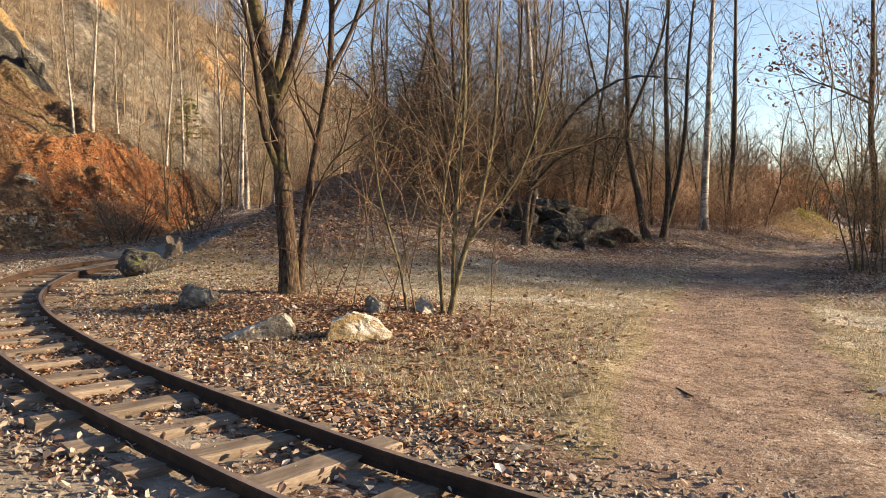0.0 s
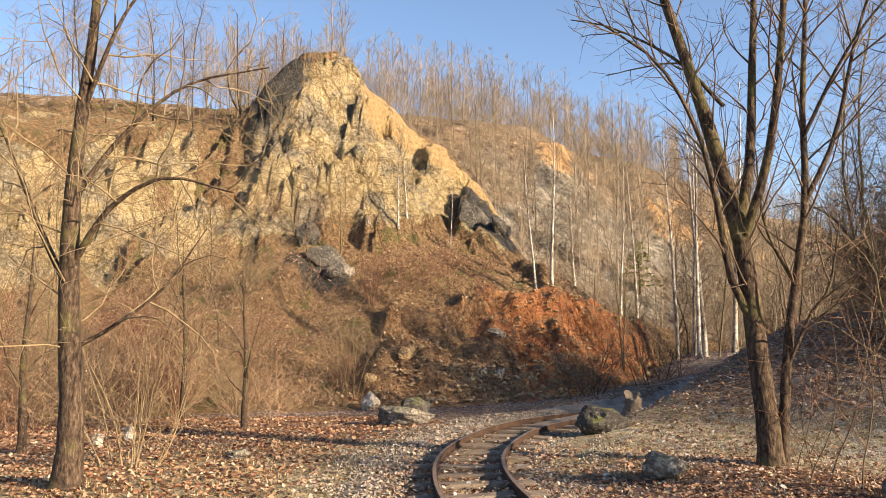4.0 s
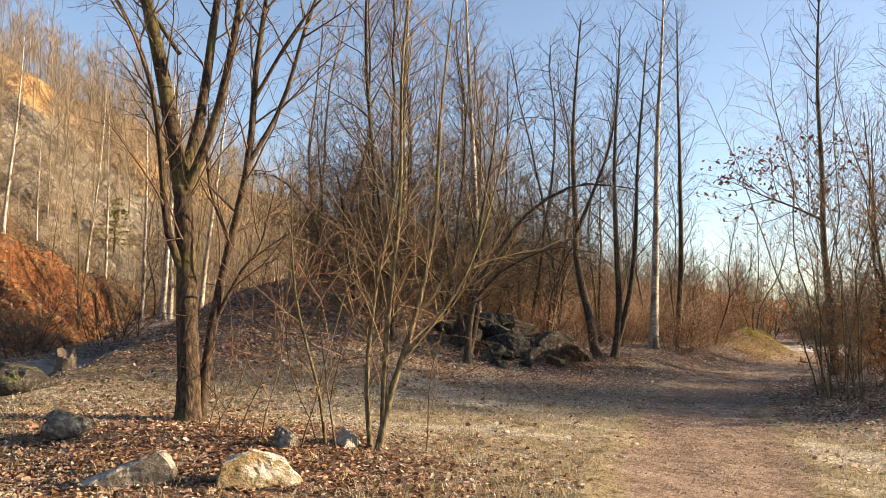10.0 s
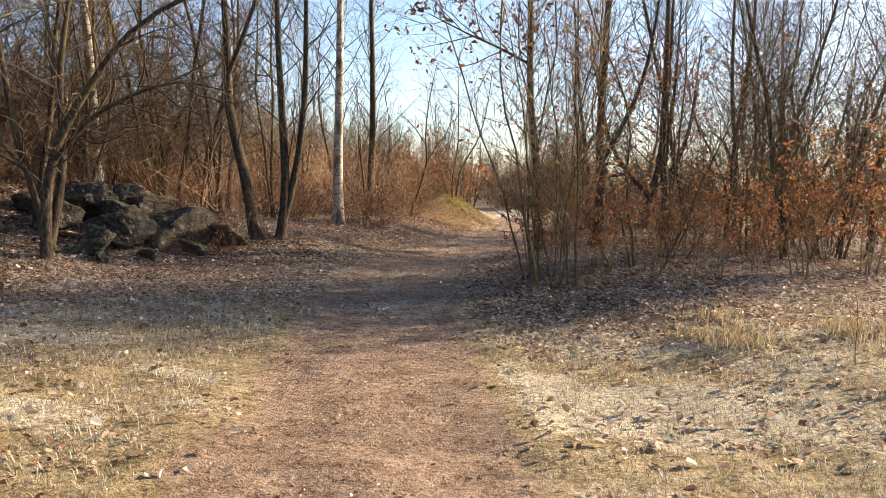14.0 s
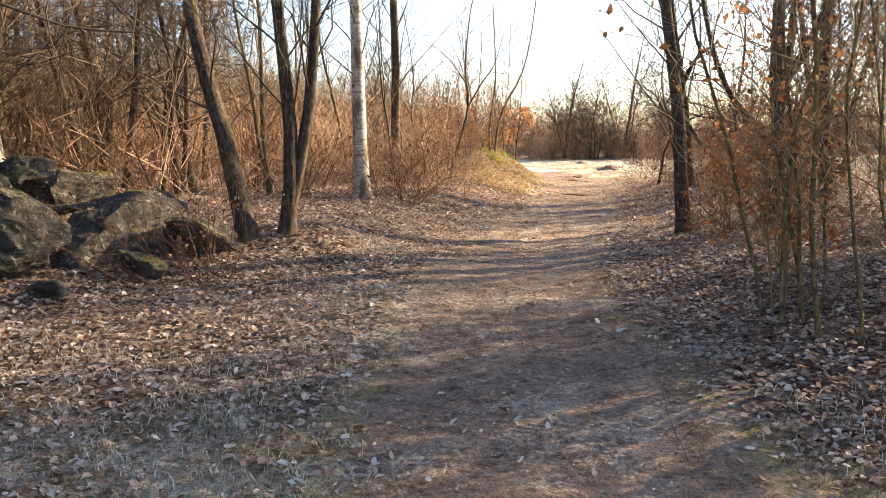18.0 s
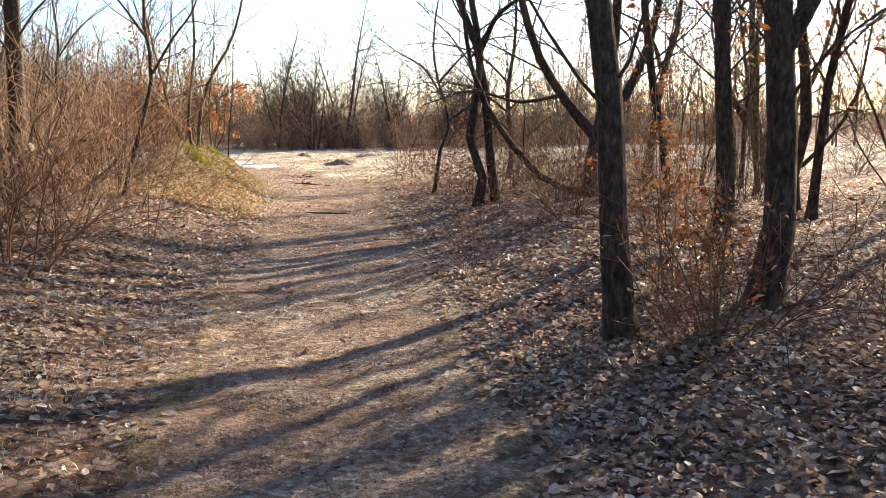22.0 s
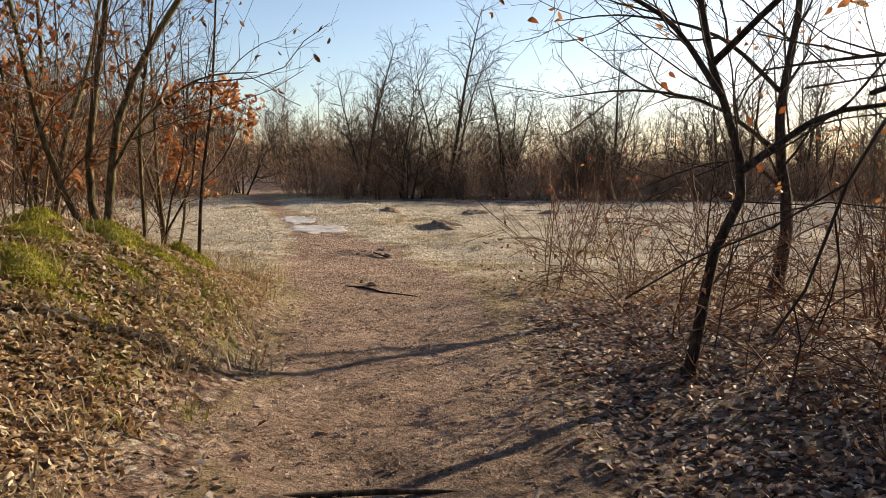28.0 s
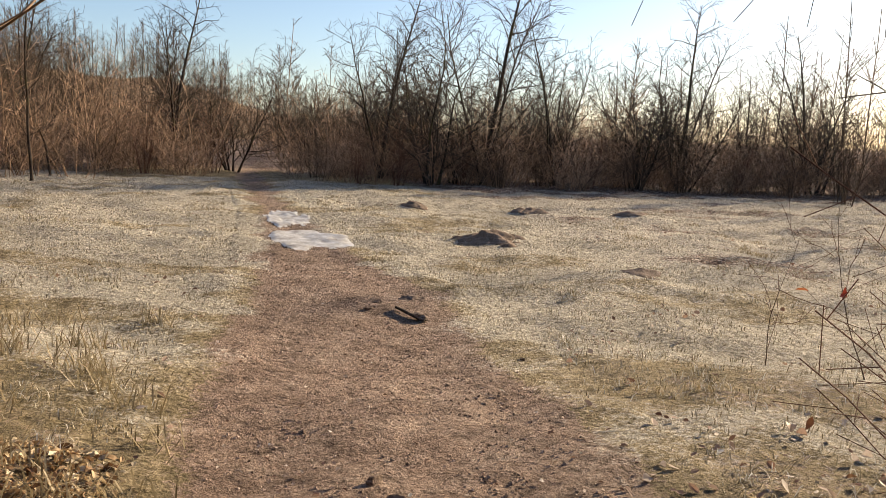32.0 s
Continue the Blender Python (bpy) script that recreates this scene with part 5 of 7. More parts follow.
left_tree = plant("tree", limbs(65, [
    ([(0.0, -0.05, 0), (0.05, 0.8, 0), (-0.02, 1.8, 0), (-0.05, 3.0, 0), (0.02, 4.2, 0), (0.15, 5.4, 0), (0.25, 7.5, 0)], 0.16, 0.02),
    ([(0.0, 2.6, 0), (0.5, 3.2, -0.2), (1.2, 3.5, -0.4), (2.0, 3.3, -0.5)], 0.045, 0.008),
    ([(0.0, 3.4, 0), (0.5, 4.2, 0.2), (1.2, 4.8, 0.3), (2.2, 5.0, 0.3)], 0.04, 0.008),
    ([(0.0, 2.2, 0), (-0.5, 3.0, 0.2), (-1.0, 4.2, 0.2), (-1.6, 5.2, 0.3)], 0.045, 0.008),
    ([(0.03, 1.6, 0), (0.45, 1.85, 0.1), (1.0, 2.3, 0.2), (1.5, 3.0, 0.2)], 0.03, 0.007),
    ([(0.05, 4.4, 0), (0.6, 5.5, -0.2), (1.3, 6.3, -0.3)], 0.035, 0.008),
]), "arch", M_BARK, M_TWIG_TAN, "bare grey-barked tree with tangled drooping twigs", "tree", 25, sides=(9, 5, 3, 3))
place(left_tree, -6.0, -1.55)
for _x, _y, _t, _s in ((-9.4, -2.2, 80, 0.45), (-11.2, 1.4, 140, 0.42), (-13.8, 0.6, 250, 0.5)):
    repeat(left_tree, _x, _y, _t, _s)

heap_tree = plant("tree", limbs(12, [
    ([(0, -0.1, 0), (0.0, 0.7, 0), (0.15, 1.5, 0), (0.6, 2.3, 0), (1.2, 3.1, 0.1), (2.1, 3.6, 0.2), (3.2, 3.5, 0.2)], 0.085, 0.01),
    ([(0.02, 0.1, 0.1), (-0.2, 0.9, 0.1), (-0.5, 1.8, 0.2), (-0.7, 3.0, 0.2), (-1.1, 4.4, 0.3)], 0.07, 0.01),
    ([(0.0, 0.2, 0.1), (0.1, 1.3, 0.3), (0.0, 2.6, 0.5), (0.2, 4.2, 0.6), (0.3, 5.6, 0.7)], 0.07, 0.01),
    ([(0.1, 1.3, 0), (0.8, 1.9, -0.3), (1.8, 2.3, -0.5), (2.6, 2.2, -0.6)], 0.04, 0.008),
    ([(-0.3, 1.2, 0.1), (-1.0, 2.0, 0), (-1.9, 2.6, 0), (-2.6, 2.5, 0)], 0.04, 0.008),
]), "arch", M_BARK_DARK, M_TWIG_DARK, "dark spreading tree with arching boughs over the boulder heap", "tree", 35)
place(heap_tree, -3.4, 13.5)

lean_tree = plant("tree", [bend([(0, 0, -0.05), (-0.15, 0.1, 0.5), (-0.4, 0.3, 1.3), (-0.75, 0.5, 2.3), (-0.85, 0.6, 3.6), (-1.0, 0.7, 5.5), (-0.9, 0.8, 8.5)], 0.11, 0.015),
                           bend([(-0.8, 0.55, 3.0), (-0.4, 0.5, 3.9), (0.1, 0.4, 5.2), (0.3, 0.4, 7.0)], 0.05, 0.01)],
                  "slim", M_BARK_DARK, M_TWIG_DARK, "dark leaning tree beside the boulder heap", "tree", 45)
place(lean_tree, -2.15, 17.4)
pair_tree = plant("tree", [bend([(0, 0, -0.05), (0.1, 0, 1.0), (0.02, 0, 2.4), (-0.15, 0.2, 4.5), (-0.1, 0.3, 8.0)], 0.085, 0.012),
                           bend([(0.06, 0, 0.3), (0.25, 0.1, 1.2), (0.42, 0.1, 2.6), (0.45, 0.1, 4.6), (0.6, 0.2, 7.5)], 0.07, 0.012)],
                  "slim", M_BARK_DARK, M_TWIG_DARK, "dark twin-stemmed tree beside the path", "tree", 46)
place(pair_tree, -1.8, 17.6)

birch = plant("birch", [stem(71, 12, 0.12, (-0.01, 0.02), 0.012, 14)], "slim", M_BIRCH, M_TWIG_DARK, "birch with flaking white and dark bark", "tree", 51)
place(birch, -2.05, 21.6)
for x, y, turn, size in ((-6.9, 16.3, 40, 0.85), (-5.6, 17.9, 130, 0.9), (-18.2, 18.4, 20, 0.75), (-19.0, 19.4, 80, 0.8), (-19.8, 18.8, 200, 0.7), (-18.8, 20.6, 300, 0.85), (-20.5, 20.2, 250, 0.75), (-7.6, 21, 77, 0.8),
                         (-9.5, 26, 33, 0.8)):
    repeat(birch, x, y, turn, size)

dark_tree = plant("tree", [stem(72, 11, 0.105, (0.02, 0.0), 0.02, 14)], "slim", M_BARK_DARK, M_TWIG_DARK, "slender dark-barked tree at the path's edge", "tree", 52)
place(dark_tree, -2.4, 25.3)

oak = plant("oak", [bend([(0, 0, -0.05), (-0.05, 0.05, 0.6), (-0.1, 0.1, 1.6), (-0.28, 0.2, 3.0), (-0.32, 0.3, 4.6), (-0.45, 0.5, 7.0), (-0.4, 0.5, 9.5)], 0.092, 0.018),
                    bend([(-0.3, 0.2, 3.6), (-0.9, 0.0, 3.9), (-1.5, -0.2, 4.15), (-2.2, -0.3, 4.5)], 0.035, 0.008)],
            "slim", M_BARK_DARK, M_TWIG_DARK, "dark straight oak with a few brown leaves still on its boughs", "tree", 53, leaves=(M_LEAF_OAK, 520, 0.13, 3.6, 5.6))
place(oak, 2.68, 19.6)
oak_two = plant("oak", [bend([(0, 0, -0.05), (0.1, 0.0, 0.8), (0.05, 0.1, 2.0), (0.1, 0.1, 4.0), (0.3, 0.2, 8.5)], 0.105, 0.018),
                        bend([(0.06, 0.05, 1.6), (0.5, 0.1, 2.4), (0.9, 0.1, 3.6), (1.2, 0.1, 6.0)], 0.06, 0.01)],
                "slim", M_BARK_DARK, M_TWIG_DARK, "dark mossy-footed oak with orange-brown leaves low down", "tree", 54, leaves=(M_LEAF_ORANGE, 900, 0.075, 0.9, 4.0))
place(oak_two, 3.7, 19.75)
repeat(oak_two, 5.2, 22.9, 70, 1.0)

curved_tree = plant("tree", [bend([(0, 0, -0.05), (0.12, 0.1, 0.45), (0.3, 0.15, 1.05), (0.42, 0.2, 1.6), (0.34, 0.3, 2.2), (0.42, 0.35, 3.2), (0.6, 0.4, 4.2)], 0.034, 0.007),
                             bend([(0.42, 0.2, 1.55), (0.7, 0.2, 2.0), (0.95, 0.25, 2.35), (1.15, 0.3, 3.0)], 0.02, 0.005),
                             bend([(0.36, 0.25, 2.0), (0.0, 0.3, 2.5), (-0.5, 0.4, 2.9)], 0.016, 0.005)],
                    "shrub", M_BARK_DARK, M_TWIG_DARK, "thin bent tree leaning from the bank over the path", "tree", 58)
place(curved_tree, -1.37, 25.8)
repeat(curved_tree, -2.3, 28.2, 200, 0.9)
repeat(curved_tree, -1.9, 23.6, 110, 0.8)

# twin wavy trees and the great spreading one
twin_tree = plant("tree", [bend([(0, 0, -0.05), (0.08, 0, 0.5), (-0.12, 0, 1.1), (0.05, 0, 1.8), (0.0, 0.1, 2.6), (-0.2, 0.2, 4.0), (-0.3, 0.2, 7.0)], 0.072, 0.012)],
                  "high", M_BARK_DARK, M_TWIG_DARK, "dark wavy-trunked tree beside the path", "tree", 55)
place(twin_tree, 3.3, 26.3)
twin_two = plant("tree", [bend([(0, 0, -0.05), (-0.1, 0, 0.7), (-0.16, 0, 1.5), (-0.3, 0.1, 2.3), (-0.55, 0.1, 3.0), (-0.6, 0.2, 5.0), (-0.8, 0.2, 7.5)], 0.074, 0.012),
                          bend([(-0.25, 0, 2.1), (0.0, 0.0, 2.6), (0.4, -0.1, 2.9)], 0.05, 0.02)],
                 "high", M_BARK, M_TWIG_DARK, "brown-barked tree with a broken fork beside its dark twin", "tree", 56)
place(twin_two, 3.6, 26.35)
great_tree = plant("tree", [bend([(0, 0, -0.05), (0.05, 0.1, 0.6), (0.25, 0.2, 1.3), (0.4, 0.2, 2.4), (0.5, 0.3, 4.2), (0.6, 0.4, 8.0)], 0.1, 0.018),
                            bend([(0.1, 0.1, 0.9), (-0.45, 0.0, 1.5), (-0.9, -0.1, 2.2), (-1.25, -0.2, 3.4), (-1.6, -0.2, 5.5)], 0.08, 0.012),
                            bend([(0.2, 0.1, 1.0), (0.7, 0.2, 1.7), (1.1, 0.3, 2.8), (1.3, 0.3, 5.0)], 0.08, 0.012),
                            bend([(0.0, -0.05, 0.1), (-0.6, -0.1, 0.25), (-1.1, -0.1, 0.7), (-1.7, 0.0, 1.7), (-1.9, 0.1, 3.2), (-2.1, 0.1, 5.0)], 0.055, 0.01),
                            bend([(-0.45, 0.0, 1.5), (-1.1, -0.15, 1.4), (-1.8, -0.2, 1.55), (-2.5, -0.3, 1.35)], 0.03, 0.007)],
                   "limb", M_BARK_DARK, M_TWIG_DARK, "large dark tree with sprawling crooked limbs", "tree", 57, sides=(10, 5, 3, 3))
place(great_tree, 4.95, 26.2)
repeat(great_tree, 9.2, 28.6, 160, 0.85)
repeat(twin_tree, 6.9, 24.2, 90, 1.1)
repeat(twin_two, 7.3, 29.4, 200, 1.0)

# ---------------------------------------------------------------- patterns for the woods
slim_a = plant("tree", [stem(81, 7.5, 0.045, (0.06, 0.04), 0.09)], "slim", M_BARK, M_TWIG, "slender bare young tree in the wood", "tree", 61)
slim_b = plant("tree", [stem(82, 8.5, 0.055, (-0.1, 0.05), 0.08)], "slim", M_BARK_DARK, M_TWIG_DARK, "slender dark bare tree in the wood", "tree", 62)
slim_c = plant("tree", [stem(83, 7.0, 0.042, (0.08, -0.05), 0.08), stem(84, 6.0, 0.034, (-0.12, 0.05), 0.08)], "slim", M_BARK_GREEN, M_TWIG_TAN, "thin twin-stemmed bare tree with mossy bark", "tree", 63)
shrub_a = plant("shrub", clump(91, 12, 2.6, 0.013, 0.4, 0.3), "shrub", M_TWIG_RED, M_TWIG_RED, "leafless reddish-brown shrub of thin stems", "shrub", 64, sides=(5, 3, 3, 3))
shrub_b = plant("shrub", clump(92, 11, 3.2, 0.015, 0.3, 0.3), "shrub", M_TWIG, M_TWIG, "tall leafless brown shrub of many stems", "shrub", 65, sides=(5, 3, 3, 3))
shrub_tan = plant("shrub", clump(93, 12, 1.9, 0.011, 0.6, 0.35), "shrub", M_TWIG_TAN, M_TWIG_TAN, "tangle of dry straw-coloured brushwood", "shrub", 66, sides=(5, 3, 3, 3))
shrub_arch = plant("shrub", clump(193, 9, 3.0, 0.014, 1.0, 0.3, 0.16, -0.02, 9), "arch", M_TWIG, M_TWIG, "tangled arching brown shrub of fine twigs", "shrub", 166, sides=(5, 3, 3, 3))
shrub_low = plant("bramble", clump(94, 14, 0.95, 0.006, 1.1, 0.4, 0.14, -0.06), "shrub", M_TWIG_RED, M_TWIG_RED, "low arching tangle of reddish brambles", "bramble", 67, leaves=(M_LEAF_RED, 140, 0.06, 0.0, 0.9), sides=(4, 3, 3, 3))
thicket = plant("thicket_tree", clump(95, 6, 6.6, 0.017, 0.5, 0.8, 0.1, 0.04, 13), "thin", M_BARK_GREEN, M_TWIG_TAN, "tall clump of thin mossy stems with tan leaves clinging low down", "tree", 68,
                leaves=(M_LEAF_ORANGE, 150, 0.07, 0.2, 3.0), sides=(5, 3, 3, 3))
thicket_two = plant("thicket_tree", clump(195, 5, 6.0, 0.021, 0.75, 0.5, 0.13, 0.06, 13), "thin", M_BARK_GREEN, M_TWIG, "spreading clump of crooked mossy stems with a few tan leaves", "tree", 168,
                    leaves=(M_LEAF_ORANGE, 130, 0.07, 0.3, 3.2), sides=(6, 3, 3, 3))
beech = plant("beech_sapling", clump(96, 5, 2.4, 0.014, 0.12, 0.2, 0.05, 0.03, 7), "shrub", M_TWIG_TAN, M_TWIG_TAN, "young beech with bright orange-brown winter leaves", "sapling", 69, leaves=(M_LEAF_ORANGE, 640, 0.085, 0.6, 2.7), sides=(5, 3, 3, 3))
whip = plant("sapling", [stem(97, 1.5, 0.0055, (0.12, 0.05), 0.12, 9, tip=0.0018)], "shrub", M_TWIG, M_TWIG_RED, "thin bare sapling standing in the grass", "sapling", 70, sides=(5, 3, 3, 3))
for ob, x, y, turn in ((slim_a, -5.2, 19.6, 0), (slim_b, -4.3, 20.4, 50), (slim_c, -3.6, 21.6, 10), (shrub_a, -2.6, 29.8, 0), (shrub_b, -3.3, 27.6, 40), (shrub_tan, -7.2, -0.8, 0), (shrub_arch, -5.4, 13.2, 0), (shrub_low, -3.0, 24.0, 0),
                       (thicket, 3.0, 15.2, 0), (thicket_two, 4.3, 15.6, 60), (beech, -1.6, 30.5, 0), (whip, 4.65, 12.5, 0)):
    place(ob, x, y, turn)

R = random.Random(77)


def free(x, y, margin=0.7):
    off, _ = trail_off(np.array([x]), np.array([y]))
    return off[0] > margin and track_off(np.array([x]), np.array([y]))[0] > 1.6


def scatter(obs, n, box, size=(0.8, 1.2), margin=0.7, apart=0.8, keep=None):
    made, tries = [], 0
    while len(made) < n and tries < n * 40:
        tries += 1
        x, y = R.uniform(box[0], box[1]), R.uniform(box[2], box[3])
        if free(x, y, margin) and all(math.hypot(x - a, y - b) > apart for a, b in made) and (keep is None or keep(x, y)):
            made.append((x, y))
            repeat(R.choice(obs), x, y, R.uniform(0, 360), R.uniform(*size), (R.uniform(-4, 4), R.uniform(-4, 4)))


def bare(x, y):
    return mound(x, y) < 0.12 or 0.8 * x + 1.0 * y > 8.5


# wood to the left of the path
scatter([heap_tree], 5, (-12, -4.2, 17.5, 27), (0.7, 0.95), 2.0, 1.6)
scatter([heap_tree], 6, (-10, -4.6, 11.5, 18), (0.65, 0.9), 2.0, 1.6, lambda x, y: math.hypot(x + 4.2, y - 15.4) > 2 and bare(x, y))
scatter([slim_a, slim_b, slim_c, slim_c], 18, (-15, -3.4, 18, 38), (0.75, 1.15), 2.2, 1.1, lambda x, y: not (y > 33 and x > -7))
scatter([slim_a, slim_c, slim_b], 13, (-14, -4.6, 11.5, 20), (0.8, 1.25), 2.2, 1.1, bare)
scatter([shrub_a, shrub_b, shrub_b], 12, (-9, -1.6, 20, 31.5), (0.7, 1.05), 0.9, 0.8)
scatter([shrub_b, shrub_tan, shrub_arch], 14, (-12, -4.6, 11, 19), (0.7, 1.05), 2.0, 0.9, lambda x, y: math.hypot(x + 4.2, y - 15.4) > 1.9 and bare(x, y))
scatter([shrub_low], 12, (-5, -1.3, 16, 31), (0.7, 1.2), 0.5, 0.8)
# thicket to the right
for x, y, t, s in ((3.43, 14.5, 20, 0.8), (6.7, 17.9, 75, 1.0), (10.0, 17.2, 222, 0.9), (11.2, 24.2, 140, 1.1), (13.6, 23.2, 310, 1.0)):
    repeat(thicket, x, y, t, s)
# the three clumps near y 28 are added, mostly unseen, to shade the path
for x, y, t, s in ((7.4, 20.6, 300, 0.9), (9.2, 19.0, 15, 0.95), (4.8, 17.2, 130, 0.9), (7.6, 19.2, 40, 0.8), (9.6, 19.4, 310, 0.85), (11.5, 19.6, 190, 0.8), (8.4, 21.6, 120, 0.7), (7.9, 23.6, 80, 1.0), (9.8, 25.4, 0, 1.1), (12.4, 26.2, 260, 1.1), (6.2, 27.9, 20, 0.85), (7.7, 28.1, 150, 0.9), (5.9, 29.2, 280, 0.75), (6.4, 19.4, 95, 1.15), (7.7, 18.3, 230, 1.15)):
    repeat(thicket_two, x, y, t, s)
for ob, x, y, t, s in ((slim_b, 7.0, 18.9, 40, 1.05), (slim_a, 8.1, 19.8, 200, 1.1)):
    repeat(ob, x, y, t, s)
scatter([slim_b, slim_a, slim_c], 8, (4.6, 13, 17.5, 29), (0.85, 1.3), 2.0, 1.3, lambda x, y: x < 4.8 + 0.31 * (y - 2.5))
scatter([slim_b, slim_a], 4, (8, 15, 27, 31), (0.7, 1.0), 2.0, 1.5)
scatter([shrub_a, shrub_b], 4, (4.0, 12, 17, 31), (0.45, 0.75), 1.8, 1.2, lambda x, y: x < 4.8 + 0.31 * (y - 2.5))
scatter([shrub_low], 10, (2.6, 7, 15, 30), (0.6, 1.0), 0.5, 0.9)
scatter([beech], 4, (3.6, 7.5, 16, 21.5), (0.5, 0.9), 0.8, 1.0)
for x, y, t, s in ((-2.1, 29.2, 40, 0.8), (-1.6, 31.9, 90, 0.7), (3.1, 19.3, 20, 0.45), (2.95, 15.5, 200, 0.8), (5.8, 15.2, 20, 0.6), (3.3, 20.3, 80, 0.6), (2.72, 19.05, 30, 0.22), (2.95, 19.15, 130, 0.2), (3.3, 16.9, 77, 0.8), (3.85, 14.9, 10, 0.7), (4.5, 14.6, 10, 0.6), (5.3, 14.5, 60, 0.55), (6.4, 15.0, 130, 0.75), (7.2, 15.3, 280, 0.8), (8.1, 16.2, 95, 0.75)):
    repeat(beech, x, y, t, s)
for x, y, t, s in ((5.75, 10.5, 30, 0.75), (4.1, 34.8, 80, 0.8), (3.7, 35.4, 200, 0.7), (-1.8, 5.3, 10, 1.3), (-1.5, 5.7, 60, 1.7), (-1.0, 6.0, 190, 1.5), (-2.0, 5.6, 250, 1.2), (-0.8, 5.5, 300, 1.6), (-0.6, 6.6, 75, 2.1), (-2.3, 6.2, 330, 1.6), (-0.5, 5.7, 111, 1.9), (-2.5, 5.9, 45, 1.3), (0.1, 6.4, 260, 1.4),
                   (1.98, 13.0, 120, 0.55), (-1.5, 26.4, 44, 1.6), (-0.9, 32.2, 70, 0.8)):
    repeat(whip, x, y, t, s)
for x, y, t, s in ((4.3, 28.0, 140, 0.5), (5.2, 30.2, 200, 0.5), (5.0, 28.9, 280, 0.5)):
    repeat(shrub_a, x, y, t, s)
arch_bramble = plant("bramble", clump(194, 8, 1.5, 0.005, 1.5, 0.35, 0.12, -0.1, 10), "shrub", M_TWIG_RED, M_TWIG_RED, "wide arching bramble with red-brown canes over fallen leaves", "bramble", 167, leaves=(M_LEAF_RED, 90, 0.055, 0.0, 0.9), sides=(5, 3, 3, 3))
place(arch_bramble, 3.35, 29.6)
for x, y, t, s in ((3.9, 30.6, 70, 1.0), (3.6, 31.6, 150, 0.9), (4.6, 29.6, 220, 1.1), (4.7, 31.4, 300, 1.0), (3.3, 28.4, 30, 0.8)):
    repeat(arch_bramble, x, y, t, s)
# crooked tree at the mouth of the clearing, its long boughs reaching over towards the path
mouth_tree = plant("tree", [bend([(0, 0, -0.05), (0.07, 0.05, 0.35), (0.12, 0.05, 0.75), (0.26, 0.1, 1.1), (0.2, 0.2, 1.5), (0.05, 0.25, 1.9), (-0.05, 0.3, 2.6), (0.1, 0.4, 3.8)], 0.038, 0.009),
                            bend([(0.12, 0.12, 1.7), (-0.2, 0.2, 2.15), (-0.6, 0.1, 2.4), (-1.0, 0.0, 2.7)], 0.022, 0.005),
                            bend([(0.24, 0.1, 1.25), (0.7, 0.5, 1.6), (1.2, 1.0, 1.75), (1.6, 1.6, 2.3)], 0.026, 0.006),
                            bend([(0.05, 0.25, 1.9), (0.6, 0.1, 2.4), (1.2, -0.1, 2.6), (1.8, -0.1, 2.5)], 0.024, 0.005)],
                   "thin", M_BARK_DARK, M_TWIG_DARK, "small crooked dark tree with long drooping boughs", "tree", 169, leaves=(M_LEAF_ORANGE, 110, 0.075, 0.6, 2.4), sides=(8, 5, 3, 3))
place(mouth_tree, 3.08, 28.7, -25)
bough_tree = plant("tree", [bend([(0, 0, -0.05), (0.1, 0, 0.8), (0.0, 0.1, 1.8), (0.2, 0.2, 3.2), (0.2, 0.2, 5.0)], 0.075, 0.012),
                            bend([(0.02, 0.1, 1.5), (-0.7, 0.2, 2.0), (-1.5, 0.3, 2.15), (-2.4, 0.3, 2.05)], 0.03, 0.005),
                            bend([(0.05, 0.1, 2.1), (-0.6, 0.4, 2.75), (-1.5, 0.7, 3.0), (-2.3, 0.9, 2.95)], 0.03, 0.005),
                            bend([(0.05, 0.0, 1.1), (-0.5, -0.3, 1.4), (-1.1, -0.5, 1.35), (-1.8, -0.7, 1.1)], 0.022, 0.005)],
                   "limb", M_BARK_DARK, M_TWIG_DARK, "dark tree with long bare boughs hanging over the brambles", "tree", 170, sides=(8, 5, 3, 3))
place(bough_tree, 5.4, 32.4)
red_sapling = plant("sapling", clump(99, 5, 1.5, 0.006, 0.25, 0.15, 0.08, 0.03, 7), "shrub", M_TWIG_RED, M_TWIG_RED, "thin sapling with a tuft of red leaves at its top", "sapling", 75, leaves=(M_LEAF_SCARLET, 36, 0.045, 0.9, 1.9), sides=(4, 3, 3, 3))
oak_sapling = plant("oak_sapling", [bend([(0, 0, -0.05), (0.05, 0, 0.8), (0.16, 0, 1.7), (0.24, 0.05, 3.4)], 0.02, 0.006),
                                    bend([(0.07, 0, 0.85), (0.24, 0, 1.05), (0.38, -0.05, 1.3), (0.48, -0.05, 1.6)], 0.008, 0.003),
                                    bend([(0.12, 0, 1.3), (0.25, 0.05, 1.5), (0.32, 0.1, 1.8)], 0.007, 0.003),
                                    bend([(-0.45, 0.1, -0.05), (-0.3, 0.05, 0.35), (-0.05, 0.0, 0.8), (0.0, 0.05, 1.3), (0.15, 0.1, 2.2)], 0.014, 0.004),
                                    bend([(-0.3, -0.1, -0.05), (-0.22, -0.1, 0.6), (-0.1, 0, 1.2), (-0.12, 0, 2.4)], 0.013, 0.004)],
                    "sparse", M_BARK, M_TWIG, "young oak with a tuft of orange-brown leaves on its side twigs", "sapling", 171, leaves=(M_LEAF_ORANGE, 520, 0.085, 0.75, 1.75), sides=(6, 3, 3, 3))
place(oak_sapling, -0.5, 31.6)
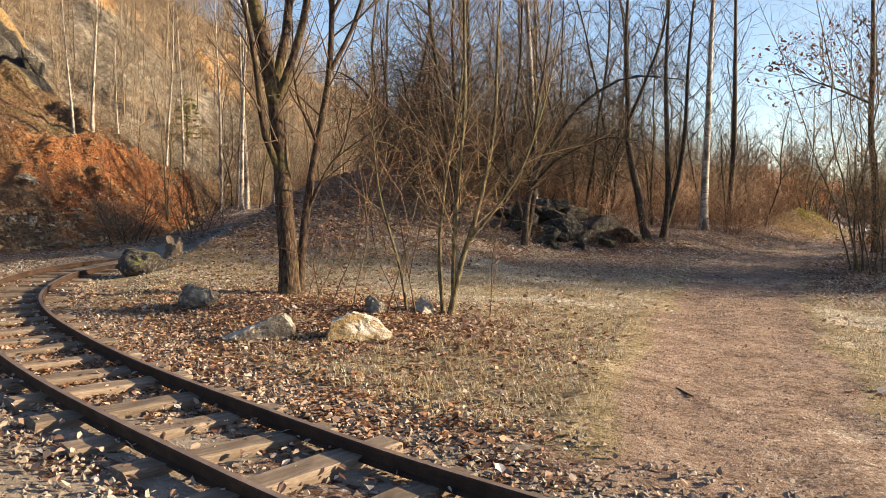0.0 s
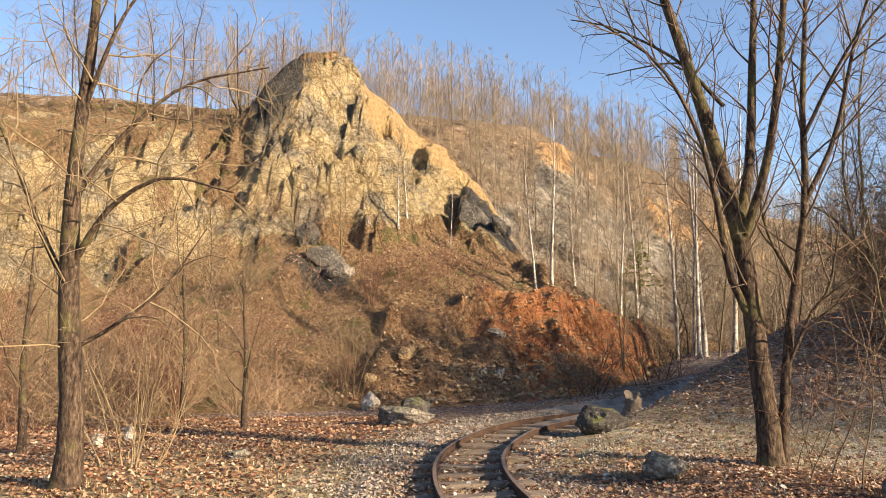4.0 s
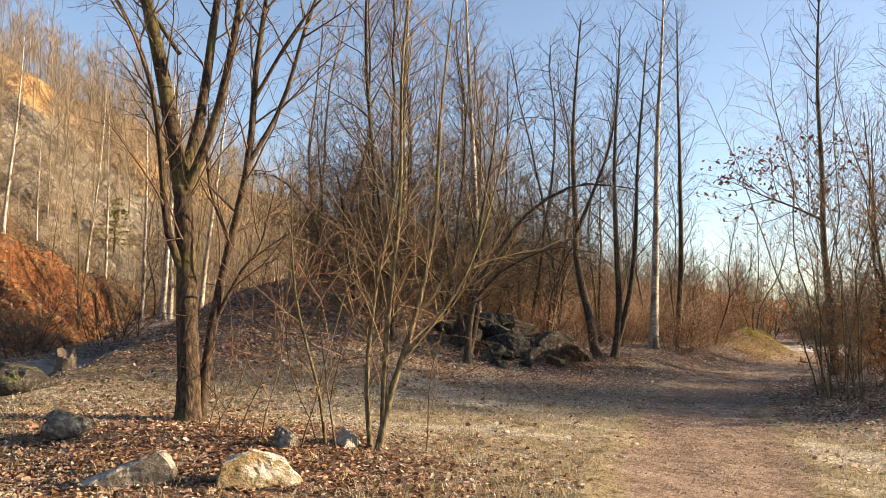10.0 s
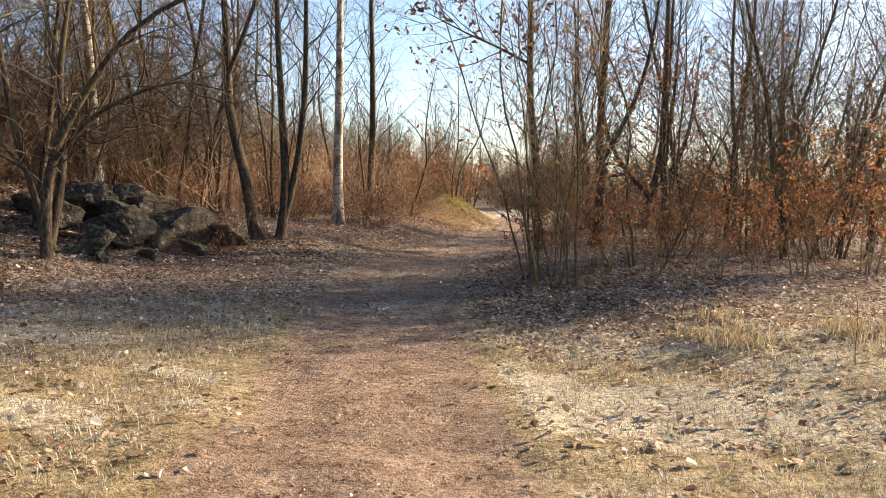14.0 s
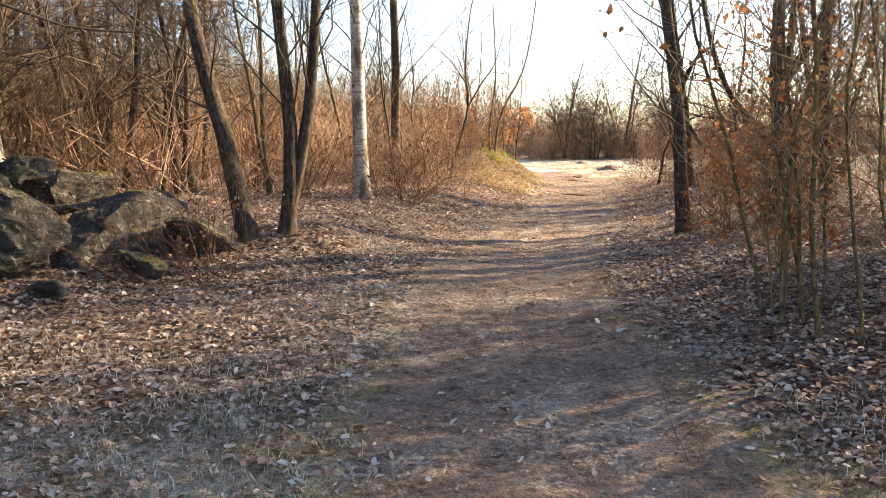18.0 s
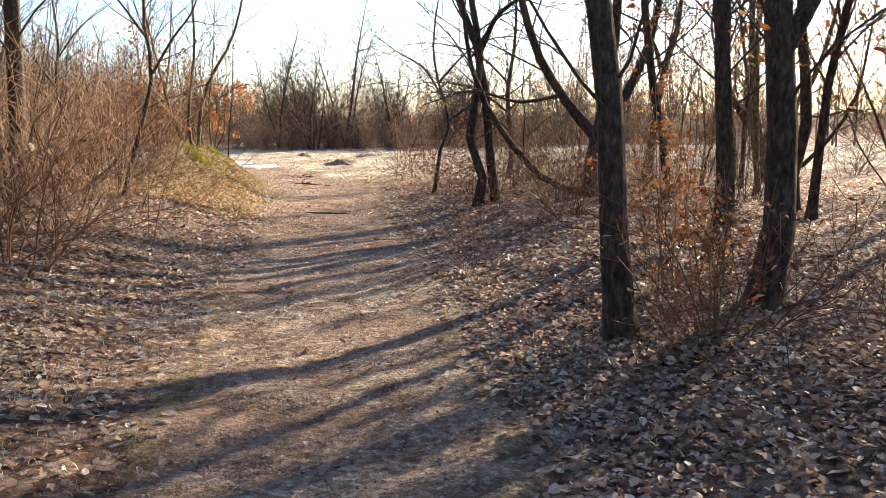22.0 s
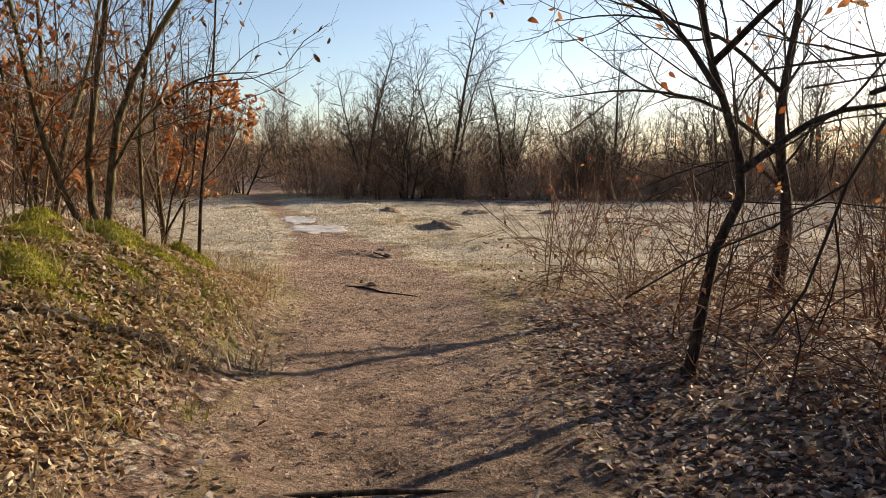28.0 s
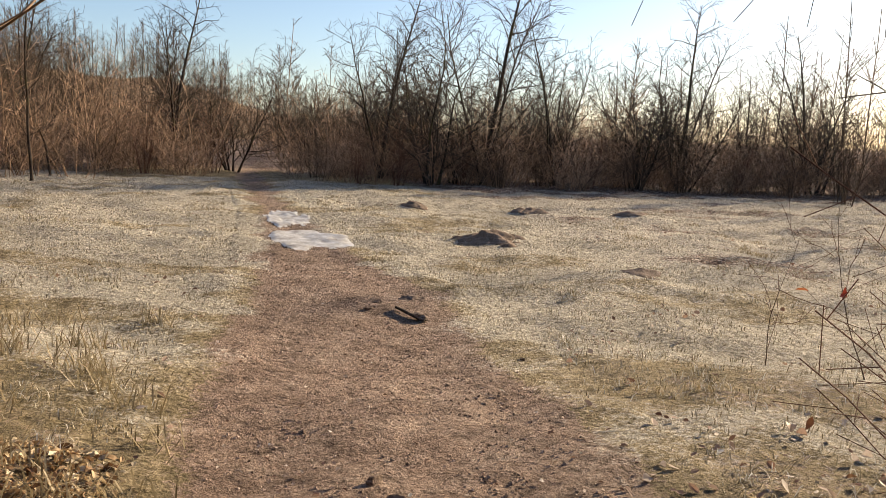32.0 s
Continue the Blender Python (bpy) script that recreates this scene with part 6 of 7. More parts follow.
bank_tree = plant("bank_tree", [bend([(0, 0, -0.05), (0.1, 0.02, 0.3), (0.14, 0, 0.8), (0.35, 0.05, 1.4), (0.75, 0.1, 2.1), (1.0, 0.1, 3.0), (1.2, 0.1, 4.4)], 0.038, 0.009),
                                bend([(0.02, 0, -0.05), (-0.08, 0.05, 0.5), (-0.02, 0.1, 1.2), (0.1, 0.1, 2.2), (0.02, 0.2, 4.6)], 0.034, 0.008),
                                bend([(0.12, 0, 0.55), (0.4, -0.1, 0.95), (0.85, -0.2, 1.25), (1.3, -0.3, 1.3)], 0.016, 0.004),
                                bend([(-0.05, 0, -0.05), (-0.3, -0.1, 0.6), (-0.5, -0.1, 1.5), (-0.9, 0, 3.6)], 0.026, 0.006),
                                bend([(0.3, 0.2, -0.05), (0.28, 0.2, 0.9), (0.42, 0.2, 2.0), (0.5, 0.3, 3.8)], 0.017, 0.005)],
                  "thin", M_BARK_GREEN, M_TWIG, "many-stemmed shrub tree with moss round its foot on the bank", "tree", 173, leaves=(M_LEAF_RED, 140, 0.07, 0.6, 2.0), sides=(7, 4, 3, 3))
place(bank_tree, -1.0, 30.5)
repeat(bank_tree, -1.75, 31.4, 70, 0.9)
repeat(bank_tree, -1.0, 32.4, 130, 0.65)
place(red_sapling, 2.95, 32.3)
for x, y, t, s in ((3.35, 32.9, 50, 0.8), (3.6, 31.7, 140, 0.7), (2.2, 22.0, 30, 0.5)):
    repeat(red_sapling, x, y, t, s)
# brush on the bank to the left of the track
for k in range(46):
    s, d = R.uniform(-12, -2.2), R.uniform(10.5, 27)
    if d < profile(s, TOE) - 2.5 or track_off(*(np.array([q]) for q in on_face(s, d)[:2]))[0] < 2.5:
        continue
    x, y, z = on_face(s, d)
    if d < profile(s, TOE) + 0.5:
        z = ground_z(x, y)
    repeat(R.choice([shrub_tan, shrub_tan, shrub_low, shrub_a]), x, y, R.uniform(0, 360), R.uniform(0.7, 1.3), z=z)
for s, d, ob, size in ((-4.2, 28.6, slim_c, 0.55), (-2.2, 29.5, birch, 0.36), (-0.3, 30.2, birch, 0.22), (2.6, 27.5, birch, 0.5), (3.2, 28.2, birch, 0.6), (-1.9, 29.8, birch, 0.3), (6.5, 33, birch, 0.6), (7.4, 34, birch, 0.65), (5.2, 36, birch, 0.6), (-10.8, 40, great_tree, 0.8), (-13.5, 38, slim_a, 1.0), (-15, 39, slim_b, 1.0),
                       (-18, 38, slim_b, 1.1), (-8.6, 38, slim_a, 0.7), (-7.4, 37.2, shrub_b, 0.9), (-9.8, 37.5, slim_c, 0.8), (-12, 36, slim_b, 0.8), (-16, 36, slim_a, 0.9), (-9, 17.5, slim_c, 0.75), (-7, 19, slim_a, 0.6),
                       (-6.2, 37, shrub_a, 0.8), (-8.2, 36.2, shrub_b, 0.8), (-20, 41, slim_a, 1), (-11, 18, slim_c, 0.8), (-6.4, 21.5, slim_a, 0.55), (-14, 20, slim_c, 0.8), (0.5, 26.5, shrub_low, 1.1), (-1.0, 27.0, shrub_low, 1.3),
                       (-2.0, 27.4, shrub_low, 1.3), (-0.4, 28.2, shrub_low, 1.2), (0.9, 28.6, shrub_low, 1.0)):
    x, y, z = on_face(s, d)
    repeat(ob, x, y, R.uniform(0, 360), size, z=z)
scatter([shrub_a, shrub_a, shrub_b], 8, (-19, -9, 18, 27), (0.6, 0.9), 2, 1.0)
scatter([slim_a, slim_c], 12, (-22, -13.5, 15, 28), (0.6, 0.9), 2, 1.2)
# edge of the far side of the clearing
far_tree = plant("tree", clump(98, 6, 5.6, 0.05, 0.6, 0.3, 0.1, 0.03, 9), "edge", M_BARK_DARK, M_TWIG_DARK, "dark many-stemmed tree at the clearing's far edge", "tree", 73, sides=(6, 4, 3, 3))
place(far_tree, 1.8, 54.4)
edge_tree = plant("tree", [stem(121, 7.2, 0.10, (0.05, 0.02), 0.04, 12), stem(122, 6.0, 0.06, (0.3, 0.1), 0.06, 10), stem(123, 5.4, 0.055, (-0.32, 0.05), 0.07, 10)], "edge", M_BARK_DARK, M_TWIG_DARK,
                  "dark spreading tree standing out of the brushwood at the clearing's edge", "tree", 74, sides=(7, 4, 3, 3))
place(edge_tree, 3.4, 55.2)
for _x, _y, _t, _s in ((0.2, 56.2, 40, 0.85), (-6.5, 57, 100, 0.85), (5.8, 56.2, 200, 0.75), (10.2, 57.4, 310, 0.85), (15.5, 58.6, 150, 0.8), (-11.5, 56.5, 20, 0.8), (19.5, 58.8, 70, 0.85)):
    repeat(edge_tree, _x, _y, _t, _s)
repeat(far_tree, -4.8, 57.5, 70, 0.75)
repeat(far_tree, 8.5, 56.0, 170, 0.8)
repeat(far_tree, 15.0, 57.0, 250, 0.8)
for k in range(24):
    x = -14 + k * 1.5 + R.uniform(-0.4, 0.4)
    y = 53.2 + 0.16 * max(x, 0) + R.uniform(-0.8, 3.5)
    if free(x, y, 0.5):
        repeat(R.choice([shrub_b, shrub_a, shrub_b, shrub_a]), x, y, R.uniform(0, 360), R.uniform(0.55, 0.85))
scatter([far_tree, edge_tree, far_tree], 22, (-18, 26, 55, 66), (0.55, 0.95), 0.8, 1.6, lambda x, y: y > 54.5 + 0.16 * max(x, 0))
scatter([shrub_a, shrub_b], 7, (-16, -6.5, 36, 52), (0.6, 0.95), 2, 1.0)
scatter([slim_a, slim_b], 10, (-18, -7.5, 36, 52), (0.6, 0.95), 2, 1.0)
scatter([shrub_b], 10, (12, 22, 36, 54), (0.6, 0.9), 2, 1.0)


# ---------------------------------------------------------------- conifer
def conifer(x, y, h, seed, z=None):
    rng, nr = random.Random(seed), np.random.default_rng(seed)
    root = tagged(new("conifer"), "small dark green conifer among the bare trees", "tree")
    V, F = tubes([stem(seed, h, 0.07, (0, 0), 0.01, 8)], 6)
    mesh_object("trunk", V, F, M_BARK_DARK, root)
    polys, P, N = [], [], []
    for k in range(40):
        f = rng.uniform(0.12, 0.97)
        a = rng.uniform(0, 6.283)
        q = sprig(rng, np.array([0, 0, f * h]), unit(np.array([math.cos(a), math.sin(a), 0.05])), (1 - f) * h * 0.5 + 0.15, 0.014, 0.004, 4, 0.06, -0.02)
        polys.append(q)
        for _ in range(60):
            i, w = rng.randrange(4), rng.random()
            P.append(q[0][i] * (1 - w) + q[0][i + 1] * w + np.array([rng.gauss(0, 0.04), rng.gauss(0, 0.04), rng.gauss(-0.01, 0.03)]))
    V, F = tubes(polys, 3)
    mesh_object("boughs", V, F, M_BARK_DARK, root)
    P = np.array(P)
    V, F = leaf_mesh(P, nr.normal(size=P.shape) + np.array([0, 0, 0.8]), 0.1, nr, 0.2)
    mesh_object("foliage", V, F, M_NEEDLE, root)
    place(root, x, y, z=z)


conifer(-33.7, 27.9, 3.2, 5, float(hill_z(np.array([-33.7]), np.array([27.9]))[0][0]) + ground_z(-33.7, 27.9))


# ---------------------------------------------------------------- far woods
def far_trees(name, spots, material, label, seed, tall=(7, 11), spread_out=0.22):
    """Many small bare trees in one mesh."""
    rng = random.Random(seed)
    patterns = []
    for v in range(5):
        polys = []
        h = 9.0
        trunk = stem(seed * 7 + v, h, 0.055, (rng.uniform(-0.05, 0.05), rng.uniform(-0.05, 0.05)), 0.03, 5, tip=0.02)
        polys.append(trunk)
        for k in range(17):
            f = rng.uniform(0.12, 0.97)
            p = trunk[0][0] * (1 - f) + trunk[0][-1] * f
            i = min(int(f * 5), 4)
            p = trunk[0][i] + (trunk[0][i + 1] - trunk[0][i]) * (f * 5 - i)
            a = rng.uniform(0, 6.283)
            b = sprig(rng, p, unit(np.array([math.cos(a), math.sin(a), 1.0])), 2.9 * (1.15 - f), 0.024, 0.014, 2, 0.1, 0.06)
            polys.append(b)
            for j in range(3):
                w = rng.uniform(0.2, 1)
                q = b[0][0] * (1 - w) + b[0][-1] * w
                polys.append(sprig(rng, q, unit(np.array([rng.gauss(0, 1), rng.gauss(0, 1), 0.8])), 1.4 * (1.2 - f), 0.014, 0.01, 1, 0, 0))
        patterns.append(tubes(polys, 3))
    VV, FF, base = [], [], 0
    for x, y, z in spots:
        V, F = patterns[rng.randrange(5)]
        a, k = rng.uniform(0, 6.283), rng.uniform(*tall) / 9.0
        c, s = math.cos(a), math.sin(a)
        W = np.stack([(V[:, 0] * c - V[:, 1] * s) * k + x, (V[:, 0] * s + V[:, 1] * c) * k + y, V[:, 2] * k + z - 0.2], 1)
        VV.append(W)
        FF.append(F + base)
        base += len(V)
    return tagged(mesh_object(name, np.concatenate(VV), np.concatenate(FF), material), label, "woodland", kind="stuff")


nr = np.random.default_rng(12)
hx, hy = np.r_[nr.uniform(-60, -20, 2600), nr.uniform(-80, -14, 2600)], np.r_[nr.uniform(6, 60, 2600), nr.uniform(-30, 84, 2600)]
mixed = nr.permutation(5200)
hx, hy = hx[mixed], hy[mixed]
hz, hs = hill_z(hx, hy)
hz = hz + height(hx, hy)
s_, d_ = face_sd(hx, hy)
fz, fclay, frock, fbas, ftoe, _rim = face_z(s_, d_)
on = (s_ > -34) & (s_ < 13) & (d_ < 46) & (d_ > ftoe)
slope = np.where(on, np.maximum(hz, fz * FACE_K), hz)
ok = (slope > 0.5) & (hs < 0.3) & ~(on & (hz < fz * FACE_K) & ((d_ < 35) | (frock > 0.2)))
ok &= ~(on & (s_ > -7.5) & (d_ < 37))
far_trees("hillside_wood", list(zip(hx[ok], hy[ok], slope[ok]))[:1050], M_FARWOOD, "bare winter wood that covers the hillside", 3, (3.5, 7.0))
fx, fy = nr.uniform(-60, 4, 520), nr.uniform(80, 125, 520)
k = hill(fx, fy) > 0.4
far_trees("far_hill_wood", list(zip(fx[k], fy[k], hill_z(fx[k], fy[k])[0] + height(fx[k], fy[k]))), M_FARDARK, "bare winter wood on the low hill beyond the clearing", 8, (4, 7))
fx, fy = nr.uniform(-60, 80, 300), nr.uniform(64, 125, 300)
far_trees("far_wood", list(zip(fx, fy, height(fx, fy) + hill(fx, fy))), M_FARDARK, "bare winter wood beyond the clearing", 4, (4, 7))
fx, fy = nr.uniform(16, 60, 130), nr.uniform(34, 70, 130)
far_trees("right_wood", list(zip(fx, fy, height(fx, fy))), M_FARDARK, "bare winter wood beyond the thicket", 5, (5, 8))


def brush_band(name, spots, material, label, seed, tall=(1.6, 3.4), fan=0.55, thick=1.0, sway=0.17, single=""):
    """Close-standing thin stems with twigs, in one mesh."""
    rng = random.Random(seed)
    patterns = []
    for v in range(6):
        polys = []
        for k in range(9):
            a, q = rng.uniform(0, 6.283), rng.random()
            b = sprig(rng, np.array([0.5 * q * math.cos(a), 0.5 * q * math.sin(a), -0.1]), unit(np.array([fan * math.cos(a), fan * math.sin(a), 1.0])), 2.8 * rng.uniform(0.45, 1.1), 0.011 * thick, 0.004 * thick, 4, sway * (1.6 if single else 1.0), 0.015)
            polys.append(b)
            for j in range(11):
                w = rng.uniform(0.1, 1)
                i = min(int(w * 4), 3)
                p = b[0][i] + (b[0][i + 1] - b[0][i]) * (w * 4 - i)
                polys.append(sprig(rng, p, unit(np.array([rng.gauss(0, 1), rng.gauss(0, 1), 0.7])), rng.uniform(0.35, 1.0) * (1.3 - w), 0.007 * thick, 0.004 * thick, 1, 0.2, 0.02))
        patterns.append(tubes(polys, 3))
    if single:
        shapes = {}
        for x, y, z in spots:
            v, turn, k = rng.randrange(6), rng.uniform(0, 360), rng.uniform(*tall) / 2.8
            if v in shapes:
                ob = new(single, shapes[v])
            else:
                ob = mesh_object(single, *patterns[v], material)
                shapes[v] = ob.data
            ob.matrix_basis = pose(x, y, z - 0.02, 0, 0, turn) @ Matrix.Scale(k, 4)
            tagged(ob, label, "shrub", group=name.replace("_", " "))
        return None
    VV, FF, base = [], [], 0
    for x, y, z in spots:
        V, F = patterns[rng.randrange(6)]
        a, k = rng.uniform(0, 6.283), rng.uniform(*tall) / 2.8
        c, s = math.cos(a), math.sin(a)
        VV.append(np.stack([(V[:, 0] * c - V[:, 1] * s) * k + x, (V[:, 0] * s + V[:, 1] * c) * k + y, V[:, 2] * k + z], 1))
        FF.append(F + base)
        base += len(V)
    return tagged(mesh_object(name, np.concatenate(VV), np.concatenate(FF), material), label, "brushwood", kind="stuff")


def band_spots(n, box, keep=None, lift=None):
    x, y = nr.uniform(box[0], box[1], n), nr.uniform(box[2], box[3], n)
    off, _ = trail_off(x, y)
    k = (off > 0.9) & (track_off(x, y) > 2)
    if keep is not None:
        k &= keep(x, y)
    x, y = x[k], y[k]
    return list(zip(x, y, height(x, y) + (0 if lift is None else lift(x, y))))


M_BRUSH = blotchy("brushwood_brown", [(0.3, (0.13, 0.08, 0.052)), (0.7, (0.46, 0.315, 0.215))], 0.5, 8, 0.9, 0.2, 0.01, 0.7, True)
# the same brushwood with the wood's shade put into its colour
M_BRUSH_SHADED = blotchy("brushwood_shaded", [(0.3, (0.055, 0.036, 0.026)), (0.7, (0.25, 0.165, 0.11))], 0.5, 8, 0.9, 0.2, 0.01, 0.7, True)


def off_mound(x, y):
    """Not on the side of the spoil heap that looks to the track."""
    return (mound(x, y) < 0.12) | (0.8 * x + 1.0 * y > 8.5)


brush_band("clearing_hedge", band_spots(470, (-16, 30, 53, 59), lambda x, y: y > 53.3 + 0.16 * np.maximum(x, 0)), M_BRUSH, "dense leafless brushwood along the clearing's far edge", 6, (1.5, 3.1))
brush_band("left_undergrowth", band_spots(150, (-17, -2.2, 17.5, 45), lambda x, y: ~((y > 32) & (x > -6.5)) & (x < -3.2 + 1.6 * (y > 21))), M_BRUSH, "dense leafless undergrowth of the wood", 7, (1.4, 3.0))
brush_band("heap_undergrowth", band_spots(145, (-16, -5.6, 11, 22), off_mound), M_BRUSH_SHADED, "dense leafless undergrowth behind the boulder heap", 8, (1.4, 3.6))
brush_band("bank_twigs", band_spots(66, (-3.8, -0.4, 21.5, 31.5), lambda x, y: (trail_off(x, y)[0] > 1.15) & ((x < -0.75 - 0.08 * (y - 22)) | (y > 29.6))), M_BRUSH, "reddish thin-stemmed leafless shrub beside the path", 13, (1.3, 2.6), 0.38, 0.5, single="shrub")
brush_band("right_bank_twigs", band_spots(60, (3.2, 10, 23.5, 34), lambda x, y: (trail_off(x, y)[0] > 1.7) & (np.hypot(x - 3.4, y - 26.3) > 0.7) & (x < 5.5 + 0.5 * (y - 23)) & ((y < 29) | (x > 5.5))), M_BRUSH, "low reddish leafless shrub under the dark trees", 16, (0.7, 1.6), 0.7, 0.7, single="shrub")
brush_band("clearing_side_brush", band_spots(170, (-22, -6.8, 38, 57), lambda x, y: x < -6.8 - 0.25 * (y - 38) * (y < 50)), M_BRUSH, "leafless brushwood along the side of the clearing", 14, (2.0, 4.2), 0.4)
brush_band("right_undergrowth", band_spots(130, (4.6, 20, 15, 38), lambda x, y: (x < 4.8 + 0.31 * (y - 2.5)) & (((x > 6.2) & (y > 16.5) & (y < 23)) | ((x > 9) & (y > 30)))), M_BRUSH_SHADED, "dense leafless undergrowth of the wood", 9, (0.8, 2.0))
M_BRUSH_TAN = blotchy("brushwood_tan", [(0.3, (0.10, 0.062, 0.042)), (0.7, (0.36, 0.245, 0.16))], 0.5, 8, 0.9, 0.2, 0.01, 0.7, True)
spots = []
for k in range(130):
    s, d = nr.uniform(-16, -2.4), nr.uniform(11, 29.5)
    x, y, z = on_face(s, d)
    toe_d = profile(s, TOE)
    if d < toe_d - 3.5 or track_off(np.array([x]), np.array([y]))[0] < 2.6 or nr.random() < smooth(s, -5.5, -2.4) * 0.75:
        continue
    spots.append((x, y, z if d > toe_d + 0.5 else ground_z(x, y)))
brush_band("bank_brush", spots, M_BRUSH_TAN, "dense tangle of dry tan brushwood on the bank", 12, (1.3, 3.2), 0.7, 0.75, 0.4)
brush_band("hillside_brush", band_spots(850, (-54, -19, 10, 58), lambda x, y: hill(x, y) > np.where(face_sd(x, y)[1] < 46, FACE_K * face_z(*face_sd(x, y))[0], 0.1), hill), M_FARWOOD, "leafless brushwood all over the hillside", 10, (1.4, 3.2))
brush_band("far_hill_brush", band_spots(230, (-46, 2, 68, 118), None, hill), M_FARDARK, "brushwood on the low hill beyond the clearing", 15, (3.0, 5.5))
brush_band("far_brush", band_spots(240, (-45, 60, 58, 84), lambda x, y: y > 58 + 0.16 * np.maximum(x, 0), hill), M_BRUSH, "brushwood of the woods beyond the clearing", 11, (3.0, 5.2))

# ---------------------------------------------------------------- ground cover
def leaf_litter(name, X, Y, size, material, label, seed, lift=0.012, tilt=0.45, whole=False):
    g = np.random.default_rng(seed)
    Z = height(X, Y) + lift + g.uniform(0, 0.012, len(X))
    N = np.stack([g.normal(0, tilt, len(X)), g.normal(0, tilt, len(X)), np.ones(len(X))], 1)
    V, F = curled_leaf(np.stack([X, Y, Z], 1), N, size, g) if whole else leaf_mesh(np.stack([X, Y, Z], 1), N, size, g, 0.12)
    return tagged(mesh_object(name, V, F, material, shade=False), label, "leaf litter", kind="stuff")


g = np.random.default_rng(5)


def pick(n, box, weight):
    x, y = g.uniform(box[0], box[1], n), g.uniform(box[2], box[3], n)
    k = g.random(n) < weight(x, y)
    return x[k], y[k]


def wood_litter(x, y):
    off, side = trail_off(x, y)
    return (smooth(off, -0.35, 0.5) + 0.06 * (1 - smooth(y, 25, 29))) * smooth(y, 9, 14) * (1 - smooth(y, 30, 35)) * (1 - smooth(np.abs(x - 1), 6, 12)) * (1 - smooth(y, 25.5, 27) * (1 - smooth(x, 0.2, 0.7))) * (0.5 + 0.5 * smooth(fbm(x / 0.8, y / 0.8, 3, 2), -0.4, 0.3))


x, y = pick(150000, (-10, 12, 9, 35), wood_litter)
leaf_litter("leaf_litter", x, y, 0.05, M_LEAF, "frost-dulled fallen leaves on the woodland floor", 31, 0.014, 0.42)
x, y = pick(290000, (-4, 7, 10.5, 33), lambda x, y: 0.9 * (1 - 0.75 * (trail_off(x, y)[1] < 0) * (1 - smooth(trail_off(x, y)[0], 0.5, 1.3)) * (1 - smooth(y, 22, 25))) * (1 - smooth(y, 25.5, 27) * (1 - smooth(x, 0.2, 0.7))) * smooth(trail_off(x, y)[0], -0.15, 0.5) * (1 - smooth(trail_off(x, y)[0], 2.4, 4.0)) * smooth(y, 10.5, 14) * (1 - smooth(y, 29, 33)) * (0.35 + 0.65 * smooth(fbm(x / 0.7, y / 0.7, 3, 12), -0.35, 0.2)))
leaf_litter("path_side_leaves", x, y, 0.044, M_LEAF, "thick layer of frosted fallen leaves beside the path", 38, 0.008, 0.24)
x, y = pick(26000, (-13, -3, 6, 20), lambda x, y: (mound(x, y) + 0.6 * gauss(x, y, -6.5, 10, 3, 2.5)) * smooth(track_off(x, y), 1.2, 2.5))
leaf_litter("mound_leaves", x, y, 0.065, M_LEAF_RED, "brown leaves caught on the spoil heap", 39, 0.01, 0.35)
x, y = pick(48000, (-3.2, 0.8, 26, 33), lambda x, y: smooth(trail_off(x, y)[0], 0.1, 0.4) * (1 - smooth(x, -0.2, 0.4)))
leaf_litter("bank_leaves", x, y, 0.062, M_LEAF_TAN, "dry curled leaves on the mossy bank", 35, 0.01, 0.4, True)
x, y = pick(120000, (-6, 3.5, 1.2, 8), lambda x, y: (gauss(x, y, -1.5, 5.0, 1.9, 1.2) + 0.5 * gauss(x, y, 0.4, 2.3, 2.2, 0.6) + 0.25 * smooth(1.6 - track_off(x, y), 0, 1)) * smooth(trail_off(x, y)[0], 0, 0.5) * (0.45 + 0.55 * smooth(fbm(x / 0.6, y / 0.6, 3, 6), -0.3, 0.3)))
leaf_litter("leaf_heap", x, y, 0.05, M_LEAF_RED, "russet fallen leaves heaped round the trees and boulders", 32, 0.006, 0.3)
x, y = pick(40000, (-9, 7, -2, 5), lambda x, y: smooth(1.5 - track_off(x, y), 0, 0.7) * 0.3 * np.where(track_off(x, y) < 0.7, 0.55, 1.0))
leaf_litter("track_leaves", x, y, 0.055, M_LEAF, "dry leaves strewn over the track and ballast", 33, 0.05)
x, y = pick(42000, (-14, -3, -4, 5), lambda x, y: 0.7 * smooth(track_off(x, y), 1.2, 3))
leaf_litter("brush_leaves", x, y, 0.065, M_LEAF_RED, "dry brown leaves under the brush", 34)
x, y = pick(38000, (-7, 12, 1.5, 13), lambda x, y: 0.5 * smooth(fbm(x / 0.9, y / 0.9, 3, 61), 0.0, 0.4) * smooth(trail_off(x, y)[0], -0.4, 0.4) * smooth(track_off(x, y), 1, 2))
leaf_litter("meadow_leaves", x, y, 0.06, M_LEAF, "single fallen leaves scattered over the frosty grass", 36, 0.02, 0.4)
x, y = pick(26000, (-7, 10, 30, 48), lambda x, y: 0.4 * smooth(fbm(x / 0.8, y / 0.8, 3, 62), 0.0, 0.4) * smooth(trail_off(x, y)[0], -0.2, 0.5) * (1 - 0.7 * smooth(y, 35, 44)))
leaf_litter("clearing_leaves", x, y, 0.045, M_LEAF, "scattered leaves at the edge of the clearing", 37, 0.02, 0.4)
x, y = pick(90000, (-4, 8, 0, 40), lambda x, y: 0.55 * smooth(-trail_off(x, y)[0], -0.25, 0.2) * (0.25 + 0.75 * smooth(fbm(x / 0.5, y / 0.5, 3, 63), -0.1, 0.4)))
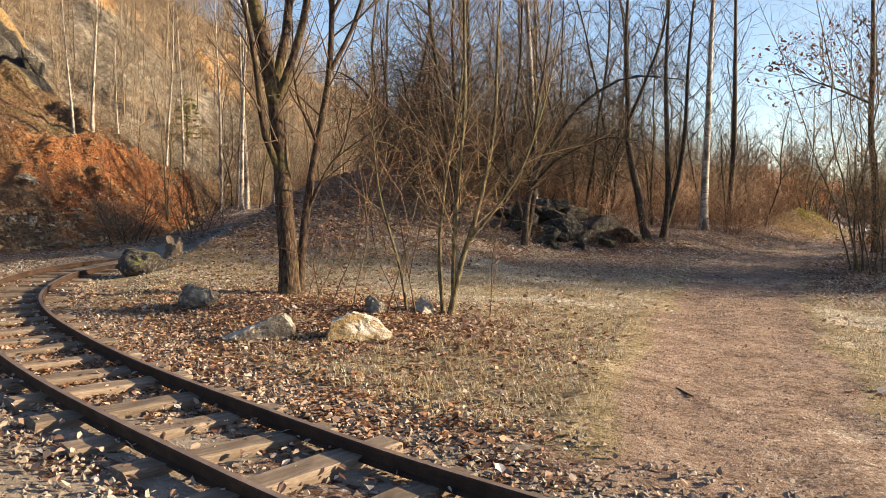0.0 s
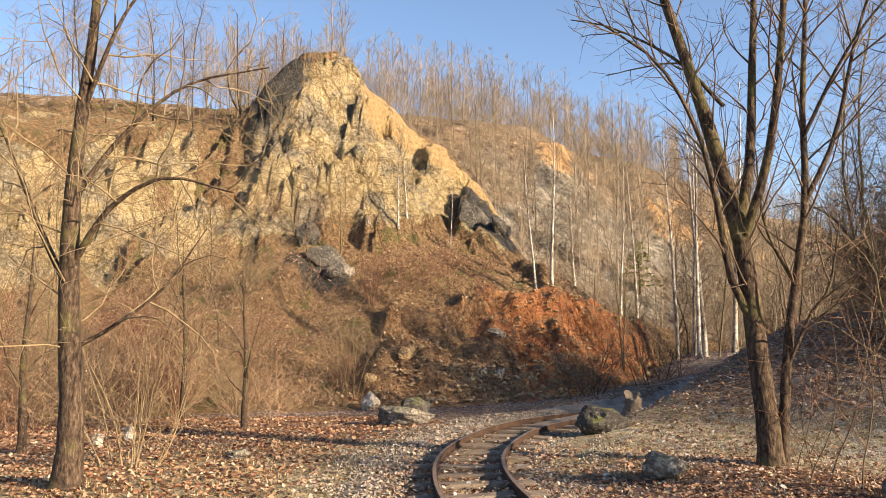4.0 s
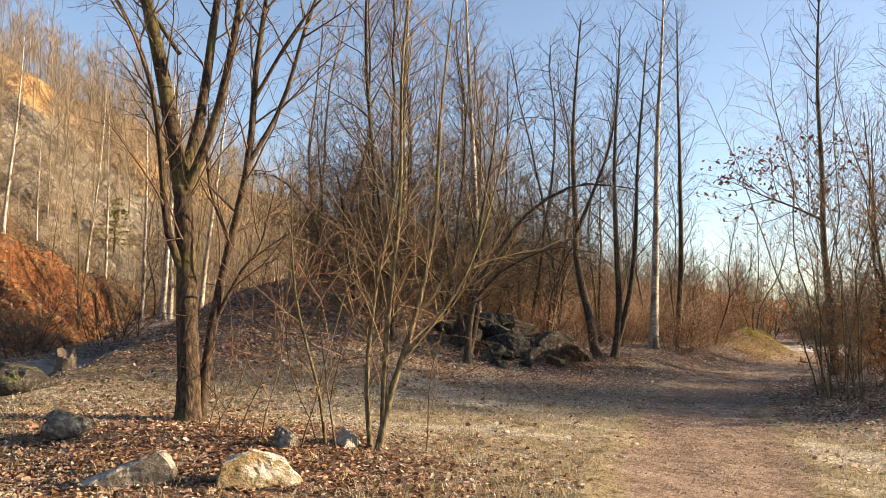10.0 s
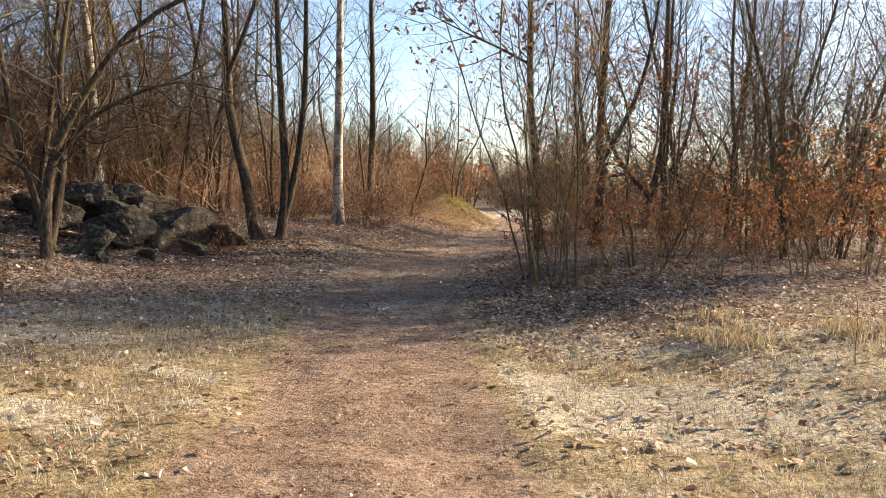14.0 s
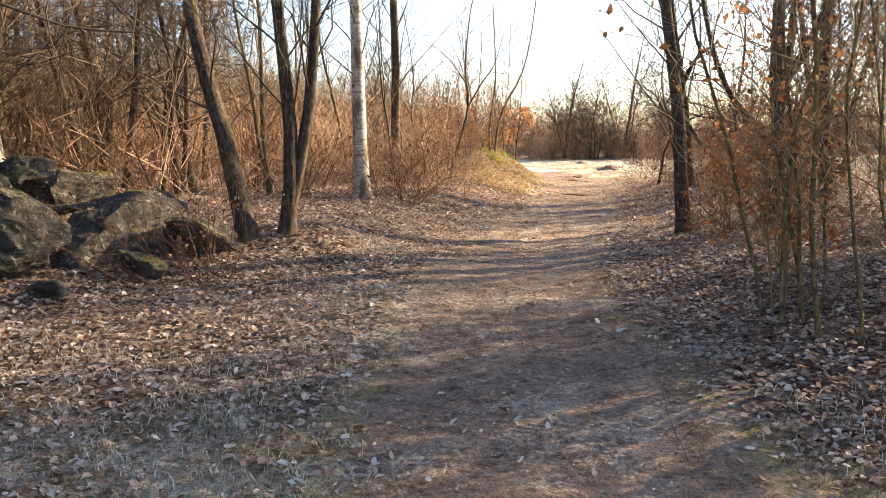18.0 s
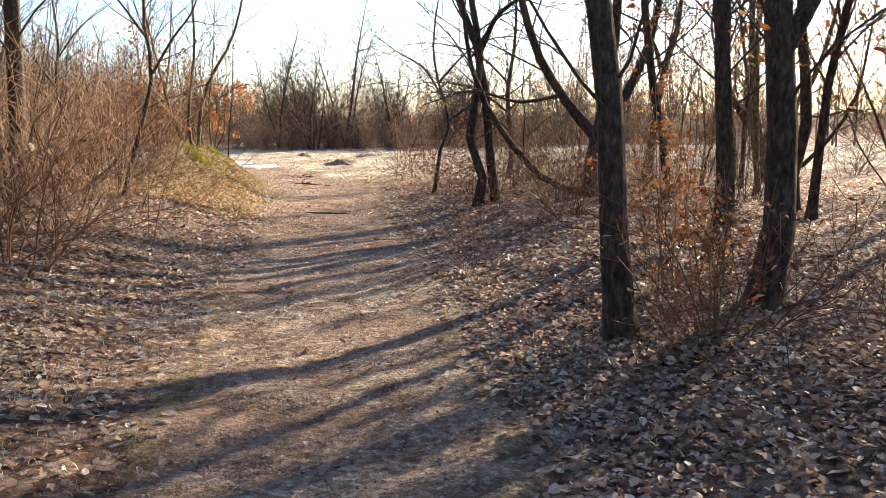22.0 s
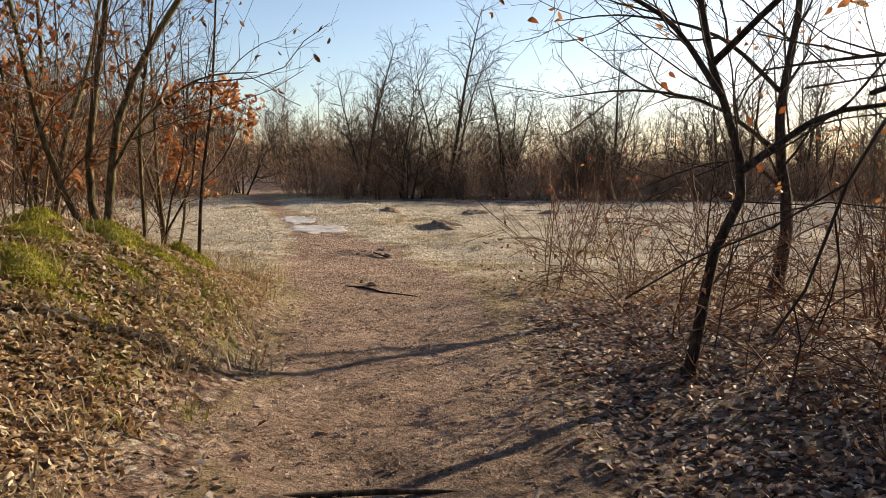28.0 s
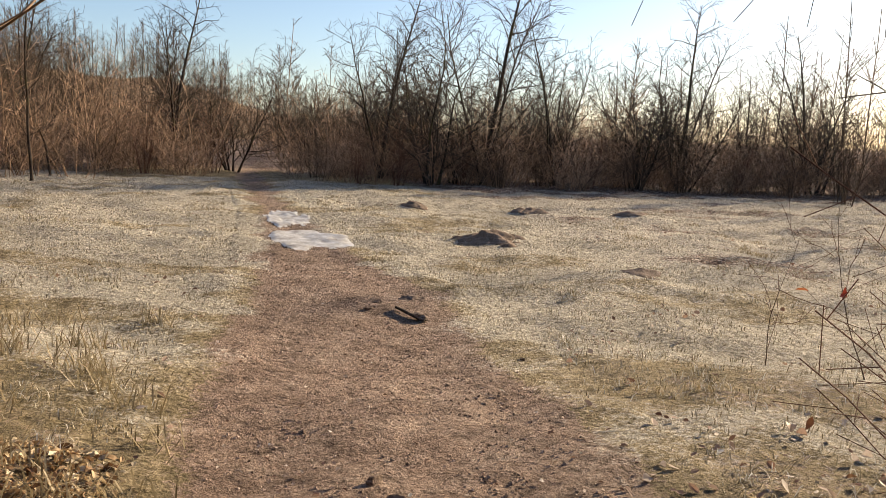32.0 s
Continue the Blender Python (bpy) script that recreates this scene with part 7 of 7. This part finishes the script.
leaf_litter("path_leaf_bits", x, y, 0.026, M_LEAF, "broken bits of leaf trodden into the path", 40, 0.016, 0.3)
# leaves that lie on the bank below the rock
s, d = g.uniform(-14, 8, 30000), g.uniform(11, 31, 30000)
z, clay, rock, basalt, toe, rim = face_z(s, d)
k = (d > toe + 0.4) & (g.random(30000) < 1 - 0.72 * clay) & (rock < 0.2)
s, d, z = s[k], d[k], z[k] * FACE_K
V, F = leaf_mesh(np.c_[FACE_O[None] + FACE_K * (s[:, None] * FACE_S[None] + d[:, None] * FACE_D[None]), z + 0.05], np.c_[g.normal(0.6, 0.4, len(s)), g.normal(-0.3, 0.4, len(s)), np.ones(len(s))], 0.075, g, 0.2)
tagged(mesh_object("slope_leaves", V, F, M_LEAF_RED, shade=False), "drifts of russet leaves on the slope below the rock", "leaf litter", kind="stuff")


def grass(name, X, Y, h, material, label, seed, width=0.006, lean=0.55):
    """Single blades, bent over."""
    q = np.random.default_rng(seed)
    n = len(X)
    Z = height(X, Y)
    a = q.uniform(0, 6.283, n)
    L = h * q.uniform(0.5, 1.3, n)
    d = np.stack([np.cos(a), np.sin(a)], 1) * (L * lean * q.uniform(0.3, 1.3, n))[:, None]
    w = np.stack([-np.sin(a), np.cos(a)], 1) * width
    P = np.stack([X, Y], 1)
    lo, mi, hi = Z - 0.01, Z + L * 0.6, Z + L * q.uniform(0.55, 0.95, n)
    V = np.stack([np.c_[P - w, lo], np.c_[P + w, lo], np.c_[P + d * 0.45 + w * 0.8, mi], np.c_[P + d * 0.45 - w * 0.8, mi], np.c_[P + d, hi]], 1)
    k = np.arange(n)[:, None] * 5
    F = np.concatenate([k + np.array([[0, 1, 2, 3]]), k + np.array([[3, 2, 4, 4]])])
    V, F = V.reshape(-1, 3), [tuple(f) if f[2] != f[3] else tuple(f[:3]) for f in F.tolist()]
    return tagged(mesh_object(name, V, F, material, shade=False), label, "grass", kind="stuff")


def tufts(n, box, weight, blades, width):
    x, y = pick(n, box, weight)
    x, y = np.repeat(x, blades), np.repeat(y, blades)
    return x + g.normal(0, width, len(x)), y + g.normal(0, width, len(y))


x, y = tufts(17000, (-6, 12, 2, 14), lambda x, y: (1 - 0.9 * gauss(x, y, -1.3, 5.2, 1.9, 1.2)) * smooth(trail_off(x, y)[0], -0.1, 0.5) * smooth(track_off(x, y), 1.2, 2), 8, 0.05)
grass("meadow_grass", x, y, 0.055, M_GRASS_FROST, "short frosted grass of the meadow", 41, 0.0022, 1.3)
x, y = tufts(5200, (-2.4, 2.4, 10, 25), lambda x, y: smooth(trail_off(x, y)[0], -0.1, 0.3) * (1 - smooth(trail_off(x, y)[0], 0.7, 1.6)) * (0.2 + 0.8 * smooth(fbm(x / 0.6, y / 0.6, 3, 29), -0.2, 0.25)) * np.where(trail_off(x, y)[1] < 0, 1.0, 0.3), 9, 0.05)
grass("verge_grass", x, y, 0.05, M_GRASS_FROST, "short frosted grass along the edge of the path", 48, 0.0024, 1.2)
x, y = tufts(800, (-4, 5, 2, 8), lambda x, y: (1 - 0.8 * gauss(x, y, -1.3, 5.2, 1.6, 1.1)) * (gauss(x, y, -0.2, 3.7, 2.2, 1.0) + gauss(x, y, 1.6, 5.2, 1.2, 1.6)) * smooth(track_off(x, y), 1.2, 2) * smooth(trail_off(x, y)[0], 0, 0.5), 14, 0.05)
grass("straw_tufts", x, y, 0.10, M_GRASS, "straw-yellow grass tufts round the boulders", 42, 0.0035, 0.9)
x, y = tufts(12000, (-8, 14, 32, 54), lambda x, y: smooth(trail_off(x, y)[0], -0.05, 0.5) * (1 - 0.6 * smooth(y, 42, 52)) * (0.3 + 0.7 * smooth(fbm(x / 0.7, y / 0.7, 3, 27), -0.3, 0.2)), 12, 0.06)
grass("clearing_grass", x, y, 0.045, M_GRASS_FROST, "short white-frosted grass of the clearing", 43, 0.003, 1.2)
x, y = tufts(520, (-8, 12, 31, 50), lambda x, y: smooth(trail_off(x, y)[0], 0.05, 0.5) * smooth(fbm(x / 1.3, y / 0.8, 3, 53), 0.0, 0.35), 40, 0.09)
grass("clearing_tussocks", x, y, 0.08, M_GRASS, "matted straw-brown tussocks in the frosty clearing", 49, 0.003, 1.4)
x, y = tufts(170, (-2.6, 0.9, 26.5, 36), lambda x, y: smooth(trail_off(x, y)[0], -0.1, 0.25) * (1 - smooth(trail_off(x, y)[0], 1.2, 2.2)), 26, 0.07)
grass("bank_grass", x, y, 0.17, M_GRASS, "long dry grass hanging over the mossy bank", 44, 0.004, 1.2)
x, y = tufts(2000, (-3.2, 0.6, 26, 32), lambda x, y: smooth(fbm(x / 0.4, y / 0.4, 2, 15), 0.0, 0.25) * smooth(trail_off(x, y)[0], 0.15, 0.5) * gauss(x, y, -0.45, 29.5, 0.6, 1.2), 34, 0.06)
grass("moss_carpet", x, y, 0.06, M_MOSS, "bright yellow-green moss on the bank", 47, 0.004, 0.7)


def moss_cushion(x, y, size, tall, seed):
    """A low uneven pad of moss with short shoots all over it."""
    q = np.random.default_rng(seed)
    rings, spokes = 7, 22
    a = np.linspace(0, 6.2832, spokes, endpoint=False)
    edge = size * (1 + 0.35 * fbm(np.cos(a) * 0.9 + seed, np.sin(a) * 0.9, 3, seed))

    def top(px, py, f):
        return height(px, py) - 0.02 + tall * np.sqrt(np.clip(1 - f ** 2, 0, 1)) * (1 + 0.4 * fbm(px / 0.12, py / 0.12, 2, seed))

    f = np.repeat(np.arange(1, rings + 1) / rings, spokes)
    px, py = x + f * np.tile(edge * np.cos(a), rings), y + f * np.tile(edge * np.sin(a), rings)
    px, py, f = np.r_[x, px], np.r_[y, py], np.r_[0.0, f]
    F = [(0, 1 + k, 1 + (k + 1) % spokes) for k in range(spokes)]
    F += [(1 + r * spokes + k, 1 + (r + 1) * spokes + k, 1 + (r + 1) * spokes + (k + 1) % spokes, 1 + r * spokes + (k + 1) % spokes) for r in range(rings - 1) for k in range(spokes)]
    pad = tagged(mesh_object("moss_cushion", np.c_[px, py, top(px, py, f)], F, M_MOSS_BED), "bright yellow-green moss cushion on the leafy bank", "moss")
    n = int(9000 * size)
    b, u = q.uniform(0, 6.2832, n), np.sqrt(q.random(n))
    e = np.interp(b, np.r_[a, 6.2832], np.r_[edge, edge[:1]])
    sx, sy = x + u * e * np.cos(b), y + u * e * np.sin(b)
    root = np.c_[sx, sy, top(sx, sy, u) - 0.004]
    tip = root + np.c_[q.normal(0, 0.012, (n, 2)), q.uniform(0.012, 0.032, n)]
    side = np.c_[np.cos(b * 7), np.sin(b * 7), np.zeros(n)] * 0.004
    V = np.stack([root - side, root + side, tip], 1).reshape(-1, 3)
    tagged(mesh_object("moss_tuft", V, np.arange(3 * n).reshape(-1, 3), M_MOSS, pad, shade=False), kind="stuff")


for k, (mx, my, size, tall) in enumerate(((-0.42, 31.0, 0.26, 0.15), (-0.95, 30.75, 0.3, 0.16), (-0.62, 29.75, 0.24, 0.09), (-0.9, 29.2, 0.22, 0.08), (-0.3, 29.9, 0.16, 0.07), (-0.72, 28.6, 0.24, 0.08), (-0.35, 29.2, 0.15, 0.06), (-1.2, 29.7, 0.28, 0.12))):
    moss_cushion(mx, my, size, tall, 300 + k)
x, y = tufts(26, (4.4, 7.2, 10.8, 12.4), lambda x, y: gauss(x, y, 5.6, 11.5, 0.8, 0.5), 60, 0.11)
grass("tall_tufts", x, y, 0.17, M_GRASS, "tall straw-coloured grass tufts", 45, 0.004, 0.8)
x, y = tufts(260, (-9, -3, -2, 2), lambda x, y: smooth(track_off(x, y), 1.8, 3), 9, 0.06)
grass("bank_straw", x, y, 0.07, M_GRASS, "flattened straw grass beside the brush", 46)


# ballast stones
def stones(name, X, Y, Z, size, material, label, seed):
    q = np.random.default_rng(seed)
    n = len(X)
    base = np.array([(1, 0, 0), (-1, 0, 0), (0, 1, 0), (0, -1, 0), (0, 0, 1), (0, 0, -1)], float)
    V = base[None] * q.uniform(0.55, 1.2, (n, 6, 1)) + q.normal(0, 0.18, (n, 6, 3))
    a = q.uniform(0, 6.283, n)
    c, s = np.cos(a)[:, None], np.sin(a)[:, None]
    V = np.stack([V[..., 0] * c - V[..., 1] * s, V[..., 0] * s + V[..., 1] * c, V[..., 2] * 0.75], -1) * (size * q.uniform(0.5, 1.5, n))[:, None, None]
    V += np.stack([X, Y, Z], 1)[:, None]
    f = np.array([(0, 2, 4), (2, 1, 4), (1, 3, 4), (3, 0, 4), (2, 0, 5), (1, 2, 5), (3, 1, 5), (0, 3, 5)])
    F = (np.arange(n)[:, None, None] * 6 + f[None]).reshape(-1, 3)
    return tagged(mesh_object(name, V.reshape(-1, 3), F, material, shade=False), label, "gravel", kind="stuff")


x, y = pick(85000, (-11, 9, -2.5, 11), lambda x, y: smooth(1.9 + (0.2 + 1.6 * smooth(x, -1.5, 0.5)) * (y < np.interp(x, TRACK[::-1, 0], TRACK[::-1, 1])) * (1 - smooth(x, 2.5, 5)) - track_off(x, y), 0, 0.7) * 0.9)
stones("ballast_stones", x, y, np.where(track_off(x, y) < 1.5, -0.04 * smooth(track_off(x, y), 0.9, 1.8) + 0.5 * height(x, y) + 0.04 * smooth(track_off(x, y), 0.8, 1.2) * (y < np.interp(x, TRACK[::-1, 0], TRACK[::-1, 1])) + 0.018 - 0.022 * (track_off(x, y) < 0.72), height(x, y) + 0.035), 0.021, M_STONE, "loose grey and buff ballast stones", 51)
x, y = pick(120000, (-4, 8, 0, 46), lambda x, y: smooth(-trail_off(x, y)[0], -0.2, 0.3))
stones("path_crumbs", x, y, height(x, y) + 0.012, 0.0085, M_GRIT, "crumbs of soil and grit on the path", 52)


# rubble on the bank and at its foot
s, d = g.uniform(-4, 7, 5200), g.uniform(18, 29, 5200)
z, clay, rock, basalt, toe, rim = face_z(s, d)
k = (d > toe - 0.2) & (g.random(5200) < 0.25 + 0.5 * clay - 0.05 * (d - toe)) & (rock < 0.2)
s, d, z = s[k], d[k], z[k] * FACE_K
P = FACE_O[None] + FACE_K * (s[:, None] * FACE_S[None] + d[:, None] * FACE_D[None])
stones("bank_rubble", P[:, 0], P[:, 1], np.maximum(z, height(P[:, 0], P[:, 1])) + 0.02, 0.07, M_ROCK_TAN, "loose ochre stones on the clay bank", 53)


# ---------------------------------------------------------------- small things
def stick(name, points, r0, r1, material, label, category="stick"):
    pts = np.array([(a, b, ground_z(a, b) + c) for a, b, c in points])
    q = spline(pts, 0.05)
    V, F = tubes([(q, np.linspace(r0, r1, len(q)))], 6)
    return tagged(mesh_object(name, V, F, material), label, category)


stick("root", [(0.8, 32.7, 0.0), (1.02, 32.55, 0.022), (1.2, 32.33, 0.012), (1.5, 32.15, 0.008), (1.6, 32.1, -0.012)], 0.02, 0.008, M_BARK, "dark bare root across the path", "root")
stick("root", [(0.75, 27.15, -0.01), (1.0, 27.2, 0.02), (1.4, 27.3, 0.025), (1.85, 27.3, 0.0)], 0.016, 0.01, M_BARK_DARK, "dark root that crosses the trodden path", "root")
stick("stick", [(1.8, 26.9, 0.02), (1.92, 27.2, 0.06)], 0.012, 0.012, M_DEADWOOD, "short pale stick lying on the path")
stick("stick", [(3.1, 4.5, 0.015), (3.3, 4.3, 0.018)], 0.011, 0.008, M_BARK, "short dark stick lying on the path")
stick("stick", [(1.2, 36.6, 0.03), (1.0, 36.9, 0.03)], 0.015, 0.012, M_BARK_DARK, "short dark stick lying on the path")
stick("stick", [(0.5, 18.2, 0.03), (0.9, 17.9, 0.03), (1.1, 17.8, 0.03)], 0.008, 0.005, M_DEADWOOD, "thin grey stick lying on the path")


for _k, (_x, _y, _w, _h) in enumerate(((1.06, 32.78, 0.2, 0.07), (0.98, 32.95, 0.1, 0.07), (1.68, 32.55, 0.16, 0.04), (1.25, 36.6, 0.3, 0.06), (0.84, 37.15, 0.16, 0.06), (0.75, 36.9, 0.1, 0.05), (1.35, 34.6, 0.07, 0.04), (0.6, 33.6, 0.06, 0.03),
                                       (1.9, 35.2, 0.06, 0.03), (1.2, 31.2, 0.08, 0.03), (0.7, 30.9, 0.06, 0.03))):
    boulder("clod", _x, _y, (_w, _w * 0.7, _h), M_EARTH, 60 + _k, "lump of frozen reddish-brown soil on the path", 37 * _k, sink=0.25, cuts=8, category="clod", rough=0.2)


def molehill(x, y, r, h, seed):
    xs = np.linspace(-1.3, 1.3, 46)
    X, Y, Q = grid(xs, xs)
    q = np.hypot(X, Y) + 0.45 * fbm(X * 2 + seed, Y * 2, 4, seed)
    Z = h * np.exp(-2.2 * q**2) + 0.9 * h * fbm(X * 4, Y * 4 + seed, 4, seed + 3) * np.exp(-1.2 * q**2) - 0.05 * smooth(q, 0.8, 1.2)
    P = np.stack([X * r + x, Y * r * 0.8 + y], 1)
    ob = mesh_object("molehill", np.c_[P, height(P[:, 0], P[:, 1]) + Z], Q, M_EARTH)
    tagged(ob, "dark heap of freshly dug soil in the frosty grass", "molehill", group="molehills in the clearing")


for k, (x, y, r, h) in enumerate(((2.3, 41.5, 0.5, 0.14), (1.2, 45.7, 0.3, 0.08), (3.6, 46.2, 0.42, 0.1), (5.7, 46.3, 0.4, 0.07), (3.9, 39.2, 0.3, 0.04), (1.15, 37.4, 0.16, 0.05), (0.95, 36.4, 0.14, 0.04))):
    molehill(x, y, r, h * 0.65, k)


def puddle(x, y, sx, sy, turn, seed):
    """A ragged film of ice, broken by the lumps of the path."""
    xs = np.linspace(-1.25, 1.25, 46)
    U, V, Q = grid(xs, xs)
    q = np.hypot(U, V) + 0.55 * fbm(U * 1.7 + seed, V * 1.7, 4, seed)
    keep = (q[Q] < 0.85).all(axis=1)
    used = np.unique(Q[keep])
    at = np.full(len(U), -1)
    at[used] = np.arange(len(used))
    c, s = math.cos(radians(turn)), math.sin(radians(turn))
    X, Y = x + U * sx * c - V * sy * s, y + U * sx * s + V * sy * c
    Z = height(X, Y) + 0.03 + 0.006 * fbm(U * 6, V * 6, 2, seed) - 0.02 * smooth(q, 0.6, 0.85)
    ob = mesh_object("frozen_puddle", np.stack([X, Y, Z], 1)[used], at[Q[keep]], M_ICE)
    tagged(ob, "thin white sheet of ice in a hollow of the path", "puddle", kind="structure")


puddle(-0.25, 41.2, 0.6, 1.3, 15, 2)
puddle(-0.95, 43.9, 0.42, 1.5, 14, 5)
